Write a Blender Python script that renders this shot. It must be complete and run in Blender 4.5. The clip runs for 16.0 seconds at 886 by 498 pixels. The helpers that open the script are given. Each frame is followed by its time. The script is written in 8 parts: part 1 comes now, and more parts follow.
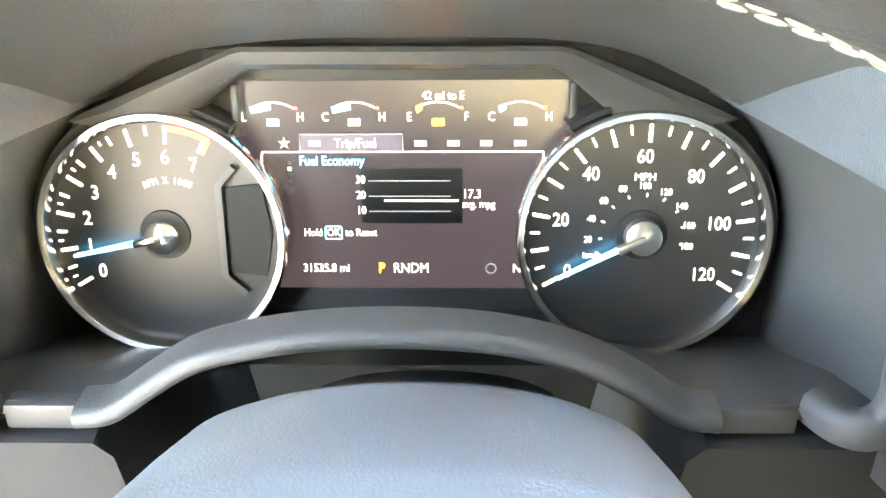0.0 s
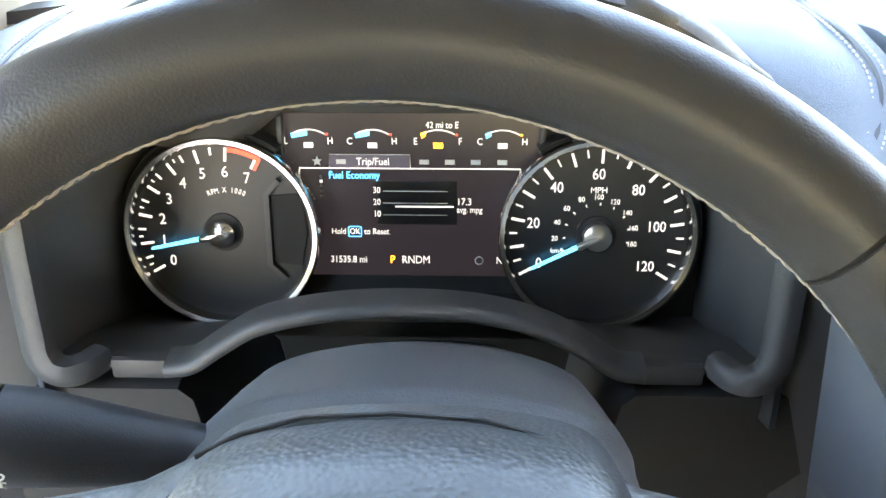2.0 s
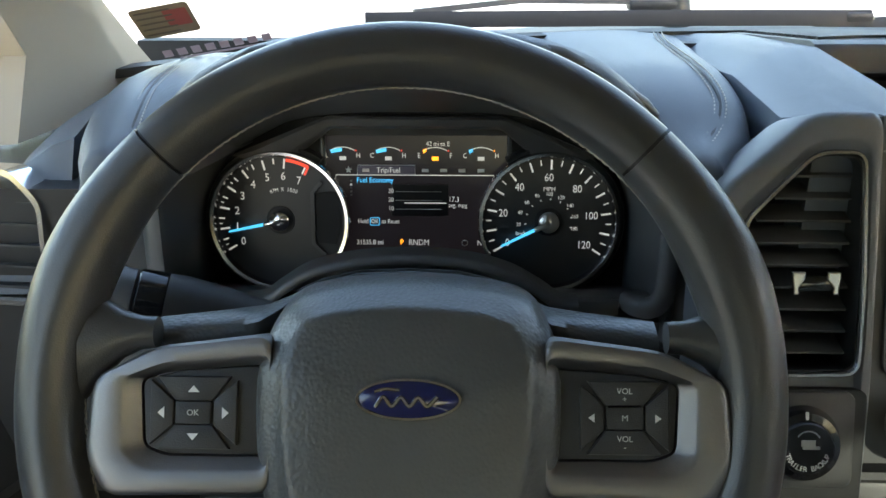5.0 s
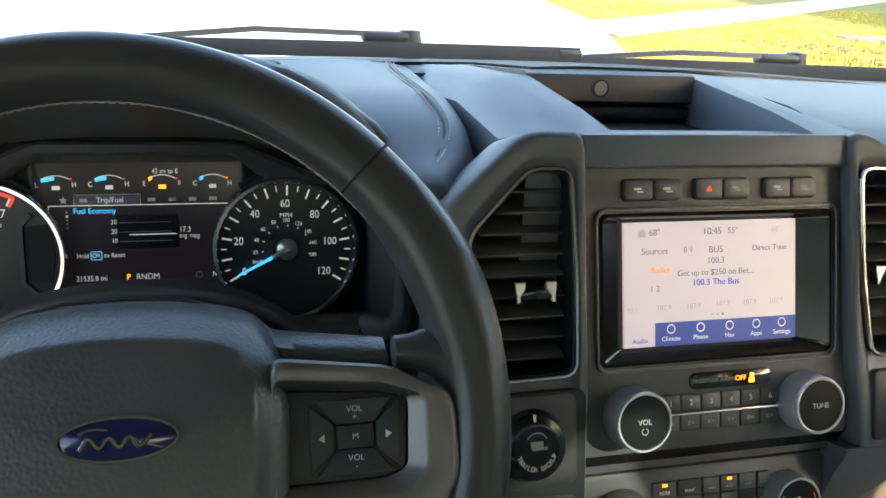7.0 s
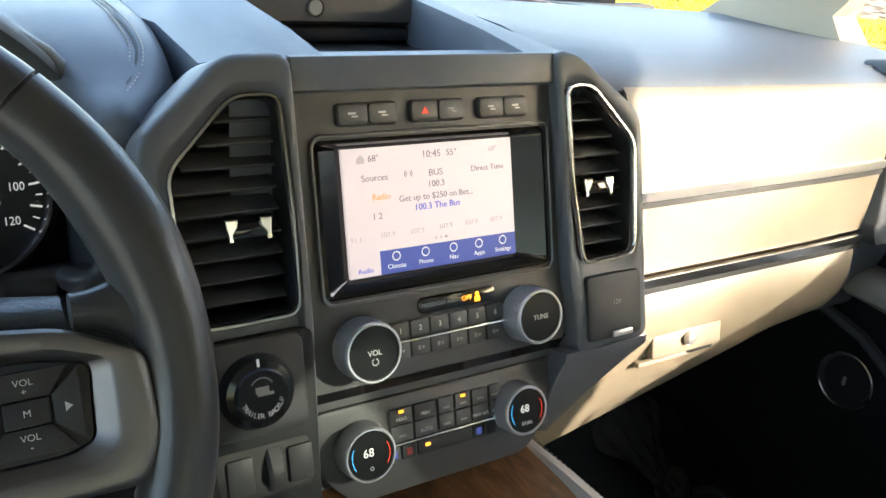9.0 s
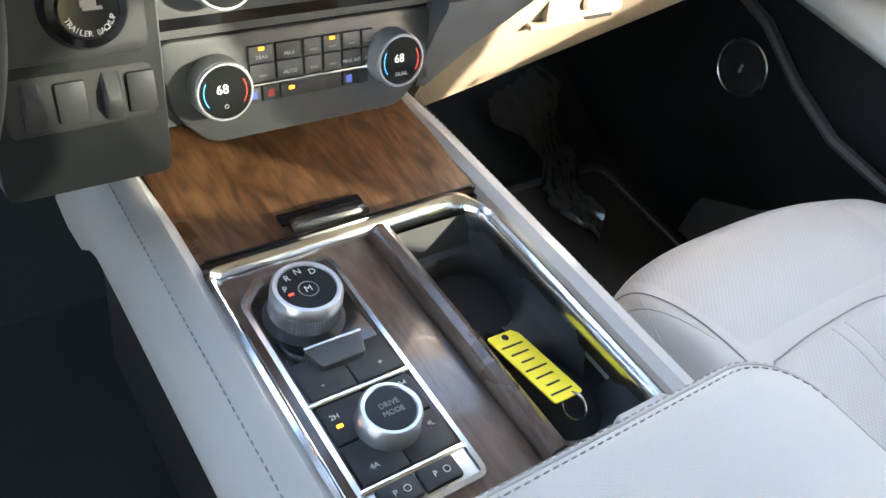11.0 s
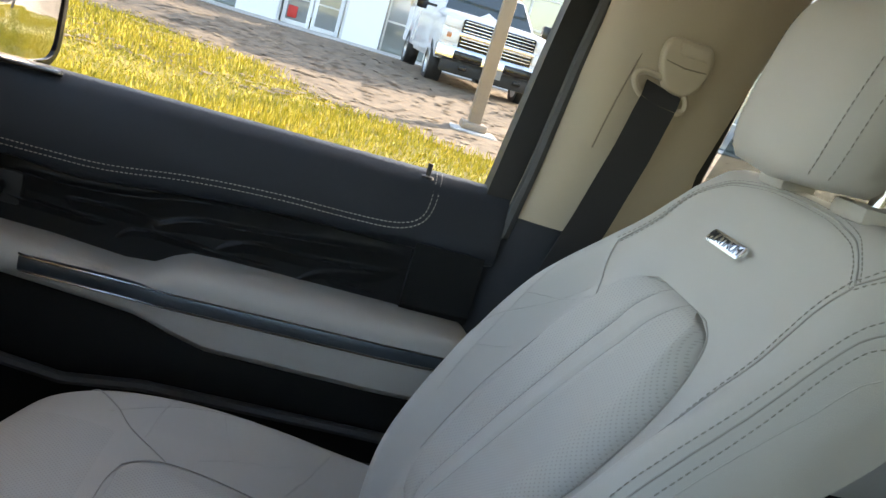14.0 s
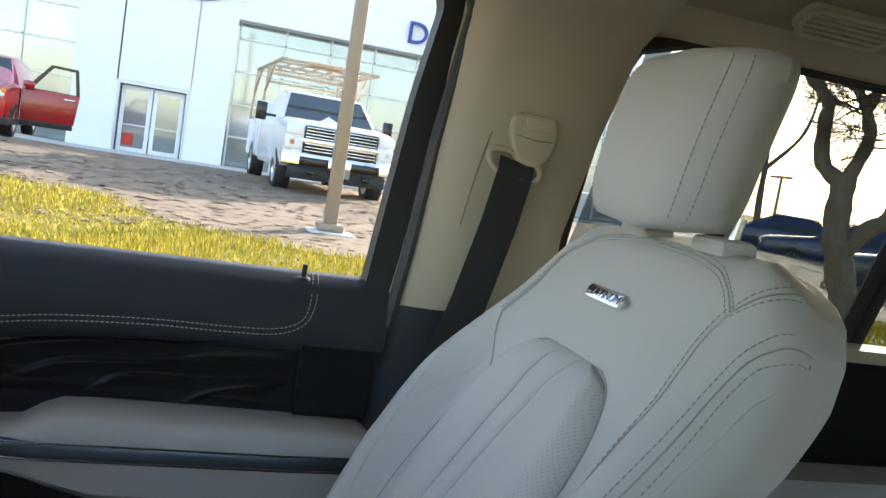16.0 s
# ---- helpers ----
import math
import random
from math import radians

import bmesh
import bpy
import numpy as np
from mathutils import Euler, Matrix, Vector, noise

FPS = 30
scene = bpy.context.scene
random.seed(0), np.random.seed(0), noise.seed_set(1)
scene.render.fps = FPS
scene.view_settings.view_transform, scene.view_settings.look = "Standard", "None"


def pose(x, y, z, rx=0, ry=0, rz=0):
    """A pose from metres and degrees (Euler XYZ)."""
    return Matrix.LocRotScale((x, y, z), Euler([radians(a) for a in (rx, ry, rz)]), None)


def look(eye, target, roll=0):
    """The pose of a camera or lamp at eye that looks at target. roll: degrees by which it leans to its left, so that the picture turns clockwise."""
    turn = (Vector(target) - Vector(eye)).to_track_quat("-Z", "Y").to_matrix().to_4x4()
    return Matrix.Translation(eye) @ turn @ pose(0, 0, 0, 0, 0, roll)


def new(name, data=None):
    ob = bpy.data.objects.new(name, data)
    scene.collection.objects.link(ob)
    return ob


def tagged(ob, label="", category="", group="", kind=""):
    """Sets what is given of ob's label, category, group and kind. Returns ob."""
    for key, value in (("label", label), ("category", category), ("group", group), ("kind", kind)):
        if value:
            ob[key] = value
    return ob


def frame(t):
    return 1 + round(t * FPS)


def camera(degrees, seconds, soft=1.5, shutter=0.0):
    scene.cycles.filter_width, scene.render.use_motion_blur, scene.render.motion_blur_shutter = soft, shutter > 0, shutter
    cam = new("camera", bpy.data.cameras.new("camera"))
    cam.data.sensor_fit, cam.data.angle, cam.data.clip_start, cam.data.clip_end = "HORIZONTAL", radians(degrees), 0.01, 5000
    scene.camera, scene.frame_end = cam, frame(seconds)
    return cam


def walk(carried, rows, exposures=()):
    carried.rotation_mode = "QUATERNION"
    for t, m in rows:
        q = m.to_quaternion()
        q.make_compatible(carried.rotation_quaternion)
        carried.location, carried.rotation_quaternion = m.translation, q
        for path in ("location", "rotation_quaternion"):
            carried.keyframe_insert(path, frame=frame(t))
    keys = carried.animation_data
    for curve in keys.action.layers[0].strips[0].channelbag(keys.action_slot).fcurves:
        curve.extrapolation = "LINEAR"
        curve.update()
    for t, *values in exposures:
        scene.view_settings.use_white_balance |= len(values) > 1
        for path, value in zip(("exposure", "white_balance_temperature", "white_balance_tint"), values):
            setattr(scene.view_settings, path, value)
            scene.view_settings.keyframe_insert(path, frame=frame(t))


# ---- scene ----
cam = camera(56.2, 16.0)
PATH = [
    (0, (0.036, -0.39, 0.902), (-0.022, 1.415, 0.044), -0.7),
    (0.5, (0.038, -0.408, 0.914), (-0.03, 1.392, 0.045), -0.7),
    (1, (0.037, -0.431, 0.925), (-0.033, 1.366, 0.048), -0.6),
    (1.5, (0.039, -0.463, 0.941), (-0.03, 1.332, 0.061), -0.5),
    (2, (0.041, -0.497, 0.956), (-0.018, 1.3, 0.08), -0.3),
    (2.5, (0.045, -0.534, 0.969), (-0.032, 1.267, 0.103), -0.6),
    (3, (0.049, -0.58, 0.978), (-0.031, 1.237, 0.145), -0.7),
    (3.5, (0.05, -0.616, 0.979), (-0.02, 1.216, 0.181), -0.5),
    (3.7, (0.051, -0.634, 0.979), (-0.018, 1.204, 0.192), -0.4),
    (5.8, (0.05, -0.744, 0.963), (0.033, 1.148, 0.314), 0.3),
    (6, (0.055, -0.742, 0.963), (0.069, 1.154, 0.324), 0.4),
    (6.5, (0.063, -0.731, 0.959), (0.31, 1.154, 0.339), 1.7),
    (7, (0.071, -0.722, 0.956), (0.582, 1.114, 0.353), 2.8),
    (7.5, (0.08, -0.712, 0.952), (0.829, 1.046, 0.362), 3.6),
    (8, (0.088, -0.708, 0.952), (1.017, 0.967, 0.377), 4.3),
    (8.2, (0.09, -0.705, 0.952), (1.076, 0.937, 0.378), 4.5),
    (10.3, (0.15, -0.712, 0.932), (1.142, 0.58, -0.228), 9.6),
    (10.5, (0.152, -0.715, 0.927), (1.15, 0.516, -0.294), 10.8),
    (11, (0.159, -0.712, 0.913), (1.183, 0.365, -0.426), 14.3),
    (11.5, (0.158, -0.712, 0.904), (1.291, 0.215, -0.459), 18.7),
    (12, (0.149, -0.709, 0.899), (1.514, 0.007, -0.376), 21.2),
    (12.5, (0.142, -0.703, 0.893), (1.752, -0.226, -0.193), 21.7),
    (13, (0.131, -0.687, 0.927), (1.907, -0.479, -0.003), 21.0),
    (13.5, (0.128, -0.687, 0.933), (2.002, -0.726, 0.236), 18.6),
    (14, (0.128, -0.686, 0.934), (2.045, -0.985, 0.448), 16.7),
    (14.5, (0.125, -0.678, 0.931), (2.045, -1.155, 0.64), 12.4),
    (15, (0.126, -0.672, 0.924), (2.016, -1.293, 0.722), 9.4),
    (15.5, (0.126, -0.671, 0.924), (2.001, -1.341, 0.734), 9.2),
    (16, (0.124, -0.669, 0.924), (2.033, -1.233, 0.727), 9.1),
]

walk(cam, [(t, look(eye, target, roll)) for t, eye, target, roll in PATH],
     exposures=[(0.0, 7.15, 8200, 14), (1.0, 6.8, 8200, 14), (2.0, 5.3, 7600, 15), (3.0, 4.4, 7300, 14), (3.6, 3.55, 7500, 12), (6.0, 3.45, 6700, 9), (8.2, 3.2, 6900, 9), (10.3, 4.75, 6900, 13),
                (12.0, 4.75, 7400, 14), (13.0, 3.6, 7500, 13), (13.6, 3.15, 7600, 13), (14.2, 2.75, 7300, 15), (15.0, 2.7, 6900, 14), (16.0, 2.7, 6900, 14)])

# ---- sky and sun ----
SUN_AZ, SUN_EL = 50.0, 19.0          # degrees behind the car's right side, and above the ground
world = bpy.data.worlds.new("sky")
scene.world = world
world.use_nodes = True
wn, wl = world.node_tree.nodes, world.node_tree.links
sky = wn.new("ShaderNodeTexSky")
sky.sky_type, sky.sun_disc = "NISHITA", False
sky.sun_elevation = radians(SUN_EL)
sky.sun_rotation = radians(90 + SUN_AZ)
sky.air_density, sky.dust_density = 1.0, 1.5
wn["Background"].inputs["Strength"].default_value = 0.115
wl.new(sky.outputs["Color"], wn["Background"].inputs["Color"])
sun_data = bpy.data.lights.new("sun", "SUN")
sun_data.energy, sun_data.angle, sun_data.color = 2.2, radians(0.6), (1.0, 0.93, 0.82)
sun = new("sun", sun_data)
sa, se = radians(SUN_AZ), radians(SUN_EL)
sun.matrix_world = look((20 * math.cos(sa) * math.cos(se), -20 * math.sin(sa) * math.cos(se), 20 * math.sin(se)), (0, 0, 0))

# ---- materials ----
MATS = {}


def mat(name, color, rough=0.5, metal=0.0, vary=0.15, vscale=6.0, grain=0.0, gscale=400.0, kind="noise", coat=0.0,
        emit=0.0, alpha_glass=False, spec=0.5, color2=None, rvary=0.15):
    """A procedural surface: colour drift at a large scale, grain as fine relief, roughness that wanders a little."""
    m = bpy.data.materials.new(name)
    m.use_nodes = True
    n, l = m.node_tree.nodes, m.node_tree.links
    b = n["Principled BSDF"]
    b.inputs["Metallic"].default_value = metal
    b.inputs["Coat Weight"].default_value = coat
    b.inputs["Specular IOR Level"].default_value = spec
    co = n.new("ShaderNodeTexCoord")
    big = n.new("ShaderNodeTexNoise")
    big.inputs["Scale"].default_value = vscale
    big.inputs["Detail"].default_value = 6.0
    l.new(co.outputs["Object"], big.inputs["Vector"])
    ramp = n.new("ShaderNodeMix")
    ramp.data_type = "RGBA"
    ca = tuple(c * (1 - vary) for c in color)
    cb = color2 or tuple(min(1.0, c * (1 + vary)) for c in color)
    ramp.inputs["A"].default_value, ramp.inputs["B"].default_value = (*ca, 1), (*cb, 1)
    l.new(big.outputs["Fac"], ramp.inputs["Factor"])
    l.new(ramp.outputs["Result"], b.inputs["Base Color"])
    mr = n.new("ShaderNodeMapRange")
    mr.inputs["To Min"].default_value = max(0.02, rough * (1 - rvary))
    mr.inputs["To Max"].default_value = min(1.0, rough * (1 + rvary))
    l.new(big.outputs["Fac"], mr.inputs["Value"])
    l.new(mr.outputs["Result"], b.inputs["Roughness"])
    if grain:
        if kind == "leather":
            g = n.new("ShaderNodeTexVoronoi")
            g.feature = "DISTANCE_TO_EDGE"
            out = g.outputs["Distance"]
        elif kind == "pebble":
            g = n.new("ShaderNodeTexVoronoi")
            g.feature = "SMOOTH_F1"
            g.inputs["Smoothness"].default_value = 0.6
            out = g.outputs["Distance"]
        elif kind[:4] == "dots":
            g = n.new("ShaderNodeTexVoronoi")
            g.voronoi_dimensions = "2D"
            g.inputs["Randomness"].default_value = 0.05
            out = g.outputs["Distance"]
        else:
            g = n.new("ShaderNodeTexNoise")
            g.inputs["Detail"].default_value = 3.0
            out = g.outputs["Fac"]
        g.inputs["Scale"].default_value = gscale
        lay = n.new("ShaderNodeMapping")
        lay.inputs["Rotation"].default_value = (radians(-90) if kind == "dots_up" else 0.0, 0.0, radians(45) if kind[:4] == "dots" else 0.0)
        l.new(co.outputs["Object"], lay.inputs["Vector"])
        l.new(lay.outputs["Vector"], g.inputs["Vector"])
        bump = n.new("ShaderNodeBump")
        bump.inputs["Strength"].default_value = grain
        bump.inputs["Distance"].default_value = 0.0006
        if kind == "pebble":
            bump.invert = True
        if kind not in ("noise", "pebble"):
            cl = n.new("ShaderNodeMapRange")
            cl.inputs["From Max"].default_value = 0.12 if kind == "leather" else 0.45
            l.new(out, cl.inputs["Value"])
            out = cl.outputs["Result"]
        if kind[:4] == "dots":
            dm = n.new("ShaderNodeMix")
            dm.data_type = "RGBA"
            dm.inputs["A"].default_value = (*(c * 0.80 for c in color), 1)
            l.new(ramp.outputs["Result"], dm.inputs["B"])
            st = n.new("ShaderNodeMapRange")
            st.inputs["From Min"].default_value, st.inputs["From Max"].default_value = 0.35, 0.55
            l.new(out, st.inputs["Value"])
            l.new(st.outputs["Result"], dm.inputs["Factor"])
            l.new(dm.outputs["Result"], b.inputs["Base Color"])
        l.new(out, bump.inputs["Height"])
        l.new(bump.outputs["Normal"], b.inputs["Normal"])
    if emit:
        b.inputs["Emission Color"].default_value = (*color, 1)
        b.inputs["Emission Strength"].default_value = emit * 1.4
    if alpha_glass:
        b.inputs["Transmission Weight"].default_value = 1.0
        b.inputs["IOR"].default_value = 1.02
        l.remove(b.inputs["Roughness"].links[0])
        b.inputs["Roughness"].default_value = 0.0
    MATS[name] = m
    return m


def wood(name, dark, light, scale):
    m = mat(name, dark, 0.28, coat=0.4)
    n, l = m.node_tree.nodes, m.node_tree.links
    b = n["Principled BSDF"]
    co = n.new("ShaderNodeTexCoord")
    mp = n.new("ShaderNodeMapping")
    mp.inputs["Scale"].default_value = (3.0, 1.0, 3.0)
    mp.inputs["Rotation"].default_value = (0, 0, 1.25)
    no = n.new("ShaderNodeTexNoise")
    no.inputs["Scale"].default_value, no.inputs["Detail"].default_value, no.inputs["Distortion"].default_value = scale, 8, 1.6
    fi = n.new("ShaderNodeTexNoise")
    fi.inputs["Scale"].default_value = 420
    mp2 = n.new("ShaderNodeMapping")
    mp2.inputs["Scale"].default_value = (1.0, 0.06, 1.0)
    l.new(co.outputs["Object"], mp.inputs["Vector"])
    l.new(co.outputs["Object"], mp2.inputs["Vector"])
    l.new(mp.outputs["Vector"], no.inputs["Vector"])
    l.new(mp2.outputs["Vector"], fi.inputs["Vector"])
    cr = n.new("ShaderNodeValToRGB")
    cr.color_ramp.elements[0].position, cr.color_ramp.elements[1].position = 0.35, 0.68
    cr.color_ramp.elements[0].color, cr.color_ramp.elements[1].color = (*dark, 1), (*light, 1)
    l.new(no.outputs["Fac"], cr.inputs["Fac"])
    mx = n.new("ShaderNodeMix")
    mx.data_type, mx.blend_type = "RGBA", "MULTIPLY"
    mx.inputs["Factor"].default_value = 0.55
    l.new(cr.outputs["Color"], mx.inputs["A"])
    l.new(fi.outputs["Fac"], mx.inputs["B"])
    l.new(mx.outputs["Result"], b.inputs["Base Color"])
    return m


dash_black = mat("dash_soft_black", (0.062, 0.065, 0.067), 0.45, grain=0.35, gscale=900, vscale=3)
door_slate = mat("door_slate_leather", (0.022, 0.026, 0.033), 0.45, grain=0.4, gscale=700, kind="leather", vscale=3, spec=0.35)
dash_blue = mat("dash_leather_slate", (0.085, 0.098, 0.118), 0.40, grain=0.4, gscale=700, kind="leather", vscale=3)
plastic = mat("black_plastic", (0.028, 0.029, 0.030), 0.5, grain=0.3, gscale=1200, spec=0.3)
plastic_grey = mat("charcoal_plastic", (0.050, 0.051, 0.052), 0.42, grain=0.3, gscale=1200)
gloss_black = mat("gloss_black", (0.008, 0.008, 0.009), 0.12, vary=0.05)
matte_black = mat("matte_black", (0.008, 0.008, 0.008), 0.7)
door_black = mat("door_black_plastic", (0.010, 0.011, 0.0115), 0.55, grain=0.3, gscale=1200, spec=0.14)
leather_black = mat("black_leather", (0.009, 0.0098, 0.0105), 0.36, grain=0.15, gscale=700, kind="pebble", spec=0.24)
pebbled = mat("pebbled_black_leather", (0.056, 0.059, 0.059), 0.38, coat=0.06, grain=0.55, gscale=430, kind="pebble")
leather_smooth = mat("smooth_black_leather", (0.037, 0.037, 0.036), 0.33, grain=0.12, gscale=1100, kind="pebble")
cream = mat("cream_leather", (0.43, 0.42, 0.395), 0.48, vary=0.05, grain=0.3, gscale=650, kind="leather")
cream_perf = mat("perforated_cream_leather", (0.42, 0.41, 0.385), 0.5, vary=0.05, grain=0.3, gscale=300, kind="dots")
cream_perf_back = mat("perforated_cream_backrest", (0.42, 0.41, 0.385), 0.5, vary=0.05, grain=0.3, gscale=300, kind="dots_up")
# Cream darkened and warmed: golden sunlight on the dash is put into the colour.
cream_sun_toned = mat("sun_toned_cream_leather", (0.235, 0.192, 0.135), 0.42, vary=0.05, grain=0.3, gscale=700, kind="leather")
beige = mat("beige_trim_plastic", (0.46, 0.39, 0.29), 0.55, vary=0.05, grain=0.3, gscale=900)
liner = mat("beige_headliner_cloth", (0.36, 0.30, 0.22), 0.9, vary=0.06, grain=0.5, gscale=1500)
chrome = mat("chrome", (0.86, 0.86, 0.86), 0.17, 1.0, vary=0.04)
satin = mat("satin_silver", (0.55, 0.55, 0.54), 0.30, 0.95, vary=0.06, grain=0.1, gscale=1500)
rim_dark = mat("dark_chrome", (0.34, 0.34, 0.34), 0.20, 1.0, vary=0.05)
knob_black = mat("knob_black", (0.006, 0.007, 0.007), 0.32, vary=0.05, spec=0.28)
knurl_silver = mat("knurled_silver", (0.78, 0.80, 0.83), 0.33, 0.85, vary=0.04)
dark_satin = mat("dark_satin_metal", (0.12, 0.125, 0.13), 0.36, 0.85, vary=0.06)
spoke_metal = mat("brushed_grey_metal", (0.20, 0.196, 0.194), 0.48, 1.0, vary=0.08, grain=0.15, gscale=1200)
walnut = wood("walnut_veneer", (0.070, 0.032, 0.016), (0.24, 0.118, 0.055), 17)
walnut_grey = wood("grey_walnut_veneer", (0.085, 0.055, 0.040), (0.19, 0.125, 0.095), 20)
carpet = mat("black_carpet", (0.015, 0.018, 0.018), 0.95, grain=0.8, gscale=600)
tower_slate = mat("satin_slate_plastic", (0.090, 0.097, 0.106), 0.42, spec=0.3, grain=0.15, gscale=1200)
rubber = mat("black_rubber", (0.015, 0.015, 0.016), 0.6)
belt_web = mat("black_webbing", (0.016, 0.016, 0.018), 0.7, grain=0.8, gscale=1500)
thread_white = mat("pale_thread", (0.46, 0.42, 0.36), 0.75)
thread_grey = mat("grey_thread", (0.27, 0.26, 0.235), 0.8)
seam_dark = mat("grey_seam", (0.33, 0.32, 0.30), 0.8)
bright_satin = mat("bright_satin_silver", (0.62, 0.62, 0.63), 0.34, 1.0, vary=0.04)
# Lifted from black: the pale haze over the gauges is put into this colour.
hazed_dial_face = mat("hazed_dial_face", (0.030, 0.030, 0.031), 0.38)
steel_blue = mat("steel_blue_metal", (0.10, 0.125, 0.15), 0.34, 0.8, vary=0.1)
bezel_chrome = mat("bezel_chrome", (0.62, 0.61, 0.60), 0.18, 1.0, vary=0.03)
thread_dull = mat("dull_thread", (0.36, 0.33, 0.28), 0.8)
glow_white = mat("backlit_white", (0.85, 0.85, 0.82), 0.5, emit=0.027, vary=0.02)
glow_blue = mat("backlit_blue", (0.05, 0.42, 0.80), 0.5, emit=0.11, vary=0.02)
glow_red = mat("backlit_red", (0.80, 0.06, 0.03), 0.5, emit=0.08, vary=0.02)
glow_amber = mat("backlit_amber", (1.0, 0.32, 0.02), 0.5, emit=0.18, vary=0.02)
print_white = mat("printed_white", (0.62, 0.62, 0.60), 0.6, vary=0.02)
print_grey = mat("printed_grey", (0.22, 0.22, 0.21), 0.6, vary=0.02)
badge_blue = mat("badge_blue_enamel", (0.006, 0.010, 0.06), 0.15, coat=0.5, vary=0.05)
glass = mat("window_glass", (0.97, 0.98, 0.97), 0.0, alpha_glass=True, vary=0.0, spec=0.25)


def tinted(name, tint):
    """Thin tinted glass: light passes with its colour, a little is mirrored."""
    m = bpy.data.materials.new(name)
    m.use_nodes = True
    n, l = m.node_tree.nodes, m.node_tree.links
    tr, gl, mx, fr = n.new("ShaderNodeBsdfTransparent"), n.new("ShaderNodeBsdfGlossy"), n.new("ShaderNodeMixShader"), n.new("ShaderNodeFresnel")
    tr.inputs["Color"].default_value = (*tint, 1)
    gl.inputs["Roughness"].default_value = 0.01
    fr.inputs["IOR"].default_value = 1.2
    l.new(fr.outputs["Fac"], mx.inputs["Fac"])
    l.new(tr.outputs["BSDF"], mx.inputs[1])
    l.new(gl.outputs["BSDF"], mx.inputs[2])
    l.new(mx.outputs["Shader"], n["Material Output"].inputs["Surface"])
    return m


privacy_glass = tinted("privacy_glass", (0.46, 0.49, 0.48))


# ---- mesh helpers ----
def cr_spline(pts, n, closed=False):
    """Catmull-Rom through points of any dimension, n points a span."""
    p = [Vector(q) for q in pts]
    k = len(p)
    out = []
    for i in range(k if closed else k - 1):
        a = p[(i - 1) % k] if closed or i else p[0] * 2 - p[1]
        b, c = p[i], p[(i + 1) % k]
        d = p[(i + 2) % k] if closed or i + 2 < k else c * 2 - b
        for j in range(n):
            t = j / n
            out.append(0.5 * (2 * b + (c - a) * t + (2 * a - 5 * b + 4 * c - d) * t * t + (3 * b - a - 3 * c + d) * t ** 3))
    if not closed:
        out.append(p[-1].copy())
    return out


def box(c, s, bev=0.0, seg=2):
    bm = bmesh.new()
    bmesh.ops.create_cube(bm, size=1.0, matrix=Matrix.Translation(c) @ Matrix.Diagonal((*s, 1)))
    if bev:
        bmesh.ops.bevel(bm, geom=bm.edges[:], offset=min(bev, min(s) * 0.49), segments=seg, affect="EDGES", profile=0.5)
    return bm


def prism(poly, z0, z1, bev=0.0, seg=2):
    """A flat outline (x, y) raised from z0 to z1, its top edge rounded."""
    bm = bmesh.new()
    lo = [bm.verts.new((x, y, z0)) for x, y in poly]
    f = bm.faces.new(lo)
    if f.calc_area() and sum(poly[i][0] * poly[(i + 1) % len(poly)][1] - poly[(i + 1) % len(poly)][0] * poly[i][1] for i in range(len(poly))) > 0:
        f.normal_flip()
    r = bmesh.ops.extrude_face_region(bm, geom=[f])
    top = [v for v in r["geom"] if isinstance(v, bmesh.types.BMVert)]
    for v in top:
        v.co.z = z1
    tf = [g for g in r["geom"] if isinstance(g, bmesh.types.BMFace)]
    if bev:
        bmesh.ops.bevel(bm, geom=list({e for g in tf for e in g.edges}), offset=bev, segments=seg, affect="EDGES", profile=0.5)
    bmesh.ops.recalc_face_normals(bm, faces=bm.faces[:])
    return bm


def frame_ring(outer, inner, z0, z1):
    """A flat frame between two outlines with the same number of corners."""
    bm = bmesh.new()
    n = len(outer)
    vs = [[bm.verts.new((x, y, z)) for x, y in poly] for poly, z in ((outer, z0), (outer, z1), (inner, z1), (inner, z0))]
    for a in range(4):
        for i in range(n):
            j = (i + 1) % n
            bm.faces.new((vs[a][i], vs[a][j], vs[(a + 1) % 4][j], vs[(a + 1) % 4][i]))
    bmesh.ops.recalc_face_normals(bm, faces=bm.faces[:])
    return bm


def bezel_ring(outer, inner, z0, z1, b):
    """A frame between two outlines with bevelled outer and inner edges."""
    mix = lambda k: [(p[0] + (q[0] - p[0]) * k, p[1] + (q[1] - p[1]) * k) for p, q in zip(outer, inner)]
    rings = [[(x, y, z) for x, y in poly] for poly, z in ((outer, z0), (outer, z1 - b), (mix(0.10), z1 - 0.2 * b), (mix(0.22), z1), (mix(0.62), z1), (mix(0.72), z1 - 0.3 * b), (inner, z1 - 1.6 * b), (inner, z0))]
    return loft(rings + [rings[0]], True, False)


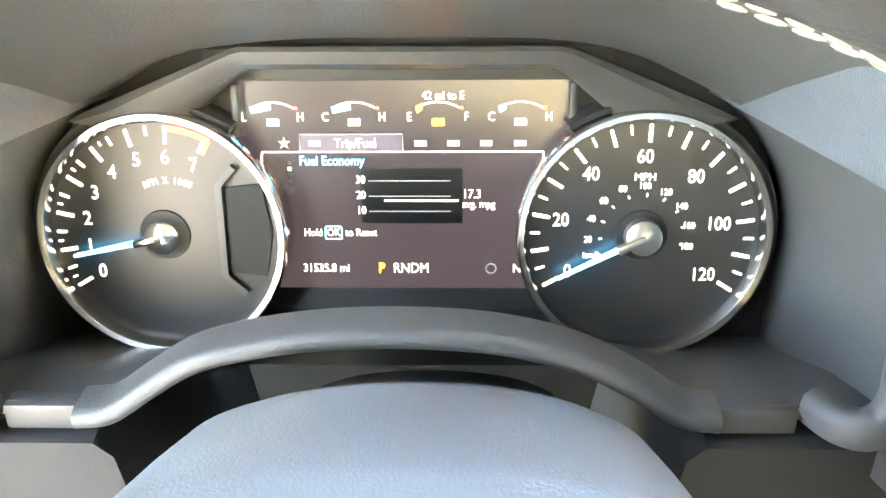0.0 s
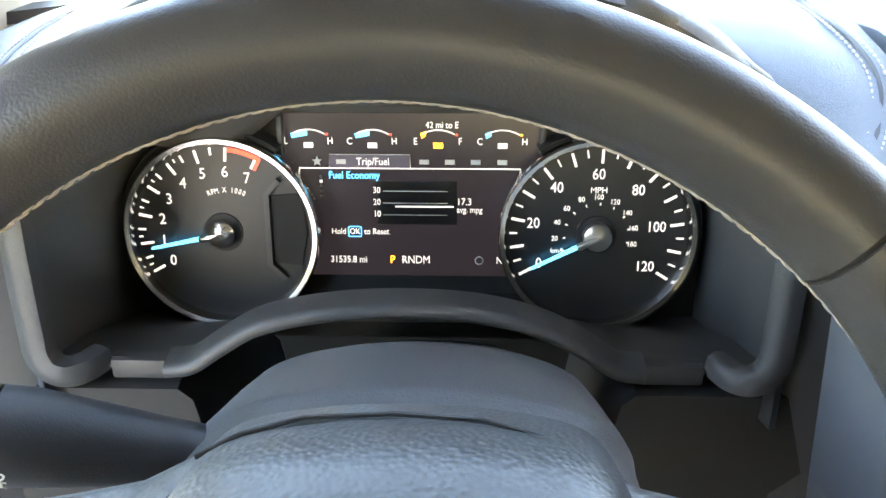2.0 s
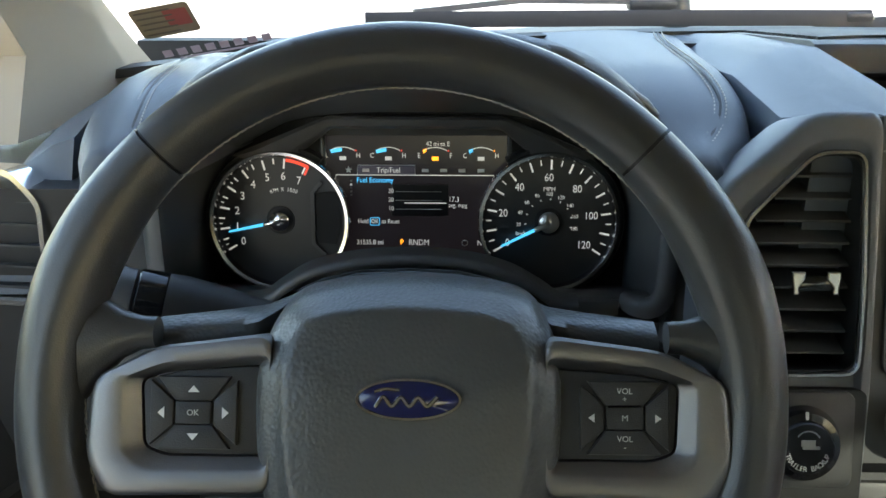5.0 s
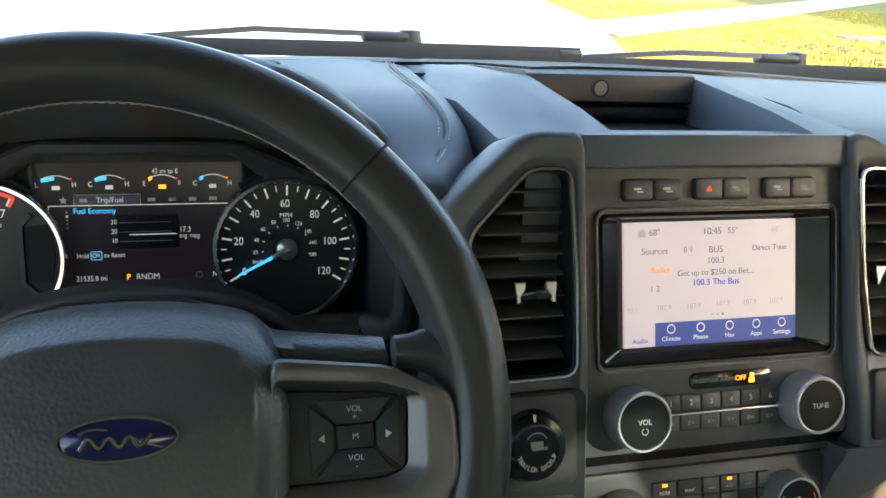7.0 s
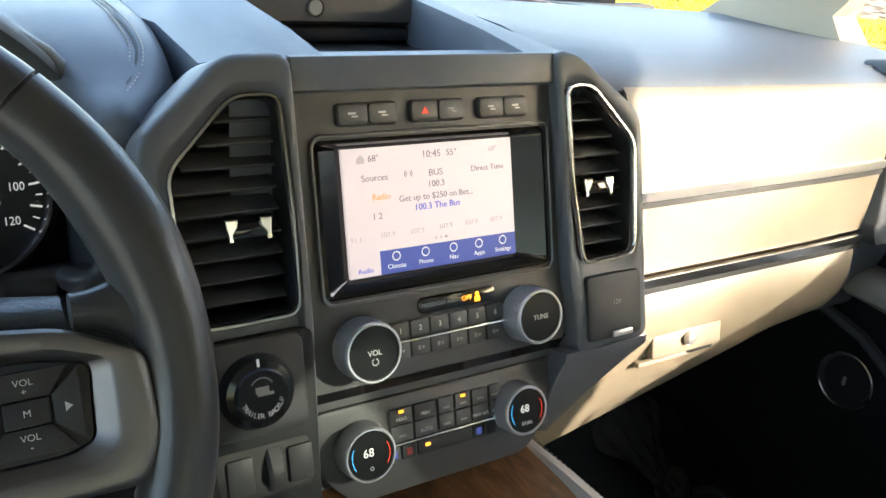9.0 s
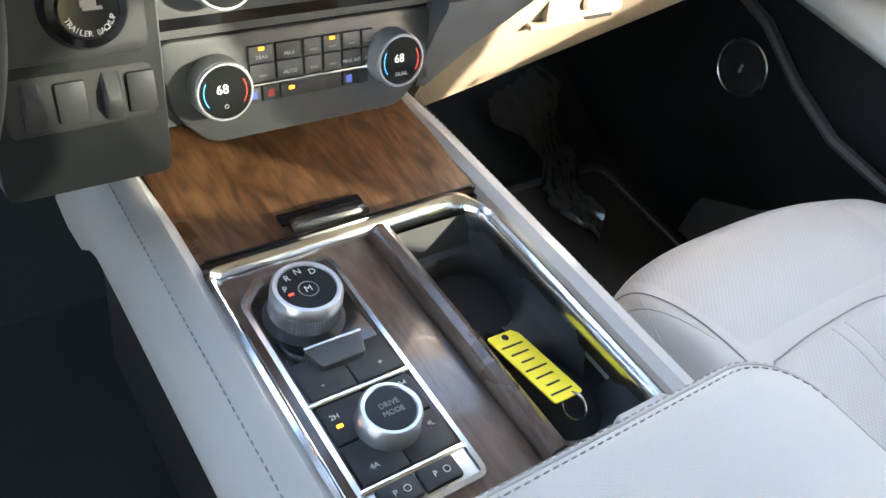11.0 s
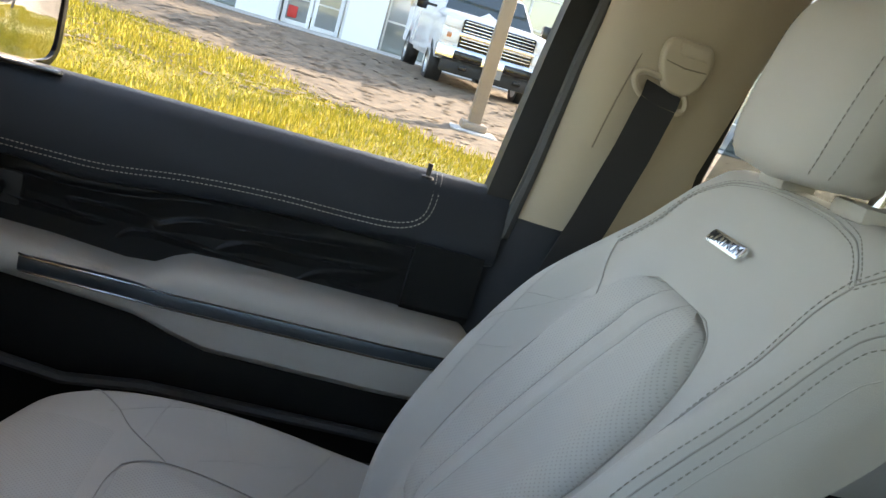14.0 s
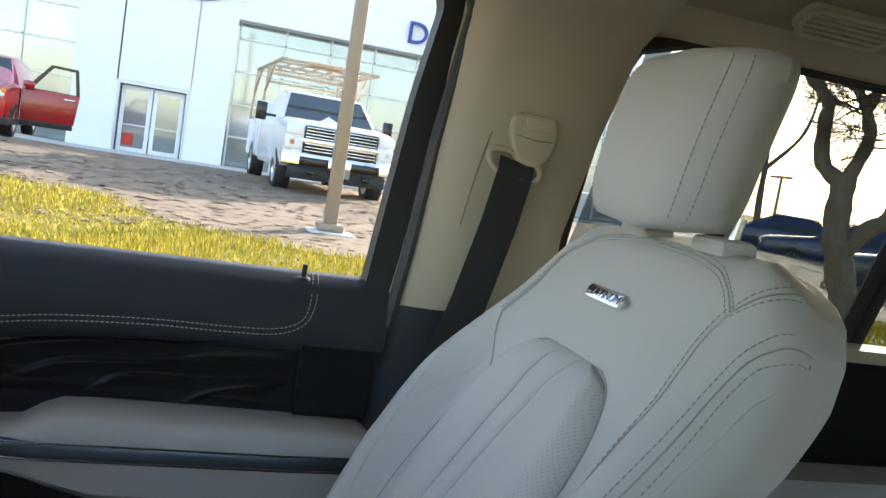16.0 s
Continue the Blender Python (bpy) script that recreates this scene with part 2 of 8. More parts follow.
def sweep(path, prof, closed=False, up=(0, 0, 1), caps=True):
    """A profile (a, b) carried along a path: a to the side, b upward."""
    bm = bmesh.new()
    path = [Vector(p) for p in path]
    n, up = len(path), Vector(up)
    rings = []
    for i, p in enumerate(path):
        if closed:
            d = path[(i + 1) % n] - path[i - 1]
        else:
            d = path[min(i + 1, n - 1)] - path[max(i - 1, 0)]
        d.normalize()
        side = d.cross(up)
        if side.length < 1e-5:
            side = d.cross(Vector((1, 0, 0)))
        side.normalize()
        u = side.cross(d)
        rings.append([bm.verts.new(p + side * a + u * b) for a, b in prof])
    m = len(prof)
    for i in range(n if closed else n - 1):
        r0, r1 = rings[i], rings[(i + 1) % n]
        for k in range(m):
            bm.faces.new((r0[k], r0[(k + 1) % m], r1[(k + 1) % m], r1[k]))
    if caps and not closed:
        bm.faces.new(rings[0])
        bm.faces.new(rings[-1])
    bmesh.ops.recalc_face_normals(bm, faces=bm.faces[:])
    return bm


def circle(r, n=8, sq=1.0):
    return [(r * math.cos(2 * math.pi * k / n), r * sq * math.sin(2 * math.pi * k / n)) for k in range(n)]


def tube(path, r, n=8, closed=False, up=(0, 0, 1), sq=1.0):
    return sweep(path, circle(r, n, sq), closed, up)


def lathe(prof, n=48):
    """A profile (radius, height) turned about z."""
    bm = bmesh.new()
    rings = []
    for r, z in prof:
        if r < 1e-6:
            rings.append([bm.verts.new((0, 0, z))])
        else:
            rings.append([bm.verts.new((r * math.cos(2 * math.pi * k / n), r * math.sin(2 * math.pi * k / n), z)) for k in range(n)])
    for a, b in zip(rings, rings[1:]):
        for k in range(n):
            q = [a[k % len(a)], a[(k + 1) % n % len(a)], b[(k + 1) % n % len(b)], b[k % len(b)]]
            q = list(dict.fromkeys(q))
            if len(q) > 2:
                bm.faces.new(q)
    bmesh.ops.recalc_face_normals(bm, faces=bm.faces[:])
    return bm


def loft(sections, closed=True, caps=True):
    """Skin over sections with equal numbers of points. closed: each section is a ring."""
    bm = bmesh.new()
    rows = [[bm.verts.new(p) for p in s] for s in sections]
    m = len(rows[0])
    for a, b in zip(rows, rows[1:]):
        for k in range(m if closed else m - 1):
            j = (k + 1) % m
            bm.faces.new((a[k], a[j], b[j], b[k]))
    if closed and caps:
        bm.faces.new(rows[0])
        bm.faces.new(rows[-1])
    bmesh.ops.recalc_face_normals(bm, faces=bm.faces[:])
    return bm


def slab(sections, depth):
    """A skin over open sections, given thickness along -depth."""
    d = Vector(depth)
    return loft([[*s, *[Vector(p) - d for p in reversed(s)]] for s in sections], True, True)


def join(*bms):
    out = bmesh.new()
    for b in bms:
        me = bpy.data.meshes.new("tmp")
        b.to_mesh(me)
        out.from_mesh(me)
        bpy.data.meshes.remove(me)
        b.free()
    return out


def moved(bm, m):
    bmesh.ops.transform(bm, matrix=m, verts=bm.verts[:])
    return bm


def rounded(w, h, r, n=5, cx=0.0, cy=0.0):
    """A rectangle with round corners, anticlockwise."""
    out = []
    for sx, sy, a0 in ((1, 1, 0), (-1, 1, 90), (-1, -1, 180), (1, -1, 270)):
        for k in range(n + 1):
            a = radians(a0 + 90 * k / n)
            out.append((cx + sx * (w / 2 - r) + r * math.cos(a), cy + sy * (h / 2 - r) + r * math.sin(a)))
    return out


def soft_poly(pts, r, n=4):
    """An outline with its corners rounded by about r."""
    out = []
    k = len(pts)
    for i in range(k):
        a, b, c = Vector(pts[i - 1]), Vector(pts[i]), Vector(pts[(i + 1) % k])
        rr = min(r, (a - b).length * 0.45, (c - b).length * 0.45)
        p, q = b + (a - b).normalized() * rr, b + (c - b).normalized() * rr
        for j in range(n + 1):
            t = j / n
            out.append(tuple(p * (1 - t) ** 2 + b * 2 * t * (1 - t) + q * t * t))
    return out


def finish(bm, name, material, smooth=40):
    me = bpy.data.meshes.new(name)
    bm.to_mesh(me)
    bm.free()
    if material:
        me.materials.append(material)
    if smooth:
        me.polygons.foreach_set("use_smooth", [True] * len(me.polygons))
        me.set_sharp_from_angle(angle=radians(smooth))
    return me


def part(name, bm, material, parent, label="", smooth=40):
    ob = new(name, finish(bm, name, material, smooth))
    ob.parent = parent
    if label:
        ob["label"] = label
    return ob


def thing(name, label, category, m=None, group="", kind=""):
    ob = new(name)
    ob.empty_display_size = 0.05
    if m:
        ob.matrix_world = m
    return tagged(ob, label, category, group, kind)


def solid(name, bm, material, label, category, m=None, group="", kind="", smooth=40):
    ob = new(name, finish(bm, name, material, smooth))
    if m:
        ob.matrix_world = m
    return tagged(ob, label, category, group, kind)


def structure(name, bm, material, label, category, smooth=40):
    return solid(name, bm, material, label, category, kind="structure", smooth=smooth)


def lettering(body, size, x, y, z, align="CENTER", depth=0.0003, spin=0.0, squeeze=1.0):
    """A word as a thin mesh in the x-y plane, centred on its height."""
    cu = bpy.data.curves.new("word", "FONT")
    cu.body, cu.size, cu.align_x, cu.align_y, cu.extrude = body, size, align, "CENTER", depth / 2
    cu.resolution_u = 3
    ob = bpy.data.objects.new("word", cu)
    me = bpy.data.meshes.new_from_object(ob)
    bm = bmesh.new()
    bm.from_mesh(me)
    bpy.data.meshes.remove(me)
    bpy.data.objects.remove(ob)
    bpy.data.curves.remove(cu)
    return moved(bm, Matrix.Translation((x, y, z)) @ pose(0, 0, 0, 0, 0, spin) @ Matrix.Diagonal((squeeze, 1, 1, 1)))


def dashes(path, length, gap, r, n=5):
    """Stitches along a path."""
    path = [Vector(p) for p in path]
    bms, acc, on = [], 0.0, []
    pos = 0.0
    total = [0.0]
    for a, b in zip(path, path[1:]):
        total.append(total[-1] + (b - a).length)

    def at(d):
        for i in range(len(path) - 1):
            if d <= total[i + 1]:
                t = (d - total[i]) / max(1e-9, total[i + 1] - total[i])
                return path[i].lerp(path[i + 1], t)
        return path[-1]
    verts, faces = [], []
    while pos < total[-1]:
        a, b = at(pos), at(min(pos + length, total[-1]))
        d = (b - a)
        if d.length > 1e-6:
            d.normalize()
            s = d.orthogonal().normalized()
            u = d.cross(s)
            k = len(verts)
            for q, sc in ((a, 0.4), (a.lerp(b, 0.25), 1.0), (a.lerp(b, 0.75), 1.0), (b, 0.4)):
                verts += [q + (s * math.cos(t) + u * math.sin(t)) * r * sc for t in (0, 1.57, 3.14, 4.71)]
            for ring in range(3):
                for c in range(4):
                    faces.append((k + ring * 4 + c, k + ring * 4 + (c + 1) % 4, k + ring * 4 + 4 + (c + 1) % 4, k + ring * 4 + 4 + c))
        pos += length + gap
    me = bpy.data.meshes.new("tmp")
    me.from_pydata(verts, [], faces)
    bm = bmesh.new()
    bm.from_mesh(me)
    bpy.data.meshes.remove(me)
    bmesh.ops.recalc_face_normals(bm, faces=bm.faces[:])
    return bm


# ---- the cabin shell ----
XC = 0.43                                  # the car's middle line


def side(x, s):
    """x on the passenger's side, or the same place mirrored to the driver's side."""
    return x if s > 0 else 2 * XC - x


structure("floor", join(box((XC, -1.15, 0.10), (1.62, 2.95, 0.04)),
                        loft([[(x, 0.02, 0.12), (x, 0.30, 0.30), (x, 0.36, 0.60), (x, 0.42, 0.60), (x, 0.42, 0.08), (x, 0.02, 0.08)] for x in (-0.38, 0.3, 0.5, 1.24)])),
          carpet, "black carpeted cabin floor and footwells", "floor")

roof_rows = []
for y, z in ((-0.16, 1.215), (-0.30, 1.245), (-0.7, 1.27), (-1.3, 1.28), (-2.0, 1.27), (-2.62, 1.23)):
    roof_rows.append([(XC + dx, y, z - 0.10 * abs(dx / 0.79) ** 3.2) for dx in np.linspace(-0.79, 0.79, 25)])
structure("ceiling", slab(roof_rows, (0, 0, -0.035)), liner, "beige cloth headliner", "ceiling")
structure("wall_rear", frame_ring([(-0.40, 0.10), (1.26, 0.10), (1.26, 1.22), (-0.40, 1.22)], [(-0.25, 0.62), (1.11, 0.62), (1.02, 1.14), (-0.16, 1.14)], 0, 0.04).copy(), beige,
          "beige rear wall of the cabin", "wall").matrix_world = pose(0, -2.62, 0, 90, 0, 0)
structure("firewall", box((XC, 0.44, 0.45), (1.66, 0.04, 0.78)), matte_black, "black bulkhead behind the dashboard", "wall")


def cabin_side(s):
    tag = "passenger" if s > 0 else "driver"
    n = "2" if s > 0 else "1"
    # rear door panel and quarter trim under the windows
    structure("wall_" + tag, loft([[(side(x, s), y, z) for x, z in ((1.26, 0.08), (1.26, 0.72), (1.215, 0.735), (1.195, 0.70), (1.19, 0.55), (1.19, 0.08))]
                                  for y in (-0.93, -1.7, -2.62)]), door_black, "black rear door panel under the windows", "wall")
    structure("trim_sill_" + tag, sweep([(side(1.205, s), y, 0.733) for y in (-1.16, -1.7, -2.6)], [(-0.03, -0.012), (0.03, -0.012), (0.03, 0.008), (0.0, 0.014), (-0.03, 0.008)]), beige,
              "beige window sill trim along the rear door", "trim")
    structure("trim_rear_armrest_" + tag, loft([[(side(x, s), y, z) for x, z in ((1.2, 0.46), (1.2, 0.55), (1.12, 0.545), (1.105, 0.52), (1.11, 0.48))] for y in (-1.38, -1.45, -2.0, -2.05)]), cream,
              "cream padded armrest of the rear door", "trim")
    # roof rail over the doors
    structure("trim_roof_rail_" + tag, sweep([(side(1.205, s), y, z) for y, z in ((0.10, 1.00), (-0.10, 1.12), (-0.30, 1.17), (-0.95, 1.175), (-1.7, 1.175), (-2.62, 1.15))],
              [(-0.035, -0.02), (0.02, -0.02), (0.035, 0.05), (-0.035, 0.05)] if s > 0 else [(-0.02, -0.02), (0.035, -0.02), (0.035, 0.05), (-0.035, 0.05)]), beige,
              "beige roof rail trim above the doors", "trim")
    # windscreen pillar
    structure("pillar_front_" + tag, loft([[(side(x, s), y, z) for x, y, z in ring] for ring in (
        [(1.24, 0.27, 0.80), (1.188, 0.325, 0.80), (1.192, 0.20, 0.80), (1.205, -0.02, 0.80), (1.25, -0.04, 0.80)],
        [(1.24, 0.22, 0.87), (1.188, 0.215, 0.87), (1.188, 0.15, 0.87), (1.21, 0.03, 0.87), (1.25, 0.02, 0.87)],
        [(1.23, 0.12, 0.95), (1.180, 0.085, 0.95), (1.176, 0.03, 0.95), (1.20, -0.05, 0.95), (1.24, -0.02, 0.95)],
        [(1.20, -0.10, 1.10), (1.12, -0.10, 1.10), (1.115, -0.15, 1.10), (1.15, -0.20, 1.10), (1.215, -0.20, 1.10)],
        [(1.16, -0.24, 1.22), (1.04, -0.22, 1.22), (1.04, -0.27, 1.22), (1.09, -0.31, 1.22), (1.18, -0.31, 1.22)])]), beige,
        "grey-beige plastic windscreen pillar trim", "pillar")
    # pillar behind the front door
    structure("pillar_middle_" + tag, loft([[(side(x, s), y, z) for x, y in ring] for z, ring in (
        (0.728, [(1.25, -0.89), (1.198, -0.925), (1.185, -0.975), (1.185, -1.12), (1.20, -1.155), (1.25, -1.16)]),
        (0.85, [(1.25, -0.91), (1.195, -0.945), (1.175, -0.99), (1.175, -1.12), (1.192, -1.152), (1.25, -1.16)]),
        (1.0, [(1.25, -0.93), (1.185, -0.965), (1.16, -1.005), (1.16, -1.15), (1.175, -1.178), (1.245, -1.185)]),
        (1.12, [(1.25, -0.945), (1.17, -0.98), (1.14, -1.02), (1.135, -1.18), (1.155, -1.205), (1.24, -1.21)]),
        (1.20, [(1.23, -0.985), (1.13, -1.00), (1.10, -1.03), (1.10, -1.22), (1.12, -1.25), (1.23, -1.25)]))]), beige,
        "beige plastic pillar trim behind the front door", "pillar")
    structure("pillar_foot_" + tag, loft([[(side(x, s), y, z) for x, y in ring] for z, ring in (
        (0.08, [(1.25, -0.87), (1.19, -0.910), (1.175, -0.95), (1.175, -1.13), (1.25, -1.16)]),
        (0.60, [(1.25, -0.87), (1.19, -0.915), (1.175, -0.965), (1.175, -1.13), (1.25, -1.16)]),
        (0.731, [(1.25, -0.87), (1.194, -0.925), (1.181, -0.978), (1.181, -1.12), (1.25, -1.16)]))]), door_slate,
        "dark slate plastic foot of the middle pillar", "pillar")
    # black window frames: front door rear edge, rear window surround, slanted divider
    front_frame = sweep([(side(1.225, s), y, z) for y, z in cr_spline([(-0.905, 0.73), (-0.918, 0.85), (-0.935, 1.0), (-0.950, 1.09), (-0.955, 1.135), (-0.938, 1.170), (-0.89, 1.185), (-0.60, 1.185), (-0.2, 1.16), (0.02, 1.03), (0.17, 0.90), (0.24, 0.80)], 4)],
                        [(-0.018, -0.02), (0.018, -0.02), (0.018, 0.02), (-0.018, 0.02)], up=(1, 0, 0))
    rear_frames = (
        sweep([(side(1.222, s), y, z) for y, z in ((-1.155, 0.74), (-1.165, 0.85), (-1.195, 1.06), (-1.235, 1.135), (-1.32, 1.16), (-1.72, 1.155), (-1.80, 1.145), (-1.815, 1.115), (-1.683, 0.74))],
              circle(0.012, 6), up=(1, 0, 0)),
        sweep([(side(1.222, s), y, z) for y, z in ((-1.711, 0.74), (-1.842, 1.115), (-1.87, 1.14), (-2.5, 1.13), (-2.5, 0.74))], circle(0.012, 6), up=(1, 0, 0)))
    structure("trim_window_frame_" + tag, join(front_frame, *rear_frames) if s > 0 else join(*rear_frames), rubber, "black window frames and rubber around the door glass", "trim")
    if s < 0:
        part("window_frame", front_frame, rubber, driver_door, "black rubber window frame")
    structure("trim_door_seal_" + tag, sweep([(side(1.196, s), y, z) for y, z in ((-0.925, 0.70), (-0.938, 0.80), (-0.952, 0.95), (-0.968, 1.07), (-0.976, 1.13), (-0.965, 1.165))], circle(0.009, 8), up=(1, 0, 0)), plastic_grey,
              "grey rubber door seal on the middle pillar", "trim")
    for k, pts in enumerate((((0.22, 0.745), (-0.90, 0.745), (-0.945, 1.10), (-0.945, 1.165), (-0.3, 1.18), (0.04, 1.02)),
                             ((-1.16, 0.74), (-1.683, 0.74), (-1.812, 1.11), (-1.80, 1.15), (-1.26, 1.16)),
                             ((-1.713, 0.74), (-2.5, 0.74), (-2.5, 1.13), (-1.845, 1.13)))):
        if k == 0 and s < 0:
            continue
        w = structure("window_%d" % (k + (4 if s > 0 else 1)), moved(prism([(a, b) for a, b in pts], -0.002, 0.002), Matrix(((0, 0, 1, side(1.232, s)), (1, 0, 0, 0), (0, 1, 0, 0), (0, 0, 0, 1)))), glass if k == 0 else privacy_glass,
                      "clear side window glass" if k == 0 else "tinted rear side window glass", "window")
        w.visible_shadow = k > 0


# the unseen driver's door, set ajar on its front hinge to let light in
driver_door = thing("door_2", "black front driver door, unseen, set ajar to let light in", "car door", Matrix.Translation((2 * XC - 1.24, 0.24, 0)) @ pose(0, 0, 0, 0, 0, -20) @ Matrix.Translation((1.24 - 2 * XC, -0.24, 0)), kind="structure")
cabin_side(1)
cabin_side(-1)

ws_rows = []
for t in np.linspace(0, 1, 7):
    row = []
    for u in np.linspace(-1, 1, 15):
        y0, z0 = 0.285 - 0.085 * u * u, 0.866 - 0.036 * u * u
        y1, z1 = -0.25 - 0.06 * u * u, 1.24
        row.append((XC + u * (0.79 - 0.13 * t), y0 + (y1 - y0) * t, z0 + (z1 - z0) * t + 0.02 * math.sin(math.pi * t)))
    ws_rows.append(row)
windscreen = structure("window_7", slab(ws_rows, (0, 0.003, 0.003)), glass, "raked windscreen glass", "windscreen")
windscreen.visible_shadow = False
structure("window_8", box((XC, -2.64, 0.88), (1.40, 0.004, 0.56)), privacy_glass, "tinted rear window glass", "window")

structure("trim_windscreen_edge", sweep([(XC + u * 0.79, 0.272 - 0.085 * u * u, 0.867 - 0.036 * u * u) for u in np.linspace(-1, 1, 21)], [(-0.02, -0.006), (0.02, -0.006), (0.02, 0.004), (-0.02, 0.004)]), rubber,
          "black ceramic edge along the foot of the windscreen", "trim")


# ---- passenger door ----
def ramp01(x, a, b):
    t = max(0.0, min(1.0, (x - a) / (b - a)))
    return t * t * (3 - 2 * t)


def table(x, rows):
    """A smooth value between (x, value) rows."""
    for (a, p), (b, q) in zip(rows, rows[1:]):
        if x <= b:
            return p + (q - p) * max(0.0, min(1.0, (x - a) / (b - a)))
    return rows[-1][1]


def along(x, rows):
    """A straight-line value between (x, value) rows."""
    for (a, p), (b, q) in zip(rows, rows[1:]):
        if x <= b:
            return p + (q - p) * max(0.0, (x - a) / (b - a))
    return rows[-1][1]


def passenger_door():
    d = thing("door_1", "black and cream front passenger door, closed, with stitched upper pad", "car door", kind="structure")
    ys = [0.24, 0.1, -0.1, -0.3, -0.5, -0.7, -0.86, -0.922]
    low = [(0.24, 0.640), (-0.17, 0.640), (-0.28, 0.640), (-0.377, 0.632), (-0.461, 0.640), (-0.568, 0.650), (-0.685, 0.653), (-0.86, 0.652), (-0.922, 0.652)]
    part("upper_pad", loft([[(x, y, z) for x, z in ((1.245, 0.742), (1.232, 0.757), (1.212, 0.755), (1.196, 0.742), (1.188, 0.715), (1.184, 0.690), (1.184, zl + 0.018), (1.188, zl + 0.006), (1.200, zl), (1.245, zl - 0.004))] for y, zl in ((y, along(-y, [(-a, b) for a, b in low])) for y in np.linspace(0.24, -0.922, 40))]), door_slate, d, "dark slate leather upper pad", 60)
    # quilted panel: overlapping leaf-shaped pleats, each swelling out under its sewn upper edge
    PLEATS = [[(-0.30, 0.624), (-0.359, 0.622), (-0.446, 0.628), (-0.521, 0.642), (-0.612, 0.650), (-0.70, 0.650)], [(-0.471, 0.592), (-0.528, 0.616), (-0.607, 0.622), (-0.70, 0.631), (-0.81, 0.640)],
              [(-0.422, 0.556), (-0.437, 0.572), (-0.457, 0.585), (-0.505, 0.587), (-0.588, 0.581), (-0.669, 0.580)], [(-0.536, 0.563), (-0.569, 0.590), (-0.612, 0.606), (-0.701, 0.606), (-0.818, 0.615)],
              [(-0.653, 0.556), (-0.691, 0.585), (-0.735, 0.600), (-0.811, 0.611)], [(-0.28, 0.592), (-0.367, 0.587), (-0.449, 0.583)], [(-0.70, 0.586), (-0.75, 0.583), (-0.805, 0.580)], [(-0.36, 0.604), (-0.44, 0.606), (-0.50, 0.602)]]
    pleats = [[(-q.x, q.y) for q in cr_spline([(y, z, 0) for y, z in a], 6)] for a in PLEATS]
    nu, nv = 230, 84
    rows = []
    for i in range(nu):
        y = 0.16 - 1.02 * i / (nu - 1)
        live = [(table(-y, a), ramp01(-y, a[0][0], a[0][0] + 0.02) * (1 - ramp01(-y, a[-1][0] - 0.05, a[-1][0]))) for a in pleats if a[0][0] < -y < a[-1][0]]
        row = []
        for j in range(nv):
            z = 0.675 - 0.135 * j / (nv - 1)
            h = 0.0
            for zc, k in live:
                below = zc - z
                h = max(h, k * 0.0105 * (math.exp(-below / 0.017) if below > 0 else math.exp(below / 0.0028)))
            row.append((1.2035 - h, y, z))
        rows.append(row)
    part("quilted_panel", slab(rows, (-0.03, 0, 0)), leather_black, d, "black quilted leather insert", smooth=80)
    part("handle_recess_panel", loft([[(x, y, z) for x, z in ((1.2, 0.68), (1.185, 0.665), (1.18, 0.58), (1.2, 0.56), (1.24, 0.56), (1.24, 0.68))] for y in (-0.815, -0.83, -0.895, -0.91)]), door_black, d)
    # armrest: a cream bar that widens to the rear
    secs = []
    for y, zt, zb, xf in ((-0.10, 0.548, 0.522, 1.165), (-0.13, 0.560, 0.518, 1.14), (-0.25, 0.561, 0.514, 1.125), (-0.36, 0.557, 0.509, 1.115), (-0.455, 0.549, 0.503, 1.11), (-0.492, 0.552, 0.500, 1.108), (-0.515, 0.566, 0.494, 1.107), (-0.535, 0.574, 0.487, 1.106), (-0.585, 0.576, 0.474, 1.105), (-0.80, 0.573, 0.470, 1.105), (-0.90, 0.571, 0.470, 1.11), (-0.915, 0.560, 0.480, 1.13)):
        zm = 0.53
        secs.append([(1.20, y, zt - 0.002), (xf + 0.03, y, zt), (xf + 0.010, y, zt - 0.006), (xf, y, zt - 0.02), (xf - 0.002, y, zm), (xf, y, zb + 0.014), (xf + 0.01, y, zb + 0.004), (xf + 0.03, y, zb), (1.20, y, zb)])
    part("armrest", loft(secs), cream, d, "cream padded armrest")
    part("trim_strip", loft([[(x, y, z) for x, z in ((xf - 0.0045, 0.530), (xf - 0.0055, 0.533), (xf - 0.0055, 0.543), (xf - 0.0045, 0.546), (xf + 0.01, 0.546), (xf + 0.01, 0.530))]
                             for y, xf in ((-0.352, 1.117), (-0.36, 1.115), (-0.47, 1.11), (-0.52, 1.105), (-0.80, 1.105), (-0.912, 1.11))]), steel_blue, d, "brushed steel-blue trim strip")
    for z in (0.5285, 0.5475):
        part("strip_edge", tube([(1.1165, -0.350, z), (1.1095, -0.36, z), (1.1045, -0.48, z), (1.0995, -0.53, z), (1.0995, -0.80, z), (1.104, -0.91, z)], 0.0013, 6), rim_dark, d, "thin chrome edge")
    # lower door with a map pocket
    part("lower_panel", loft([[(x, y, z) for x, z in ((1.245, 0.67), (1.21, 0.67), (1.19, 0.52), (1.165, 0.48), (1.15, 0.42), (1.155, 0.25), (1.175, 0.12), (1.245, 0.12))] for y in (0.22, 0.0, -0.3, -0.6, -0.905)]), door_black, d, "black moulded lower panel")
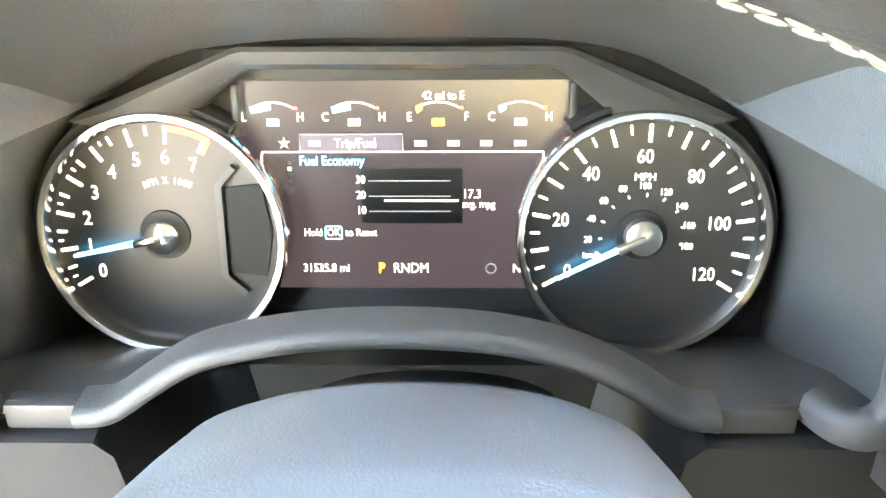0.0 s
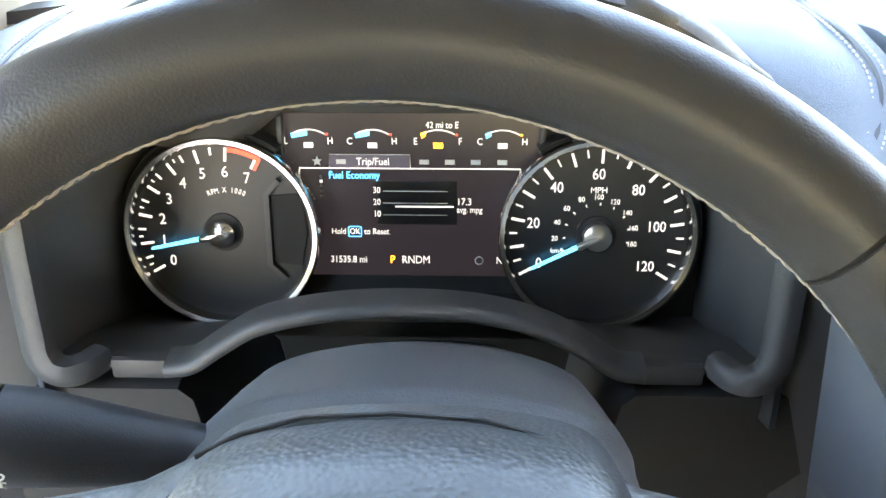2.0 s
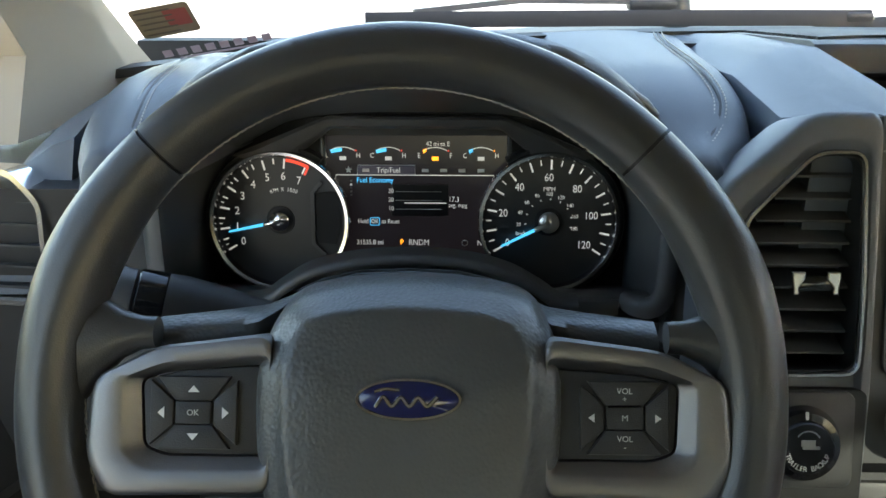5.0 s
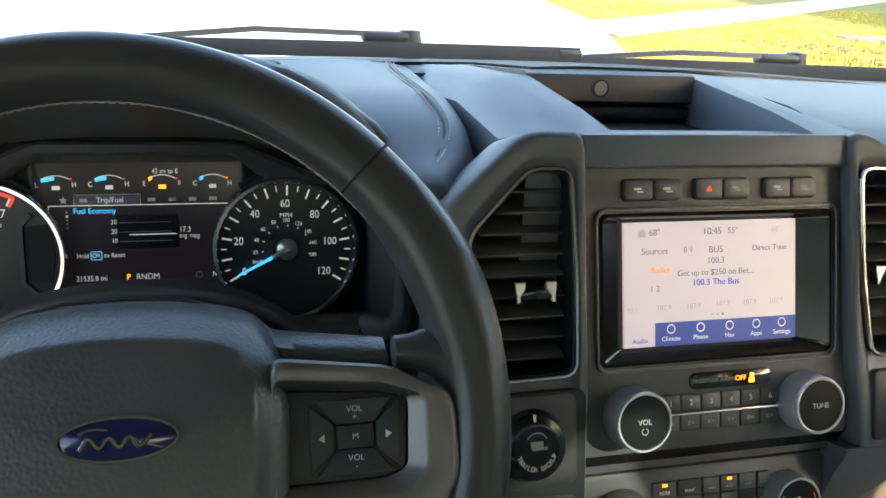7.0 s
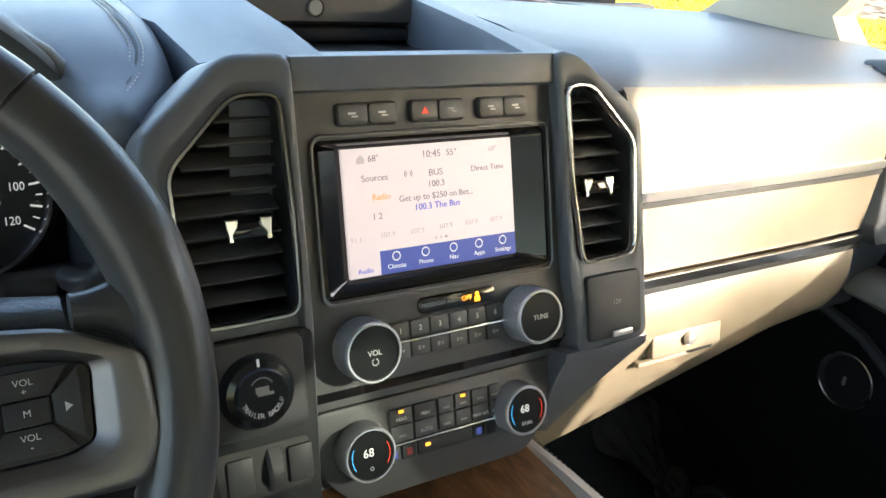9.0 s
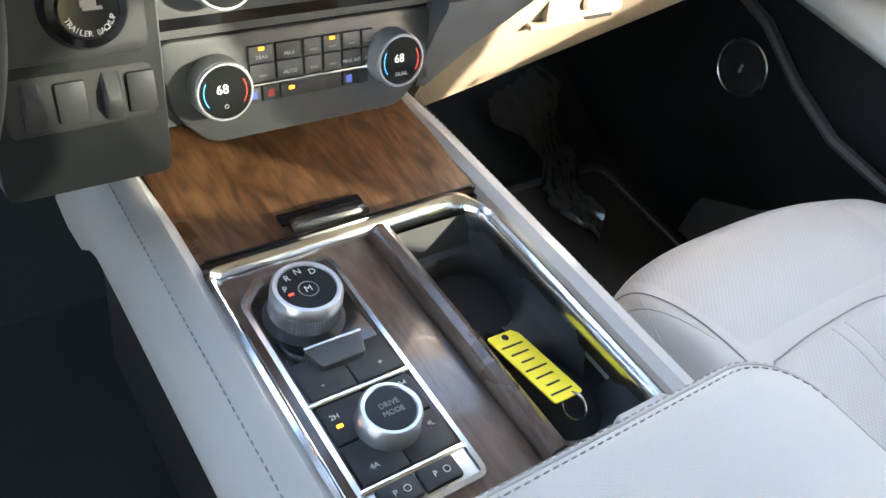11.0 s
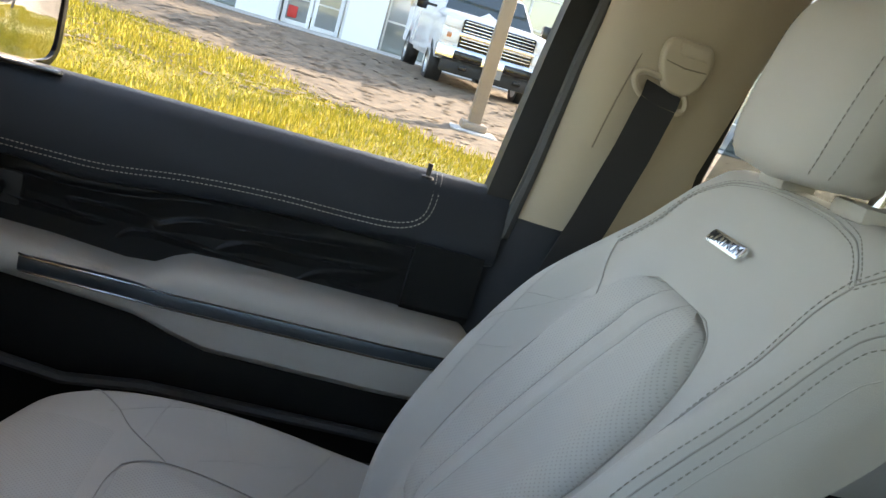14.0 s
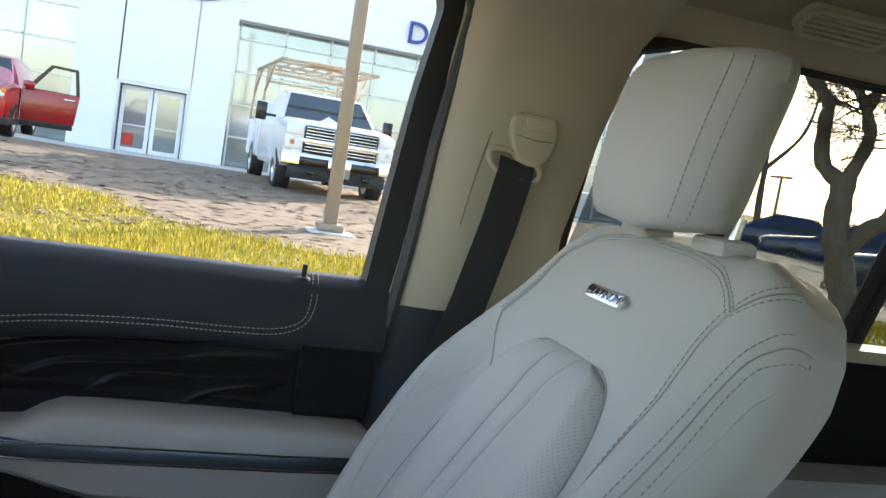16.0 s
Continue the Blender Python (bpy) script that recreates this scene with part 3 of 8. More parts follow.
    part("map_pocket", join(loft([[(x, y, z) for x, z in ((1.17, 0.13), (1.17, zt - 0.03), (1.145, zt), (1.132, zt - 0.01), (1.122, zt - 0.06), (1.135, 0.13))] for y, zt in ((-0.20, 0.20), (-0.28, 0.24), (-0.36, 0.30), (-0.45, 0.335), (-0.6, 0.345), (-0.90, 0.36))]),
                           tube([(1.145, -0.08, 0.50), (1.145, -0.17, 0.475), (1.14, -0.25, 0.43), (1.135, -0.33, 0.40), (1.13, -0.42, 0.392), (1.13, -0.52, 0.405), (1.13, -0.86, 0.405)], 0.008, 8)), plastic_grey, d, "black map pocket with a rounded lip")
    sp = part("speaker", moved(lathe([(0, 0), (0.034, 0.001), (0.037, 0.005), (0.0385, 0.005)], 40), pose(1.148, -0.165, 0.405, 0, -90, 0)), matte_black, d, "round black door speaker")
    part("speaker_ring", moved(lathe([(0.0375, 0.0), (0.0375, 0.0065), (0.0395, 0.0075), (0.041, 0.006), (0.041, 0.0)], 48), pose(1.148, -0.165, 0.405, 0, -90, 0)), chrome, sp, "thin chrome ring")
    part("speaker_mark", moved(box((0, 0, 0.0075), (0.012, 0.004, 0.002)), pose(1.148, -0.165, 0.405, 0, -90, 0)), print_grey, sp)
    part("window_switches", moved(join(box((0, 0, 0), (0.050, 0.024, 0.008), 0.004), *[box((-0.015 + 0.015 * k, 0, 0.005), (0.011, 0.013, 0.004), 0.001) for k in range(3)]), pose(1.180, -0.178, 0.584, 0, -75, 0)), gloss_black, d, "black window switches")
    part("door_handle", join(box((1.19, -0.25, 0.60), (0.02, 0.09, 0.022), 0.008), box((1.20, -0.25, 0.60), (0.012, 0.13, 0.045), 0.006)), plastic, d, "black door handle")
    part("defog_slot", join(box((1.204, -0.272, 0.7555), (0.014, 0.125, 0.004), 0.0015), box((1.196, -0.272, 0.7545), (0.002, 0.135, 0.005), 0.001)), gloss_black, d, "narrow black air slot along the door top")
    part("lock_pin", moved(lathe([(0, 0.018), (0.0035, 0.0175), (0.0035, 0.002), (0.008, 0.0005), (0.009, -0.002)], 16), pose(1.20, -0.806, 0.752)), plastic, d, "small black lock pin")
    for off in (0.0, 0.007):
        pth = cr_spline([(1.1832, 0.15, 0.658 + off), (1.1832, -0.17, 0.657 + off), (1.1832, -0.334, 0.655 + off), (1.1832, -0.412, 0.656 + off), (1.1832, -0.517, 0.669 + off), (1.1832, -0.624, 0.675 + off), (1.1832, -0.718, 0.675 + off), (1.1832, -0.780 + off * 0.3, 0.678 + off), (1.1832, -0.812 + off * 0.7, 0.692 + off * 0.6), (1.187, -0.824 + off, 0.715), (1.200, -0.826 + off, 0.746), (1.215, -0.826 + off, 0.757)], 8)
        part("stitching", dashes(pth, 0.0042, 0.0016, 0.0008), thread_white, d, "pale double stitching")
    return d


passenger_door()


# ---- driver's door, plain inner side ----
part("door_panel", loft([[(2 * XC - x, y, z) for x, z in ((1.245, 0.742), (1.232, 0.757), (1.212, 0.755), (1.19, 0.715), (1.20, 0.60), (1.12, 0.575), (1.11, 0.50), (1.16, 0.45), (1.175, 0.12), (1.245, 0.12))] for y in (0.24, -0.3, -0.905)]), plastic, driver_door)
pane = part("pane", moved(prism([(0.22, 0.745), (-0.90, 0.745), (-0.945, 1.10), (-0.91, 1.17), (-0.3, 1.17), (0.04, 1.02)], -0.002, 0.002), Matrix(((0, 0, 1, side(1.232, -1)), (1, 0, 0, 0), (0, 1, 0, 0), (0, 0, 0, 1)))), glass, driver_door, "clear side window glass")
pane.visible_shadow = False


# ---- passenger seat ----
SX = 0.80


CUSH = cr_spline([(-0.475, 0.24), (-0.430, 0.30), (-0.402, 0.36), (-0.398, 0.400), (-0.412, 0.434), (-0.446, 0.457), (-0.508, 0.467), (-0.60, 0.462), (-0.70, 0.446), (-0.78, 0.432), (-0.86, 0.425), (-0.93, 0.42)], 8)
HALF = [(-0.08, 0.105), (0.0, 0.140), (0.047, 0.168), (0.11, 0.202), (0.165, 0.222), (0.225, 0.231), (0.282, 0.231), (0.376, 0.224), (0.435, 0.212), (0.470, 0.197), (0.500, 0.172), (0.515, 0.148), (0.525, 0.120)]


def cushion_surface(u, v):
    """The seat cushion: u from -1 to 1 across, v from 0 (nose) to 1 (back)."""
    k = max(0.0, min(1.0, v)) * (len(CUSH) - 1)
    i = min(len(CUSH) - 2, int(k))
    y, z = CUSH[i].lerp(CUSH[i + 1], k - i)
    a = abs(u)
    half = 0.226 - 0.030 * (1 - ramp01(v, 0.1, 0.62)) - 0.030 * ramp01(v, 0.80, 1.0)
    bol = 0.018 * ramp01(a, 0.50, 0.78) * ramp01(v, 0.45, 0.75)
    drop = 0.11 * max(0.0, (a - 0.74) / 0.26) ** 2.6
    mid = -0.004 * (1 - ramp01(a, 0.1, 0.5)) * ramp01(v, 0.55, 0.75)
    front = 1 - ramp01(v, 0.0, 0.75)
    return (SX + 0.008 + u * half, y - 0.085 * a ** 3.2 * front, z + bol - drop + mid - 0.016 * a * a * front)


def back_surface(u, v):
    """The backrest: u from -1 to 1 across, v from 0 to 1 up its slope."""
    w = -0.08 + 0.605 * max(0.0, min(1.0, v))
    a, half, r = min(1.0, abs(u)), table(w, HALF), 0.042
    d = min(half * (1 - a), 0.525 - w)
    edge = 0.0 if d >= r else -r * (1 - math.sqrt(max(0.0, 1 - (1 - d / r) ** 2)))
    bol = 0.032 * ramp01(a, 0.58, 0.82) * (1 - ramp01(w, 0.25, 0.44)) * (0.6 + 0.4 * ramp01(w, -0.08, 0.05))
    dip = 0.009 * (1 - ramp01(a, 0.1, 0.56)) * (1 - ramp01(w, 0.30, 0.40))
    h = edge + bol - dip - 1.9 * max(0.0, 0.085 - w) ** 2
    return Vector((SX + math.copysign(a, u) * half, -0.808 - 0.53 * w + 0.85 * h, 0.46 + 0.85 * w + 0.53 * h))


def back_skin(nu, nv):
    rows = []
    for j in range(nv + 1):
        v = 1 - (1 - j / nv) ** 1.7
        front = [back_surface(math.sin(math.pi / 2 * (-1 + 2 * i / nu)), v) for i in range(nu + 1)]
        c = Vector((SX, front[nu // 2].y, front[nu // 2].z))
        rear = [Vector((p.x * 0.975 + SX * 0.025, p.y - 0.034, p.z - 0.012)) for p in (front[-1], front[(3 * nu) // 4], front[nu // 2], front[nu // 4], front[0])]
        rows.append(front + rear)
    return loft(rows, True, True)


def skin(fn, nu, nv, depth):
    rows = [[fn(-1 + 2 * i / nu, j / nv) for i in range(nu + 1)] for j in range(nv + 1)]
    d = Vector(depth)
    return loft([[*[Vector(p) for p in r], *[Vector((p[0] * 0.96 + SX * 0.04, p[1], p[2])) - d for p in (r[-1], r[(3 * nu) // 4], r[nu // 2], r[nu // 4], r[0])]] for r in rows], True, True)


def line_on(fn, uv, lift, n=10):
    """A curve on a skin, through (u, v) points, raised a little along the surface's outward side."""
    out = []
    for u, v in cr_spline(uv, n):
        p = Vector(fn(u, v))
        e = 0.01
        du = Vector(fn(u + e, v)) - Vector(fn(u - e, v))
        dv = Vector(fn(u, min(1, v + e))) - Vector(fn(u, max(0, v - e)))
        nrm = du.cross(dv)
        if nrm.length > 1e-9:
            nrm.normalize()
            if nrm.y + nrm.z < 0:
                nrm.negate()
        out.append(p + nrm * (lift(v) if callable(lift) else lift))
    return out


def patch(fn, shape, lift, nu=20, nv=40):
    """A raised leather panel on a skin: shape(s, t) gives its (u, v), lift(s, t) its swelling."""
    rows = []
    for j in range(nv + 1):
        row = []
        for i in range(nu + 1):
            s, t = i / nu, j / nv
            u, v = shape(s, t)
            e = 0.01
            du = Vector(fn(u + e, v)) - Vector(fn(u - e, v))
            dv = Vector(fn(u, min(1, v + e))) - Vector(fn(u, max(0, v - e)))
            nrm = du.cross(dv).normalized()
            if nrm.y + nrm.z < 0:
                nrm.negate()
            row.append(Vector(fn(u, v)) + nrm * (lift(s, t) - 0.001))
        rows.append(row)
    return slab(rows, (0, 0.004, 0.006))


def swell(top, t):
    """How far an insert rises at height t between its two ends."""
    return top * min(1.0, 9 * min(t, 1 - t) + 0.02) ** 0.5


def insert_panels(fn, v0, v1, left, mid_l, mid_r, right, top, halves, name, parent):
    """Two perforated halves and a smooth middle strip that share one cushioned swelling."""
    v_of = lambda t: v0 + (v1 - v0) * t
    for a, b, m, text, rise in ((left, mid_l, halves, "perforated cream leather insert", lambda s: min(1.0, 4.5 * s + 0.02) ** 0.6 * (1 - 0.12 * ramp01(s, 0.90, 1.0))),
                                (mid_l, mid_r, cream, "smooth cream centre strip", lambda s: 0.88 + 0.12 * min(1.0, 6 * min(s, 1 - s))),
                                (mid_r, right, halves, "perforated cream leather insert", lambda s: min(1.0, 4.5 * (1 - s) + 0.02) ** 0.6 * (1 - 0.12 * ramp01(1 - s, 0.90, 1.0)))):
        part(name, patch(fn, lambda s, t: (table(v_of(t), a) * (1 - s) + table(v_of(t), b) * s, v_of(t)), lambda s, t: rise(s) * swell(top, t)), m, parent, text, 75)
    for a in (mid_l, mid_r):
        part("seam", tube(line_on(fn, [(u, v) for v, u in a], lambda v: 0.88 * swell(top, (v - v0) / (v1 - v0)) - 0.0011), 0.0006, 6), seam_dark, parent)


def passenger_seat():
    seat = thing("passenger_seat", "cream leather front passenger seat with perforated inserts and grey stitching", "car seat")
    cu = part("cushion", skin(cushion_surface, 64, 88, (0, 0, 0.13)), cream, seat, smooth=75)
    right = [(0.600, 0.20), (0.612, 0.26), (0.636, 0.305), (0.69, 0.300), (0.774, 0.240), (0.835, 0.20)]
    left = [(0.600, -0.60), (0.612, -0.66), (0.64, -0.72), (0.69, -0.74), (0.774, -0.75), (0.835, -0.75)]
    mid_l = [(0.600, -0.235), (0.66, -0.255), (0.707, -0.285), (0.762, -0.305), (0.835, -0.33)]
    mid_r = [(0.600, -0.155), (0.665, -0.195), (0.711, -0.222), (0.762, -0.240), (0.835, -0.265)]
    insert_panels(cushion_surface, 0.600, 0.835, left, mid_l, mid_r, right, 0.008, cream_perf, "cushion_insert", cu)
    part("cushion_nose", patch(cushion_surface, lambda s, t: (-0.80 + 0.10 * t + (1.62 - 0.44 * t) * s, 0.24 + 0.35 * t), lambda s, t: 0.0018 * min(1.0, 8 * min(s, 1 - s, t, 1 - t) + 0.05) ** 0.5, 24, 30), cream_perf, cu, "perforated cream leather nose panel")
    for uv, lift in (([(u, v) for v, u in right], 0.001), ([(u, v) for v, u in left], 0.001), ([(-0.60, 0.600), (-0.4, 0.596), (-0.2, 0.594), (0.05, 0.594), (0.20, 0.600)], 0.001), ([(-0.75, 0.835), (-0.3, 0.838), (0.20, 0.835)], 0.001),
                     ([(0.95, 0.40), (0.849, 0.498), (0.66, 0.560), (0.481, 0.594), (0.305, 0.636)], 0.0008), ([(-0.93, 0.26), (-0.85, 0.33), (-0.76, 0.45), (-0.72, 0.54), (-0.72, 0.64)], 0.0008)):
        part("seam", tube(line_on(cushion_surface, uv, lift), 0.0007, 6), seam_dark, cu)
    for uv in ([(0.464, 0.607), (0.70, 0.612), (0.925, 0.628)], [(0.40, 0.66), (0.52, 0.70), (0.60, 0.757)], [(0.50, 0.69), (0.75, 0.67), (0.96, 0.657)], [(0.60, 0.56), (0.72, 0.62), (0.80, 0.70)], [(0.30, 0.74), (0.50, 0.765), (0.75, 0.80)],
               [(-0.90, 0.40), (-0.82, 0.46), (-0.74, 0.56)], [(-0.76, 0.42), (-0.84, 0.50), (-0.92, 0.60)], [(-0.94, 0.52), (-0.85, 0.60), (-0.76, 0.70)]):
        part("quilt_seam", tube(line_on(cushion_surface, uv, -0.0001), 0.0006, 5), cream, cu)
    ba = part("backrest", back_skin(72, 64), cream, seat, smooth=75)
    left = [(0.20, 0.43), (0.37, 0.44), (0.49, 0.485), (0.573, 0.495), (0.64, 0.465), (0.70, 0.410), (0.728, 0.355), (0.742, 0.285), (0.747, 0.20)]
    right = [(0.20, -0.55), (0.45, -0.555), (0.573, -0.540), (0.65, -0.500), (0.70, -0.435), (0.728, -0.370), (0.742, -0.29), (0.747, -0.21)]
    mid_l = [(0.20, 0.165), (0.456, 0.160), (0.607, 0.142), (0.747, 0.086)]
    mid_r = [(0.20, 0.030), (0.473, 0.010), (0.611, -0.022), (0.747, -0.105)]
    insert_panels(back_surface, 0.20, 0.747, left, mid_l, mid_r, right, 0.020, cream_perf_back, "back_insert", ba)
    outline = [(u, v) for v, u in left] + [(u, v) for v, u in reversed(right)]
    yoke = [(0.757, 0.745), (0.74, 0.82), (0.749, 0.889), (0.649, 0.929), (0.54, 0.946), (0.24, 0.962), (-0.26, 0.960), (-0.54, 0.946), (-0.649, 0.929), (-0.749, 0.891)]
    yoke_in = [(-0.749, 0.889), (-0.690, 0.849), (-0.682, 0.803), (-0.690, 0.732), (-0.674, 0.674), (-0.665, 0.55), (-0.655, 0.40), (-0.65, 0.22)]
    yoke_out = [(-0.749, 0.891), (-0.830, 0.914), (-0.91, 0.937), (-0.98, 0.958)]
    flank = [(-1.0, 0.898), (-0.98, 0.890), (-0.950, 0.872), (-0.905, 0.838), (-0.891, 0.774), (-0.908, 0.695), (-0.916, 0.628), (-0.915, 0.50), (-0.90, 0.25)]
    crease = [(0.757, 0.745), (0.64, 0.69), (0.515, 0.652)]
    rib = [(0.515, 0.652), (0.545, 0.58), (0.575, 0.50), (0.60, 0.40), (0.60, 0.25)]
    for uv in (outline, yoke, yoke_in, yoke_out, flank, crease, rib):
        part("seam", tube(line_on(back_surface, uv, 0.0004), 0.0008, 6), seam_dark, ba)
    for uv, o in ((yoke, 0.012), (yoke, -0.012), (yoke_out, 0.010), (yoke_out, -0.010), (flank, 0.018), (flank, -0.018), (yoke_in, 0.016)):
        shifted = []
        for k, (u, v) in enumerate(uv):
            a, b = uv[max(0, k - 1)], uv[min(len(uv) - 1, k + 1)]
            du, dv = (b[0] - a[0]) * 0.24, (b[1] - a[1]) * 0.605
            n = math.hypot(du, dv) or 1.0
            shifted.append((max(-1, min(1, u - o * 0.4 * dv / n / 0.24)), v + o * 0.4 * du / n / 0.605))
        part("stitching", dashes(line_on(back_surface, shifted, 0.0008), 0.0042, 0.0018, 0.00055), thread_grey, ba)
    for uv in ([(0.73, 0.33), (0.75, 0.43), (0.775, 0.56), (0.84, 0.68)], [(0.70, 0.34), (0.61, 0.385), (0.525, 0.43)], [(0.775, 0.56), (0.66, 0.60), (0.56, 0.64)], [(0.75, 0.43), (0.66, 0.47), (0.57, 0.52)], [(0.90, 0.40), (0.82, 0.47), (0.70, 0.56), (0.60, 0.66)],
               [(-0.985, 0.83), (-0.97, 0.80), (-0.965, 0.74), (-0.965, 0.60), (-0.965, 0.30)]):
        part("quilt_seam", tube(line_on(back_surface, uv, -0.0001), 0.0006, 5), cream, ba)
    # badge
    bp = Vector(back_surface(0.05, 0.846))
    bm4 = Matrix.Translation(bp + Vector((0.0, 0.002, 0.001))) @ pose(0, 0, 0, 57, 0, 180)
    bd = part("badge", moved(prism(soft_poly([(-0.034, -0.007), (0.034, -0.007), (0.036, 0.0), (0.034, 0.008), (-0.034, 0.008), (-0.036, 0.0)], 0.006), 0, 0.004, 0.0012), bm4 @ pose(0, 0, 0, 0, 0, 0)), chrome, ba, "small chrome badge with dark lettering")
    part("lettering", moved(lettering("PLATINUM", 0.0125, 0, 0, 0.0042, squeeze=1.05), bm4 @ pose(0, 0, 0, 0, 0, 0)), matte_black, bd)
    # headrest
    secs = []
    for t in np.linspace(0, 1, 25):
        zz = 0.897 + 0.168 * t
        k = max(0.0, 1 - abs(2 * t - 1) ** 5) ** 0.38
        hw, dp = 0.096 + 0.016 * t, 0.040
        cy = -1.066 - 0.012 * t - 0.02 * t * t
        ring = []
        for q in range(44):
            a = 2 * math.pi * q / 44
            ca, sa_ = math.cos(a), math.sin(a)
            e = 0.42
            ring.append((SX + 0.008 + (hw * (0.86 + 0.14 * k)) * math.copysign(abs(ca) ** e, ca) * (k if k < 1 else 1) ** 0.35,
                         cy + dp * (0.55 + 0.45 * k) * math.copysign(abs(sa_) ** 0.6, sa_) - 0.012 * ca * ca * (1 if sa_ > 0 else 0), zz))
        secs.append(ring)
    hr = part("headrest", loft(secs), cream, seat, "cream leather headrest", smooth=70)
    for s in (-1, 1):
        for o in (0.0, 0.016):
            pth = []
            for t in np.linspace(0.08, 0.92, 16):
                k, f = max(0.0, 1 - abs(2 * t - 1) ** 5) ** 0.38, 0.80 + o * 8
                ca = f ** (1 / 0.42)
                pth.append((SX + 0.008 + s * f * (0.096 + 0.016 * t) * (0.86 + 0.14 * k) * k ** 0.35,
                            -1.066 - 0.012 * t - 0.02 * t * t + 0.040 * (0.55 + 0.45 * k) * (1 - ca * ca) ** 0.3 - 0.012 * ca * ca + 0.0008, 0.897 + 0.168 * t))
            part("stitching", dashes(pth, 0.0042, 0.0018, 0.0006), thread_grey, hr)
        part("headrest_post", tube([(SX + s * 0.065, -1.095, 0.87), (SX + s * 0.065, -1.105, 0.92)], 0.007, 12), chrome, seat, "chrome headrest post")
        part("post_collar", box((SX + s * 0.065, -1.095, 0.893), (0.05, 0.036, 0.016), 0.006), cream, seat, "cream plastic post collar")
    part("back_shell", loft([[(SX + u * table(-0.08 + 0.605 * v, HALF) * 0.86, Vector(back_surface(0, v)).y - dy, Vector(back_surface(0, v)).z) for u, dy in ((-1, 0.065), (-0.9, 0.090), (0, 0.105), (0.9, 0.090), (1, 0.065))] for v in np.linspace(0.05, 0.86, 14)]), plastic, seat, "dark plastic back shell")
    part("seat_base", box((SX, -0.68, 0.24), (0.40, 0.42, 0.20), 0.03), matte_black, seat, "black seat base on the floor")
    part("side_cover", loft([[(x, y, z) for x, z in ((SX - 0.225, 0.24), (SX - 0.245, 0.30), (SX - 0.238, 0.38), (SX - 0.20, 0.40))] for y in (-0.46, -0.6, -0.9)] , False), matte_black, seat)
    return seat


passenger_seat()

# ---- seat belt ----
sb = thing("seat_belt", "black webbing seat belt hanging from a beige pillar guide", "seat belt")
part("strap", slab([[(1.150 + dx, y - 0.55 * w, z - 0.12 * w) for w in (-0.045, 0.0, 0.045)] for dx, y, z in ((0.004, -1.0555, 0.945), (0, -1.0540, 0.930), (-0.002, -1.042, 0.86), (-0.002, -1.02, 0.76), (0.0, -0.995, 0.66), (0.01, -0.985, 0.45), (0.02, -0.98, 0.16))], (-0.0015, 0, 0)), belt_web, sb)
wall_m = Matrix(((0, 0, -1, 1.160), (-1, 0, 0, -1.070), (0, 1, 0, 0.975), (0, 0, 0, 1)))
part("guide", moved(tube([(-0.0180 + 0.0375 * math.copysign(abs(math.cos(a)) ** 0.7, math.cos(a)), -0.035 + 0.0165 * math.sin(a) - 0.26 * 0.0375 * math.cos(a), 0.006) for a in np.linspace(0, 2 * math.pi, 41)[:-1]], 0.0042, 8, True), wall_m), beige, sb, "beige belt guide ring")
cap = part("adjuster", moved(prism(soft_poly([(-0.034, 0.004), (-0.030, 0.034), (0.030, 0.034), (0.036, 0.006), (0.026, -0.024), (0.006, -0.036), (-0.018, -0.030)], 0.014, 6), 0.0, 0.0135, 0.005, 3), wall_m), beige, sb, "beige height adjuster cap")
part("push_button", moved(prism(soft_poly([(-0.016, 0.030), (0.026, 0.028), (0.028, 0.014), (-0.012, 0.014)], 0.004), 0.0115, 0.0148, 0.0012), wall_m), beige, cap)
part("crease", moved(tube([(-0.026, 0.004, 0.0133), (0.0, 0.0, 0.0136), (0.028, 0.001, 0.0133)], 0.0009, 6), wall_m), cream_sun_toned, cap)
part("adjuster_track", moved(tube([tuple(q) for q in cr_spline([(-0.076, -0.125, 0.0), (-0.066, -0.060, 0.0), (-0.050, 0.020, 0.0), (-0.045, 0.037, 0.0), (-0.036, 0.0415, 0.0), (0.0, 0.0400, 0.0), (0.046, 0.0380, 0.0)], 6)], 0.0012, 6), wall_m @ pose(0, 0, -0.0032)), cream_sun_toned, sb, "thin groove round the adjuster")

# ---- roof vent ----
rv = thing("roof_vent", "beige slatted air vent in the headliner edge", "air vent", pose(1.085, -1.46, 1.19, 0, 35, 0))
part("frame", frame_ring(rounded(0.05, 0.15, 0.02), rounded(0.036, 0.13, 0.015), -0.006, 0.008), beige, rv)
for k in range(4):
    part("slat", box((-0.0125 + k * 0.0085, 0, 0.0), (0.004, 0.13, 0.010), 0.001), beige, rv)

# ---- dashboard ----
dash = thing("dashboard", "dark slate dashboard with cream lower section and stitched pads", "dashboard")


def dash_piece(name, rows, material, label="", smooth=45):
    return part(name, loft(rows), material, dash, label, smooth)


# passenger side: dark top, cream face


def edge_y(x):
    return 0.280 - 0.085 * ((x - XC) / 0.79) ** 2


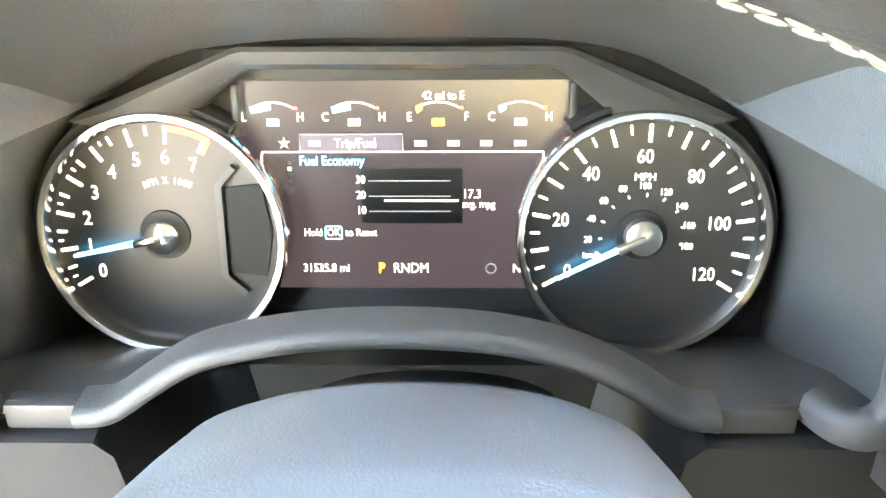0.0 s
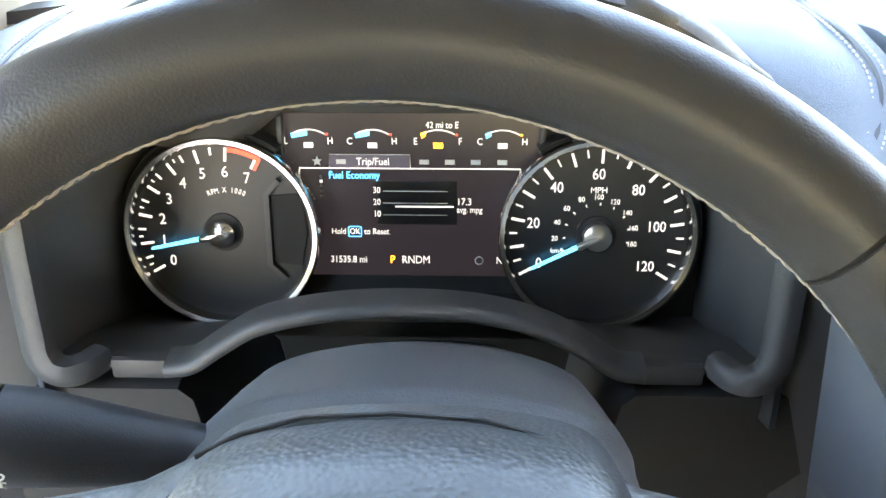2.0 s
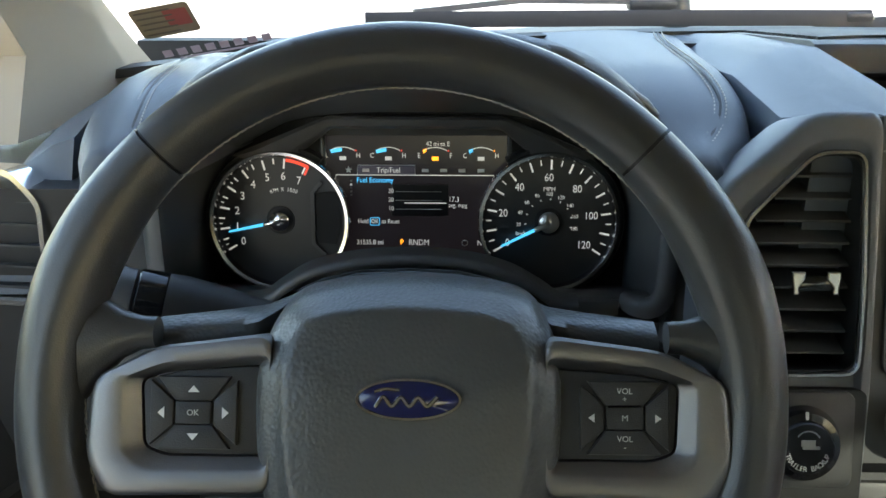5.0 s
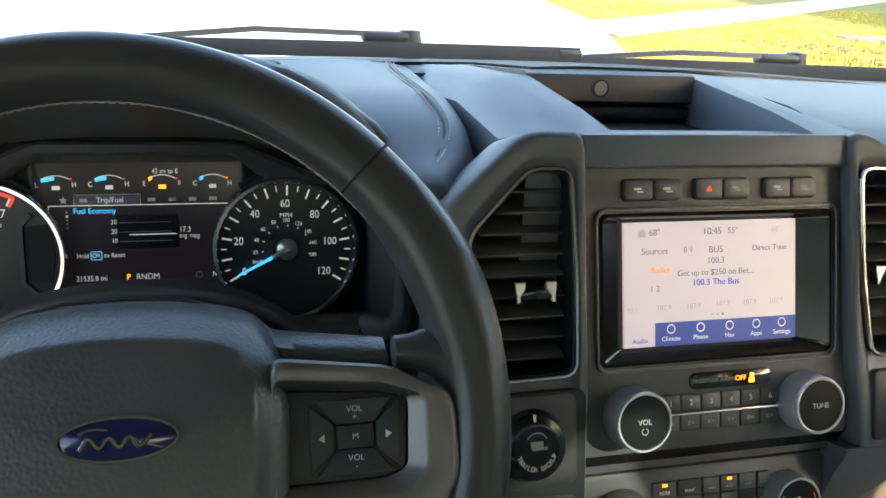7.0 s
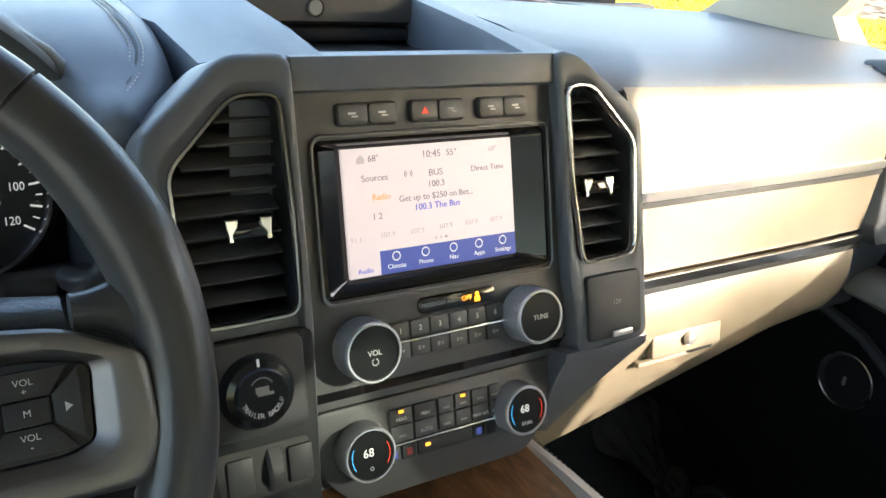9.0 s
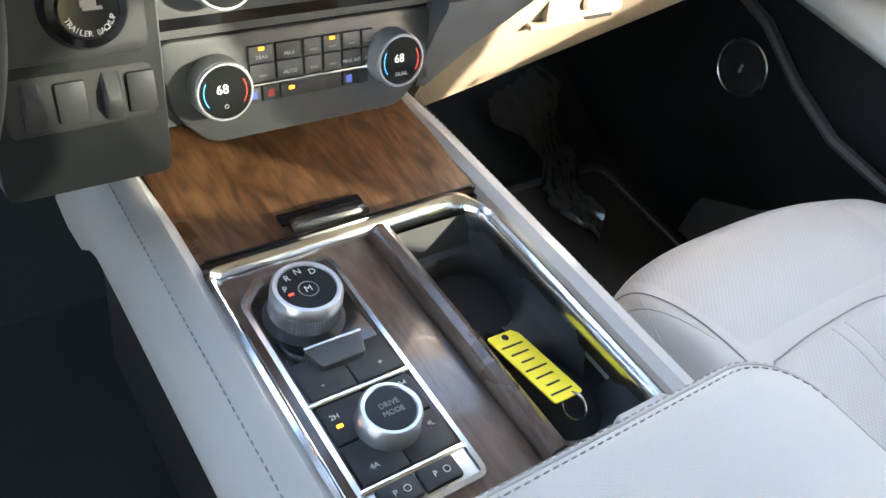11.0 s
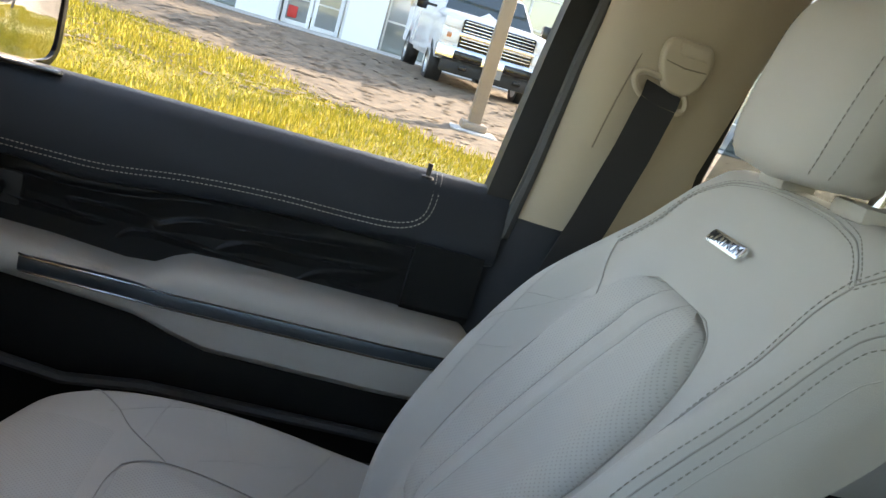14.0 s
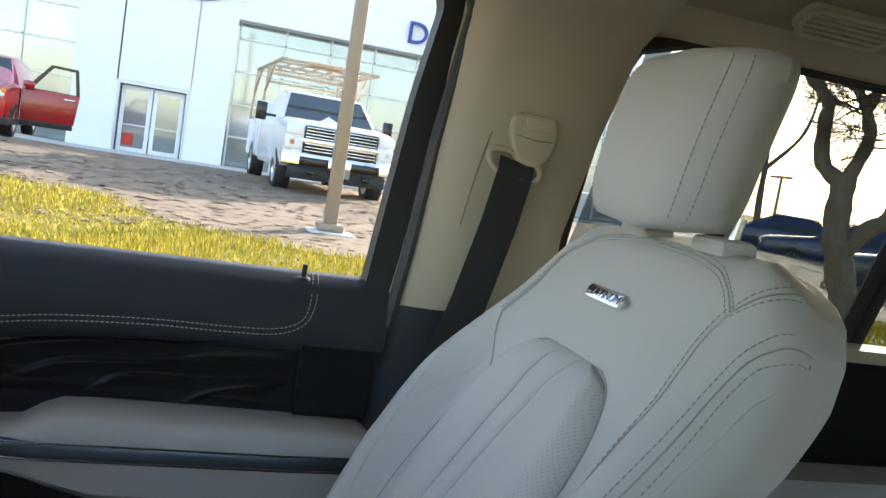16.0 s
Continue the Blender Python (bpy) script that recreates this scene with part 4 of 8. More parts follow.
top_z = lambda x: 0.0055 * along(x, [(0.55, -1.0), (0.66, 1.0), (1.17, 5.0), (1.235, 6.0)])
xs = [0.556, 0.60, 0.66, 0.75, 0.9, 1.05, 1.17, 1.235]
xf = [0.620] + [x for x in xs if 0.63 < x < 1.0] + [1.022]
turn = lambda x: 0.03 * max(0.0, (x - 0.95) / 0.28) ** 2
dash_piece("upper_dash", [[(x, y, z) for y, z in ((edge_y(x), 0.866 - 0.5 * top_z(x)), (0.1, 0.870 - 0.9 * top_z(x)), (-0.02, 0.869 - top_z(x)), (-0.09 + turn(x), 0.865 - top_z(x)), (-0.135 + turn(x), 0.857 - 0.9 * top_z(x)), (-0.165 + turn(x), 0.846 - 0.7 * top_z(x)), (-0.184 + turn(x), 0.834 - 0.5 * top_z(x)), (-0.187 + turn(x), 0.829 - 0.4 * top_z(x)), (-0.15, 0.80), (0.1, 0.79), (edge_y(x), 0.80))] for x in xs], dash_blue, "dark slate upper dash", 60)
face = lambda x: 0.06 * max(0.0, (x - 0.95) / 0.28) ** 2
dash_piece("cream_fascia", [[(x, y + face(x), z) for y, z in ((-0.183, 0.8335 - 0.45 * top_z(x)), (-0.191, 0.828 - 0.4 * top_z(x)), (-0.199, 0.814 - 0.2 * top_z(x)), (-0.204, 0.795), (-0.206, 0.77), (-0.205, 0.72), (-0.200, 0.655), (-0.18, 0.648), (-0.10, 0.65), (-0.12, 0.80))] for x in xf], cream_sun_toned, "cream leather fascia", 60)
glove_z = lambda x: 0.438 + 0.205 * (x - 0.60)
dash_piece("glovebox_door", [[(x, y + face(x) * 0.8, z) for y, z in ((-0.196, 0.643), (-0.205, 0.632), (-0.207, 0.605), (-0.200, 0.575), (-0.186, 0.575 - 0.42 * (0.575 - glove_z(x))), (-0.162, glove_z(x) + 0.016), (-0.145, glove_z(x) + 0.002), (-0.125, glove_z(x)), (0.02, glove_z(x) + 0.03), (0.02, 0.643))] for x in (0.585, 0.62, 0.66, 0.75, 0.9, 0.99, 1.008)], cream_sun_toned, "cream glovebox door", 60)
dash_piece("lower_dash", [[(x, y, z) for y, z in ((-0.05, glove_z(x) + 0.012), (0.05, glove_z(x) - 0.01), (0.3, 0.44), (0.3, 0.60), (0.0, 0.60))] for x in (0.60, 0.8, 1.0, 1.2)], matte_black)
for z, yy in ((0.737, -0.2065), (0.647, -0.2035)):
    part("trim_strip", sweep([(x, yy + face(x), z) for x in np.linspace(0.632, 1.018, 12)], [(-0.004, -0.0045), (0.004, -0.0045), (0.004, 0.0045), (-0.004, 0.0045)]), chrome if z < 0.7 else satin, dash, "slim bright trim strip")
    part("trim_groove", sweep([(x, yy + 0.0005 + face(x), z - 0.0085) for x in np.linspace(0.632, 1.018, 12)], [(-0.003, -0.003), (0.003, -0.003), (0.003, 0.003), (-0.003, 0.003)]), matte_black, dash)
latch = part("glovebox_latch", moved(prism(rounded(0.10, 0.030, 0.004), -0.004, 0.003, 0.0015), pose(0.748, -0.2005, 0.573, 80, 0, 0)), cream_sun_toned, dash, "cream latch plate")
part("latch_knob", moved(lathe([(0, 0.008), (0.006, 0.007), (0.007, 0.002)], 16), pose(0.748, -0.2025, 0.573, 80, 0, 0)), satin, latch)
part("latch_slot", box((0.772, -0.196, 0.5565), (0.040, 0.012, 0.010), 0.002), matte_black, latch)
part("latch_pull", box((0.722, -0.194, 0.552), (0.075, 0.016, 0.007), 0.003), cream_sun_toned, latch)

# slate end panel and side vent at the passenger's end
dash_piece("end_panel", [[(x, y, z) for y, z in ((-0.150, 0.835), (-0.165, 0.80), (-0.172, 0.66), (-0.160, 0.62), (-0.120, 0.50), (0.02, 0.50), (0.02, 0.83))] for x in (1.006, 1.08, 1.185)], dash_blue, "dark slate end of the dash")
va = soft_poly([(-0.050, 0.105), (-0.072, -0.088), (-0.062, -0.108), (0.066, -0.108), (0.072, 0.0), (0.060, 0.105)], 0.012)
vb = soft_poly([(-0.032, 0.086), (-0.038, -0.074), (-0.034, -0.080), (0.040, -0.080), (0.043, 0.0), (0.036, 0.086)], 0.008)
ev = part("end_vent", bezel_ring(va, vb, -0.04, 0.010, 0.004), tower_slate, dash, "slate side vent with a chrome rim")
ev.matrix_local = pose(1.095, -0.185, 0.742, 82, 0, 6)
part("vent_rim", sweep([(x, y, 0.010) for x, y in vb], circle(0.0018, 6), True), rim_dark, ev, "thin dark chrome vent rim")
part("vent_back", prism(vb, -0.04, -0.036), matte_black, ev)
for k in range(8):
    part("slat", moved(box((0.003, 0, 0), (0.072, 0.0022, 0.022), 0.0008), pose(0, -0.066 + 0.019 * k, -0.010, 28, 0, 0)), plastic_grey, ev)
# pads beside the instrument hood
PAD_Z = {1: [(0.0, 0.867), (0.6, 0.8635), (0.74, 0.8555), (0.826, 0.846), (0.90, 0.833), (1.0, 0.826)], -1: [(0.0, 0.842), (0.4, 0.852), (0.6, 0.854), (0.74, 0.850), (0.84, 0.842), (1.0, 0.828)]}
PAD_X = {1: [(0.0, 0.300), (0.3, 0.286), (0.6, 0.276), (0.8, 0.268), (0.9, 0.255), (1.0, 0.228)], -1: [(0.0, -0.290), (0.3, -0.278), (0.6, -0.262), (0.8, -0.250), (0.9, -0.240), (1.0, -0.220)]}


for s in (-1, 1):
    rows = []
    for t in np.linspace(0, 1, 22):
        y = 0.262 - 0.425 * t
        z = along(t, PAD_Z[s])
        x0, x1 = (0.115 + 0.085 * t if s > 0 else -0.105 - 0.085 * t), along(t, PAD_X[s])
        w = x1 - x0
        rows.append([(x0, y, z - 0.02), (x0 + 0.12 * w, y, z), (x0 + 0.5 * w, y, z + 0.003), (x0 + 0.80 * w, y, z + 0.0015), (x0 + 0.92 * w, y, z - 0.002), (x1, y, z - 0.010), (x1 + s * 0.005, y, z - 0.026), (x1 + s * 0.005, y, 0.795), (x1 - s * 0.02, y, 0.79), (x0, y, 0.79)])
    last = rows[-1]
    rows.append([(p[0], p[1] - 0.008, p[2] - 0.006 if p[2] > 0.80 else p[2]) for p in last])
    rows.append([(p[0], p[1] - 0.011, p[2] - 0.020 if p[2] > 0.815 else p[2]) for p in last])
    dash_piece("stitched_pad", rows, dash_blue, "slate leather pad with double white stitching", 70)
    for o in (0.0, 0.009):
        if s > 0:
            p = cr_spline([(0.262 + o, 0.255, 0.8688), (0.250 + o, 0.17, 0.8680), (0.243 + o, 0.01, 0.8655), (0.243 + o, -0.05, 0.8580), (0.240 + o, -0.085, 0.8485), (0.229 + o, -0.115, 0.8370), (0.210 + o * 0.7, -0.150 - o * 0.5, 0.8285)], 10)
        else:
            p = cr_spline([(-0.258 - o, 0.24, 0.8445), (-0.242 - o, 0.15, 0.8500), (-0.218 - o, 0.03, 0.8560), (-0.208 - o, -0.04, 0.8535), (-0.200 - o, -0.09, 0.8450), (-0.192 - o, -0.135, 0.8340)], 10)
        part("stitching", dashes(p, 0.0040, 0.0018, 0.0008), thread_white, dash)
        if o == 0.0:
            part("pad_seam", tube([(q[0] + s * 0.0045, q[1], q[2] - 0.0008) for q in p], 0.0016, 6), plastic, dash)
# outer driver-side wing and the rising shoulder to the centre
dash_piece("driver_wing", [[(x, y, z) for y, z in ((edge_y(x), 0.842 + dz), (0.1, 0.850 + dz), (-0.02, 0.842 + dz), (-0.085, 0.825 + dz), (-0.115, 0.76), (-0.12, 0.70), (0.1, 0.70), (edge_y(x), 0.70))] for x, dz in ((-0.385, -0.085), (-0.34, -0.055), (-0.305, -0.026), (-0.28, -0.010), (-0.262, -0.004))], dash_blue, "dark slate end of the dash")
dash_piece("driver_face", [[(x, y, z) for y, z in ((-0.125, 0.79), (-0.12, 0.72), (-0.10, 0.66), (-0.08, 0.50), (0.0, 0.42), (0.1, 0.42), (0.1, 0.79))] for x in (-0.385, -0.3, -0.235)], plastic)
dash_piece("centre_shoulder", [[(x, y, z) for y, z in ((0.265, 0.866), (0.2, 0.870 + dz), (0.0, 0.880 + dz), (-0.12, 0.868 + dz), (-0.186, 0.860), (-0.186, 0.72), (0.265, 0.72))] for x, dz in ((0.278, -0.022), (0.300, -0.004), (0.325, 0.002), (0.345, 0.002))], dash_blue, "slate shoulder beside the centre tray")
dash_piece("centre_shoulder", [[(x, y, z) for y, z in ((0.265, 0.866), (0.2, 0.870 + dz), (0.0, 0.880 + dz), (-0.12, 0.868 + dz), (-0.186, 0.860), (-0.186, 0.72), (0.265, 0.72))] for x, dz in ((0.515, 0.002), (0.535, 0.002), (0.556, -0.003))], dash_blue, "slate shoulder beside the centre tray")
dash_piece("tray_front", [[(x, y, z) for y, z in ((-0.128, 0.846), (-0.130, 0.852), (-0.15, 0.858), (-0.186, 0.858), (-0.186, 0.80), (-0.128, 0.80))] for x in (0.34, 0.52)], dash_blue)
dash_piece("tray_floor", [[(x, y, z) for y, z in ((0.02, 0.838), (-0.135, 0.838), (-0.135, 0.80), (0.02, 0.80))] for x in (0.34, 0.52)], matte_black, "ribbed rubber tray floor")
dash_piece("speaker_box", [[(x, y, z) for y, z in ((0.262, 0.8675), (0.15, 0.876), (0.012, 0.886), (0.003, 0.884), (0.0, 0.879), (0.0, 0.860), (0.004, 0.858), (0.30, 0.80))] for x in (0.344, 0.35, 0.43, 0.51, 0.516)], plastic_grey, "grey speaker box with a round sensor")
part("box_ledge", box((0.43, 0.012, 0.848), (0.172, 0.02, 0.012), 0.003), plastic, dash)
sens = part("light_sensor", moved(lathe([(0, 0.004), (0.006, 0.0035), (0.0072, 0.001), (0.0072, -0.002)], 24), pose(0.416, -0.0005, 0.872, 90, 0, 0)), print_grey, dash, "round pearl light sensor")
part("sensor_ring", moved(lathe([(0.0068, 0.003), (0.0085, 0.003), (0.0085, 0)], 24), pose(0.416, -0.0005, 0.872, 90, 0, 0)), matte_black, sens)
for k in range(17):
    part("grille_rib", sweep([(x, 0.025 + k * 0.012 + 0.02 * math.sin((x - 0.35) * 20), 0.8872 - (0.013 + k * 0.012) * 0.073) for x in np.linspace(0.355, 0.505, 8)], [(-0.002, -0.001), (0.002, -0.001), (0.002, 0.0015), (-0.002, 0.0015)]), plastic, dash)
dash_piece("back_shelf", [[(x, y, z) for y, z in ((edge_y(x) + 0.01, 0.862 - 0.028 * max(0.0, (0.06 - x) / 0.36)), (0.19, 0.863 - 0.026 * max(0.0, (0.06 - x) / 0.36)), (0.19, 0.78), (edge_y(x) + 0.01, 0.78))] for x in np.linspace(-0.30, 0.30, 13)], plastic, "black shelf under the windscreen")

# ---- centre stack ----
stack = thing("centre_stack", "charcoal centre stack with touch screen, knobs and air vents", "control panel", pose(XC, -0.2224, 0.70, 75, 0, 0))
part("body", prism([(-0.112, 0.160), (0.112, 0.160), (0.118, -0.03), (0.118, -0.085), (-0.118, -0.085), (-0.118, -0.03)], -0.09, -0.012), plastic_grey, stack)
part("fascia", frame_ring(rounded(0.228, 0.214, 0.004, cx=0, cy=0.0385), rounded(0.199, 0.1125, 0.006, cx=0.002, cy=0.0525), -0.013, 0.0), plastic_grey, stack, "charcoal fascia")
part("chin", loft([[(x, y, w) for y, w in ((-0.066, 0.0), (-0.070, -0.003), (-0.090, -0.022), (-0.112, -0.028), (-0.112, -0.08), (-0.066, -0.08))] for x in (-0.116, 0.116)]), gloss_black, stack, "glossy black band under the radio")
part("lower_body", prism([(-0.116, -0.09), (0.116, -0.09), (0.112, -0.150), (-0.112, -0.150)], -0.12, -0.024), plastic_grey, stack)
part("brow", prism([(-0.112, 0.1415), (0.110, 0.1415), (0.110, 0.166), (-0.112, 0.166)], -0.04, 0.008, 0.004), dash_blue, stack)
OUT_R = [(0.108, 0.166), (0.128, 0.166), (0.197, 0.116), (0.198, -0.014), (0.200, -0.080), (0.122, -0.086), (0.112, -0.02)]
IN_R = [(0.117, 0.139), (0.143, 0.139), (0.187, 0.092), (0.184, -0.004), (0.155, -0.006), (0.127, -0.006), (0.119, 0.06)]
OUT_L = [(-0.112, 0.167), (-0.157, 0.167), (-0.216, 0.116), (-0.222, -0.014), (-0.222, -0.165), (-0.118, -0.165), (-0.112, -0.02)]
IN_L = [(-0.124, 0.141), (-0.155, 0.141), (-0.199, 0.096), (-0.196, -0.004), (-0.166, -0.005), (-0.122, -0.004), (-0.121, 0.06)]
for outl, inn, s in ((OUT_R, IN_R, 1), (OUT_L, IN_L, -1)):
    a, b = soft_poly(outl, 0.012), soft_poly(inn, 0.010)
    tw = part("vent_tower", bezel_ring(a, b, -0.05, 0.013, 0.004), tower_slate, stack, "slate vent tower")
    part("vent_rim", sweep([(x, y, 0.0135) for x, y in b], circle(0.0018, 6), True), rim_dark, tw, "thin dark chrome vent rim")
    part("vent_back", prism(b, -0.05, -0.045), matte_black, tw)
    mx, my = sum(q[0] for q in b) / len(b), sum(q[1] for q in b) / len(b)
    part("vent_duct", frame_ring(*[[(mx + k * (x - mx), my + k * (y - my)) for x, y in b] for k in (0.996, 0.97)], -0.046, 0.009), matte_black, tw, "matt black duct behind the slats")
    for k in range(9):
        y = 0.012 + 0.0148 * k
        wide = 1.0 if y < 0.09 else 1 - (y - 0.09) / 0.09
        x0, x1 = (0.121, 0.121 + 0.062 * max(0.35, wide)) if s > 0 else (-0.125, -0.125 - 0.070 * max(0.35, wide))
        part("slat", moved(box(((x0 + x1) / 2, 0, 0), (abs(x1 - x0), 0.0022, 0.022), 0.0008), pose(0, y, -0.010, 28, 0, 0)), plastic_grey, tw)
    cx = 0.150 if s > 0 else -0.150
    tab = part("vent_tab", box((cx, 0.055, 0.004), (0.026, 0.010, 0.010), 0.002), gloss_black, tw)
    for dx in (-0.0115, 0.0115):
        part("tab_clip", prism([(cx + dx - 0.0045, 0.063), (cx + dx + 0.0045, 0.063), (cx + dx + 0.004, 0.058), (cx + dx * 1.12 + 0.0018, 0.053), (cx + dx * 1.12 + 0.0018, 0.048), (cx + dx * 1.12 - 0.0018, 0.048), (cx + dx * 1.12 - 0.0018, 0.053), (cx + dx - 0.0042, 0.058)], 0.004, 0.0105, 0.001), chrome, tab, "chrome tab clip", smooth=20)
# slanted dark foot of the passenger side tower, running in towards the climate panel
part("tower_foot", loft([[(x, y, w) for x, w in ((0.108, w0), (0.108 + 0.5 * wd, w0 + 0.004), (0.108 + wd, w0), (0.108 + wd, w0 - 0.06), (0.108, w0 - 0.06))] for y, wd, w0 in ((-0.0805, 0.092, 0.010), (-0.088, 0.091, 0.008), (-0.100, 0.080, -0.002), (-0.130, 0.045, -0.020), (-0.160, 0.012, -0.034))]), tower_slate, stack, "slate foot of the vent tower")
# power socket door, right
pd = part("socket_door", prism(rounded(0.060, 0.056, 0.005, cx=0.158, cy=-0.046), 0.008, 0.016, 0.002), plastic, stack, "black socket cover")
part("cover_lip", box((0.164, -0.070, 0.017), (0.022, 0.005, 0.004), 0.001), satin, pd)
part("lettering", lettering("12V", 0.006, 0.160, -0.043, 0.0162), print_grey, pd)
# driver side tower base round the trailer knob and switches, its shade painted black
part("shaded_tower_base", prism(soft_poly([(-0.1145, -0.014), (-0.2205, -0.014), (-0.2210, -0.1640), (-0.1190, -0.1640)], 0.008), 0.004, 0.0140, 0.001), door_black, stack, "base of the vent tower, shade painted in black")
# trailer knob, left
tp = part("trailer_panel", prism(rounded(0.090, 0.066, 0.008, cx=-0.168, cy=-0.048), 0.008, 0.0165, 0.002), plastic, stack, "black trailer control panel")
tk = part("trailer_knob", moved(lathe([(0, 0.012), (0.0165, 0.012), (0.0175, 0.011), (0.018, 0.009), (0.0225, 0.008), (0.024, 0.004), (0.026, 0)], 48), pose(-0.158, -0.050, 0.0162)), gloss_black, tp)
part("marker", box((-0.158, -0.029, 0.0247), (0.0018, 0.005, 0.001)), print_white, tk)
for k, ch in enumerate("TRAILER BACKUP"):
    a = radians(200 + 140 * k / 13)
    part("lettering", lettering(ch, 0.0048, -0.158 + 0.0135 * math.cos(a), -0.050 + 0.0135 * math.sin(a), 0.0284, spin=math.degrees(a) + 90), print_white, tk)
part("icon", join(box((-0.158, -0.046, 0.0285), (0.009, 0.004, 0.0006)), box((-0.156, -0.049, 0.0285), (0.011, 0.002, 0.0006)), tube([(-0.158 + 0.008 * math.cos(a), -0.046 + 0.008 * math.sin(a), 0.0285) for a in np.linspace(0.5, 2.6, 10)], 0.0005, 4)), print_grey, tk)
# brake and lamp switches under it
sw = part("switch_panel", prism(rounded(0.088, 0.036, 0.005, cx=-0.168, cy=-0.106), 0.004, 0.0145, 0.001), matte_black, stack)
for xx in (-0.196, -0.150):
    part("switch_lever", loft([[(xx + dx, -0.106 + dy, w) for dx, w in ((-0.006, 0.012), (-0.006, 0.012 + h), (-0.004, 0.014 + h), (0.004, 0.014 + h), (0.006, 0.012 + h), (0.006, 0.012))] for dy, h in ((0.015, 0.001), (0.004, 0.007), (-0.006, 0.008), (-0.015, 0.002))]), plastic, sw)
for xx in (-0.174, -0.132):
    part("switch", box((xx, -0.106, 0.0150), (0.018, 0.026, 0.004), 0.002), plastic, sw)
part("tower_foot", loft([[(x, y, w) for x in (-0.222, -0.205, -0.130, -0.118)] + [(x, y, w - 0.03) for x in (-0.118, -0.222)] for y, w in ((-0.126, 0.0125), (-0.138, 0.008), (-0.150, -0.006), (-0.156, -0.03))]), door_black, stack)

# touch screen
sb_out, sb_in = rounded(0.200, 0.114, 0.006, cx=0.002, cy=0.0525), rounded(0.150, 0.096, 0.002, cx=-0.001, cy=0.0550)
ts = part("screen_bezel", loft([[(x, y, w) for x, y in ring] for ring, w in ((sb_out, -0.001), (rounded(0.193, 0.107, 0.005, cx=0.002, cy=0.0525), 0.0005), (sb_in, -0.0085), (sb_in, -0.011))], True, False), gloss_black, stack, "gloss black screen bezel")
part("bezel_line", sweep([(x, y, 0.002) for x, y in rounded(0.204, 0.118, 0.008, cx=0.002, cy=0.0525)], circle(0.0014, 6), True), dark_satin, ts)

part("lower_cover", box((0.27, 0.04, 0.50), (0.20, 0.06, 0.24)), matte_black, dash)
lcd_pale = mat("lcd_pale", (0.52, 0.46, 0.475), 0.3, emit=0.062, vary=0.03)
lcd_blue = mat("lcd_blue", (0.04, 0.06, 0.24), 0.3, emit=0.07, vary=0.03)
lcd_ink = mat("lcd_ink", (0.16, 0.14, 0.17), 0.4, emit=0.05, vary=0.02)
lcd_faint = mat("lcd_faint_ink", (0.36, 0.32, 0.34), 0.4, emit=0.05, vary=0.02)
lcd_blue_ink = mat("lcd_blue_ink", (0.03, 0.06, 0.45), 0.4, emit=0.05, vary=0.02)
lcd_orange = mat("lcd_orange", (0.85, 0.22, 0.05), 0.4, emit=0.1, vary=0.02)
sl, sr, sbm, stp = -0.0745, 0.0725, 0.0085, 0.1015
SW, SH = sr - sl, stp - sbm
part("display", box(((sl + sr) / 2, (sbm + stp) / 2, -0.0075), (SW, SH, 0.003)), lcd_pale, ts, "lit pale touch screen with blue menu bar")


def scr(u, v):
    return sl + SW * u, stp - SH * v


def on_screen(body, size, u, v, material, align="CENTER"):
    x, y = scr(u, v)
    part("lettering", lettering(body, size, x, y, -0.0056, align), material, ts)


x0, y0 = scr(0.17, 0.905)
part("menu_bar", box((sl + SW * 0.585, sbm + SH * 0.095, -0.0062), (SW * 0.83, SH * 0.19, 0.0008)), lcd_blue, ts, "blue menu bar")
for body, size, u, v, m in (("68°", 0.0068, 0.17, 0.085, lcd_ink), ("10:45", 0.0075, 0.50, 0.085, lcd_ink), ("55°", 0.0068, 0.62, 0.085, lcd_ink), ("68°", 0.0062, 0.88, 0.085, lcd_faint),
                            ("Sources", 0.0068, 0.17, 0.235, lcd_ink), ("BUS", 0.0072, 0.52, 0.235, lcd_ink), ("Direct Tune", 0.0062, 0.84, 0.235, lcd_ink), ("100.3", 0.0068, 0.52, 0.325, lcd_ink),
                            ("Radio", 0.0066, 0.20, 0.385, lcd_orange), ("Get up to $250 on Bet...", 0.0066, 0.52, 0.42, lcd_ink), ("100.3 The Bus", 0.0070, 0.52, 0.50, lcd_blue_ink), ("1 2", 0.0066, 0.17, 0.535, lcd_ink),
                            ("91.1", 0.0056, 0.045, 0.70, lcd_faint), ("107.9", 0.0056, 0.22, 0.69, lcd_faint), ("107.9", 0.0056, 0.39, 0.69, lcd_faint), ("107.9", 0.0056, 0.56, 0.68, lcd_faint), ("107.9", 0.0056, 0.72, 0.68, lcd_faint), ("107.9", 0.0056, 0.88, 0.68, lcd_faint),
                            ("Audio", 0.0052, 0.085, 0.95, lcd_blue_ink), ("Climate", 0.0050, 0.26, 0.945, glow_white), ("Phone", 0.0050, 0.43, 0.945, glow_white), ("Nav", 0.0050, 0.60, 0.945, glow_white), ("Apps", 0.0050, 0.76, 0.945, glow_white), ("Settings", 0.0050, 0.915, 0.945, glow_white)):
    on_screen(body, size, u, v, m)
for u in (0.26, 0.43, 0.60, 0.76, 0.915):
    x, y = scr(u, 0.865)
    part("icon", sweep([(x + 0.0032 * math.cos(a), y + 0.0032 * math.sin(a), -0.0056) for a in np.linspace(0, 2 * math.pi, 15)[:-1]], circle(0.0005, 4), True), glow_white, ts)
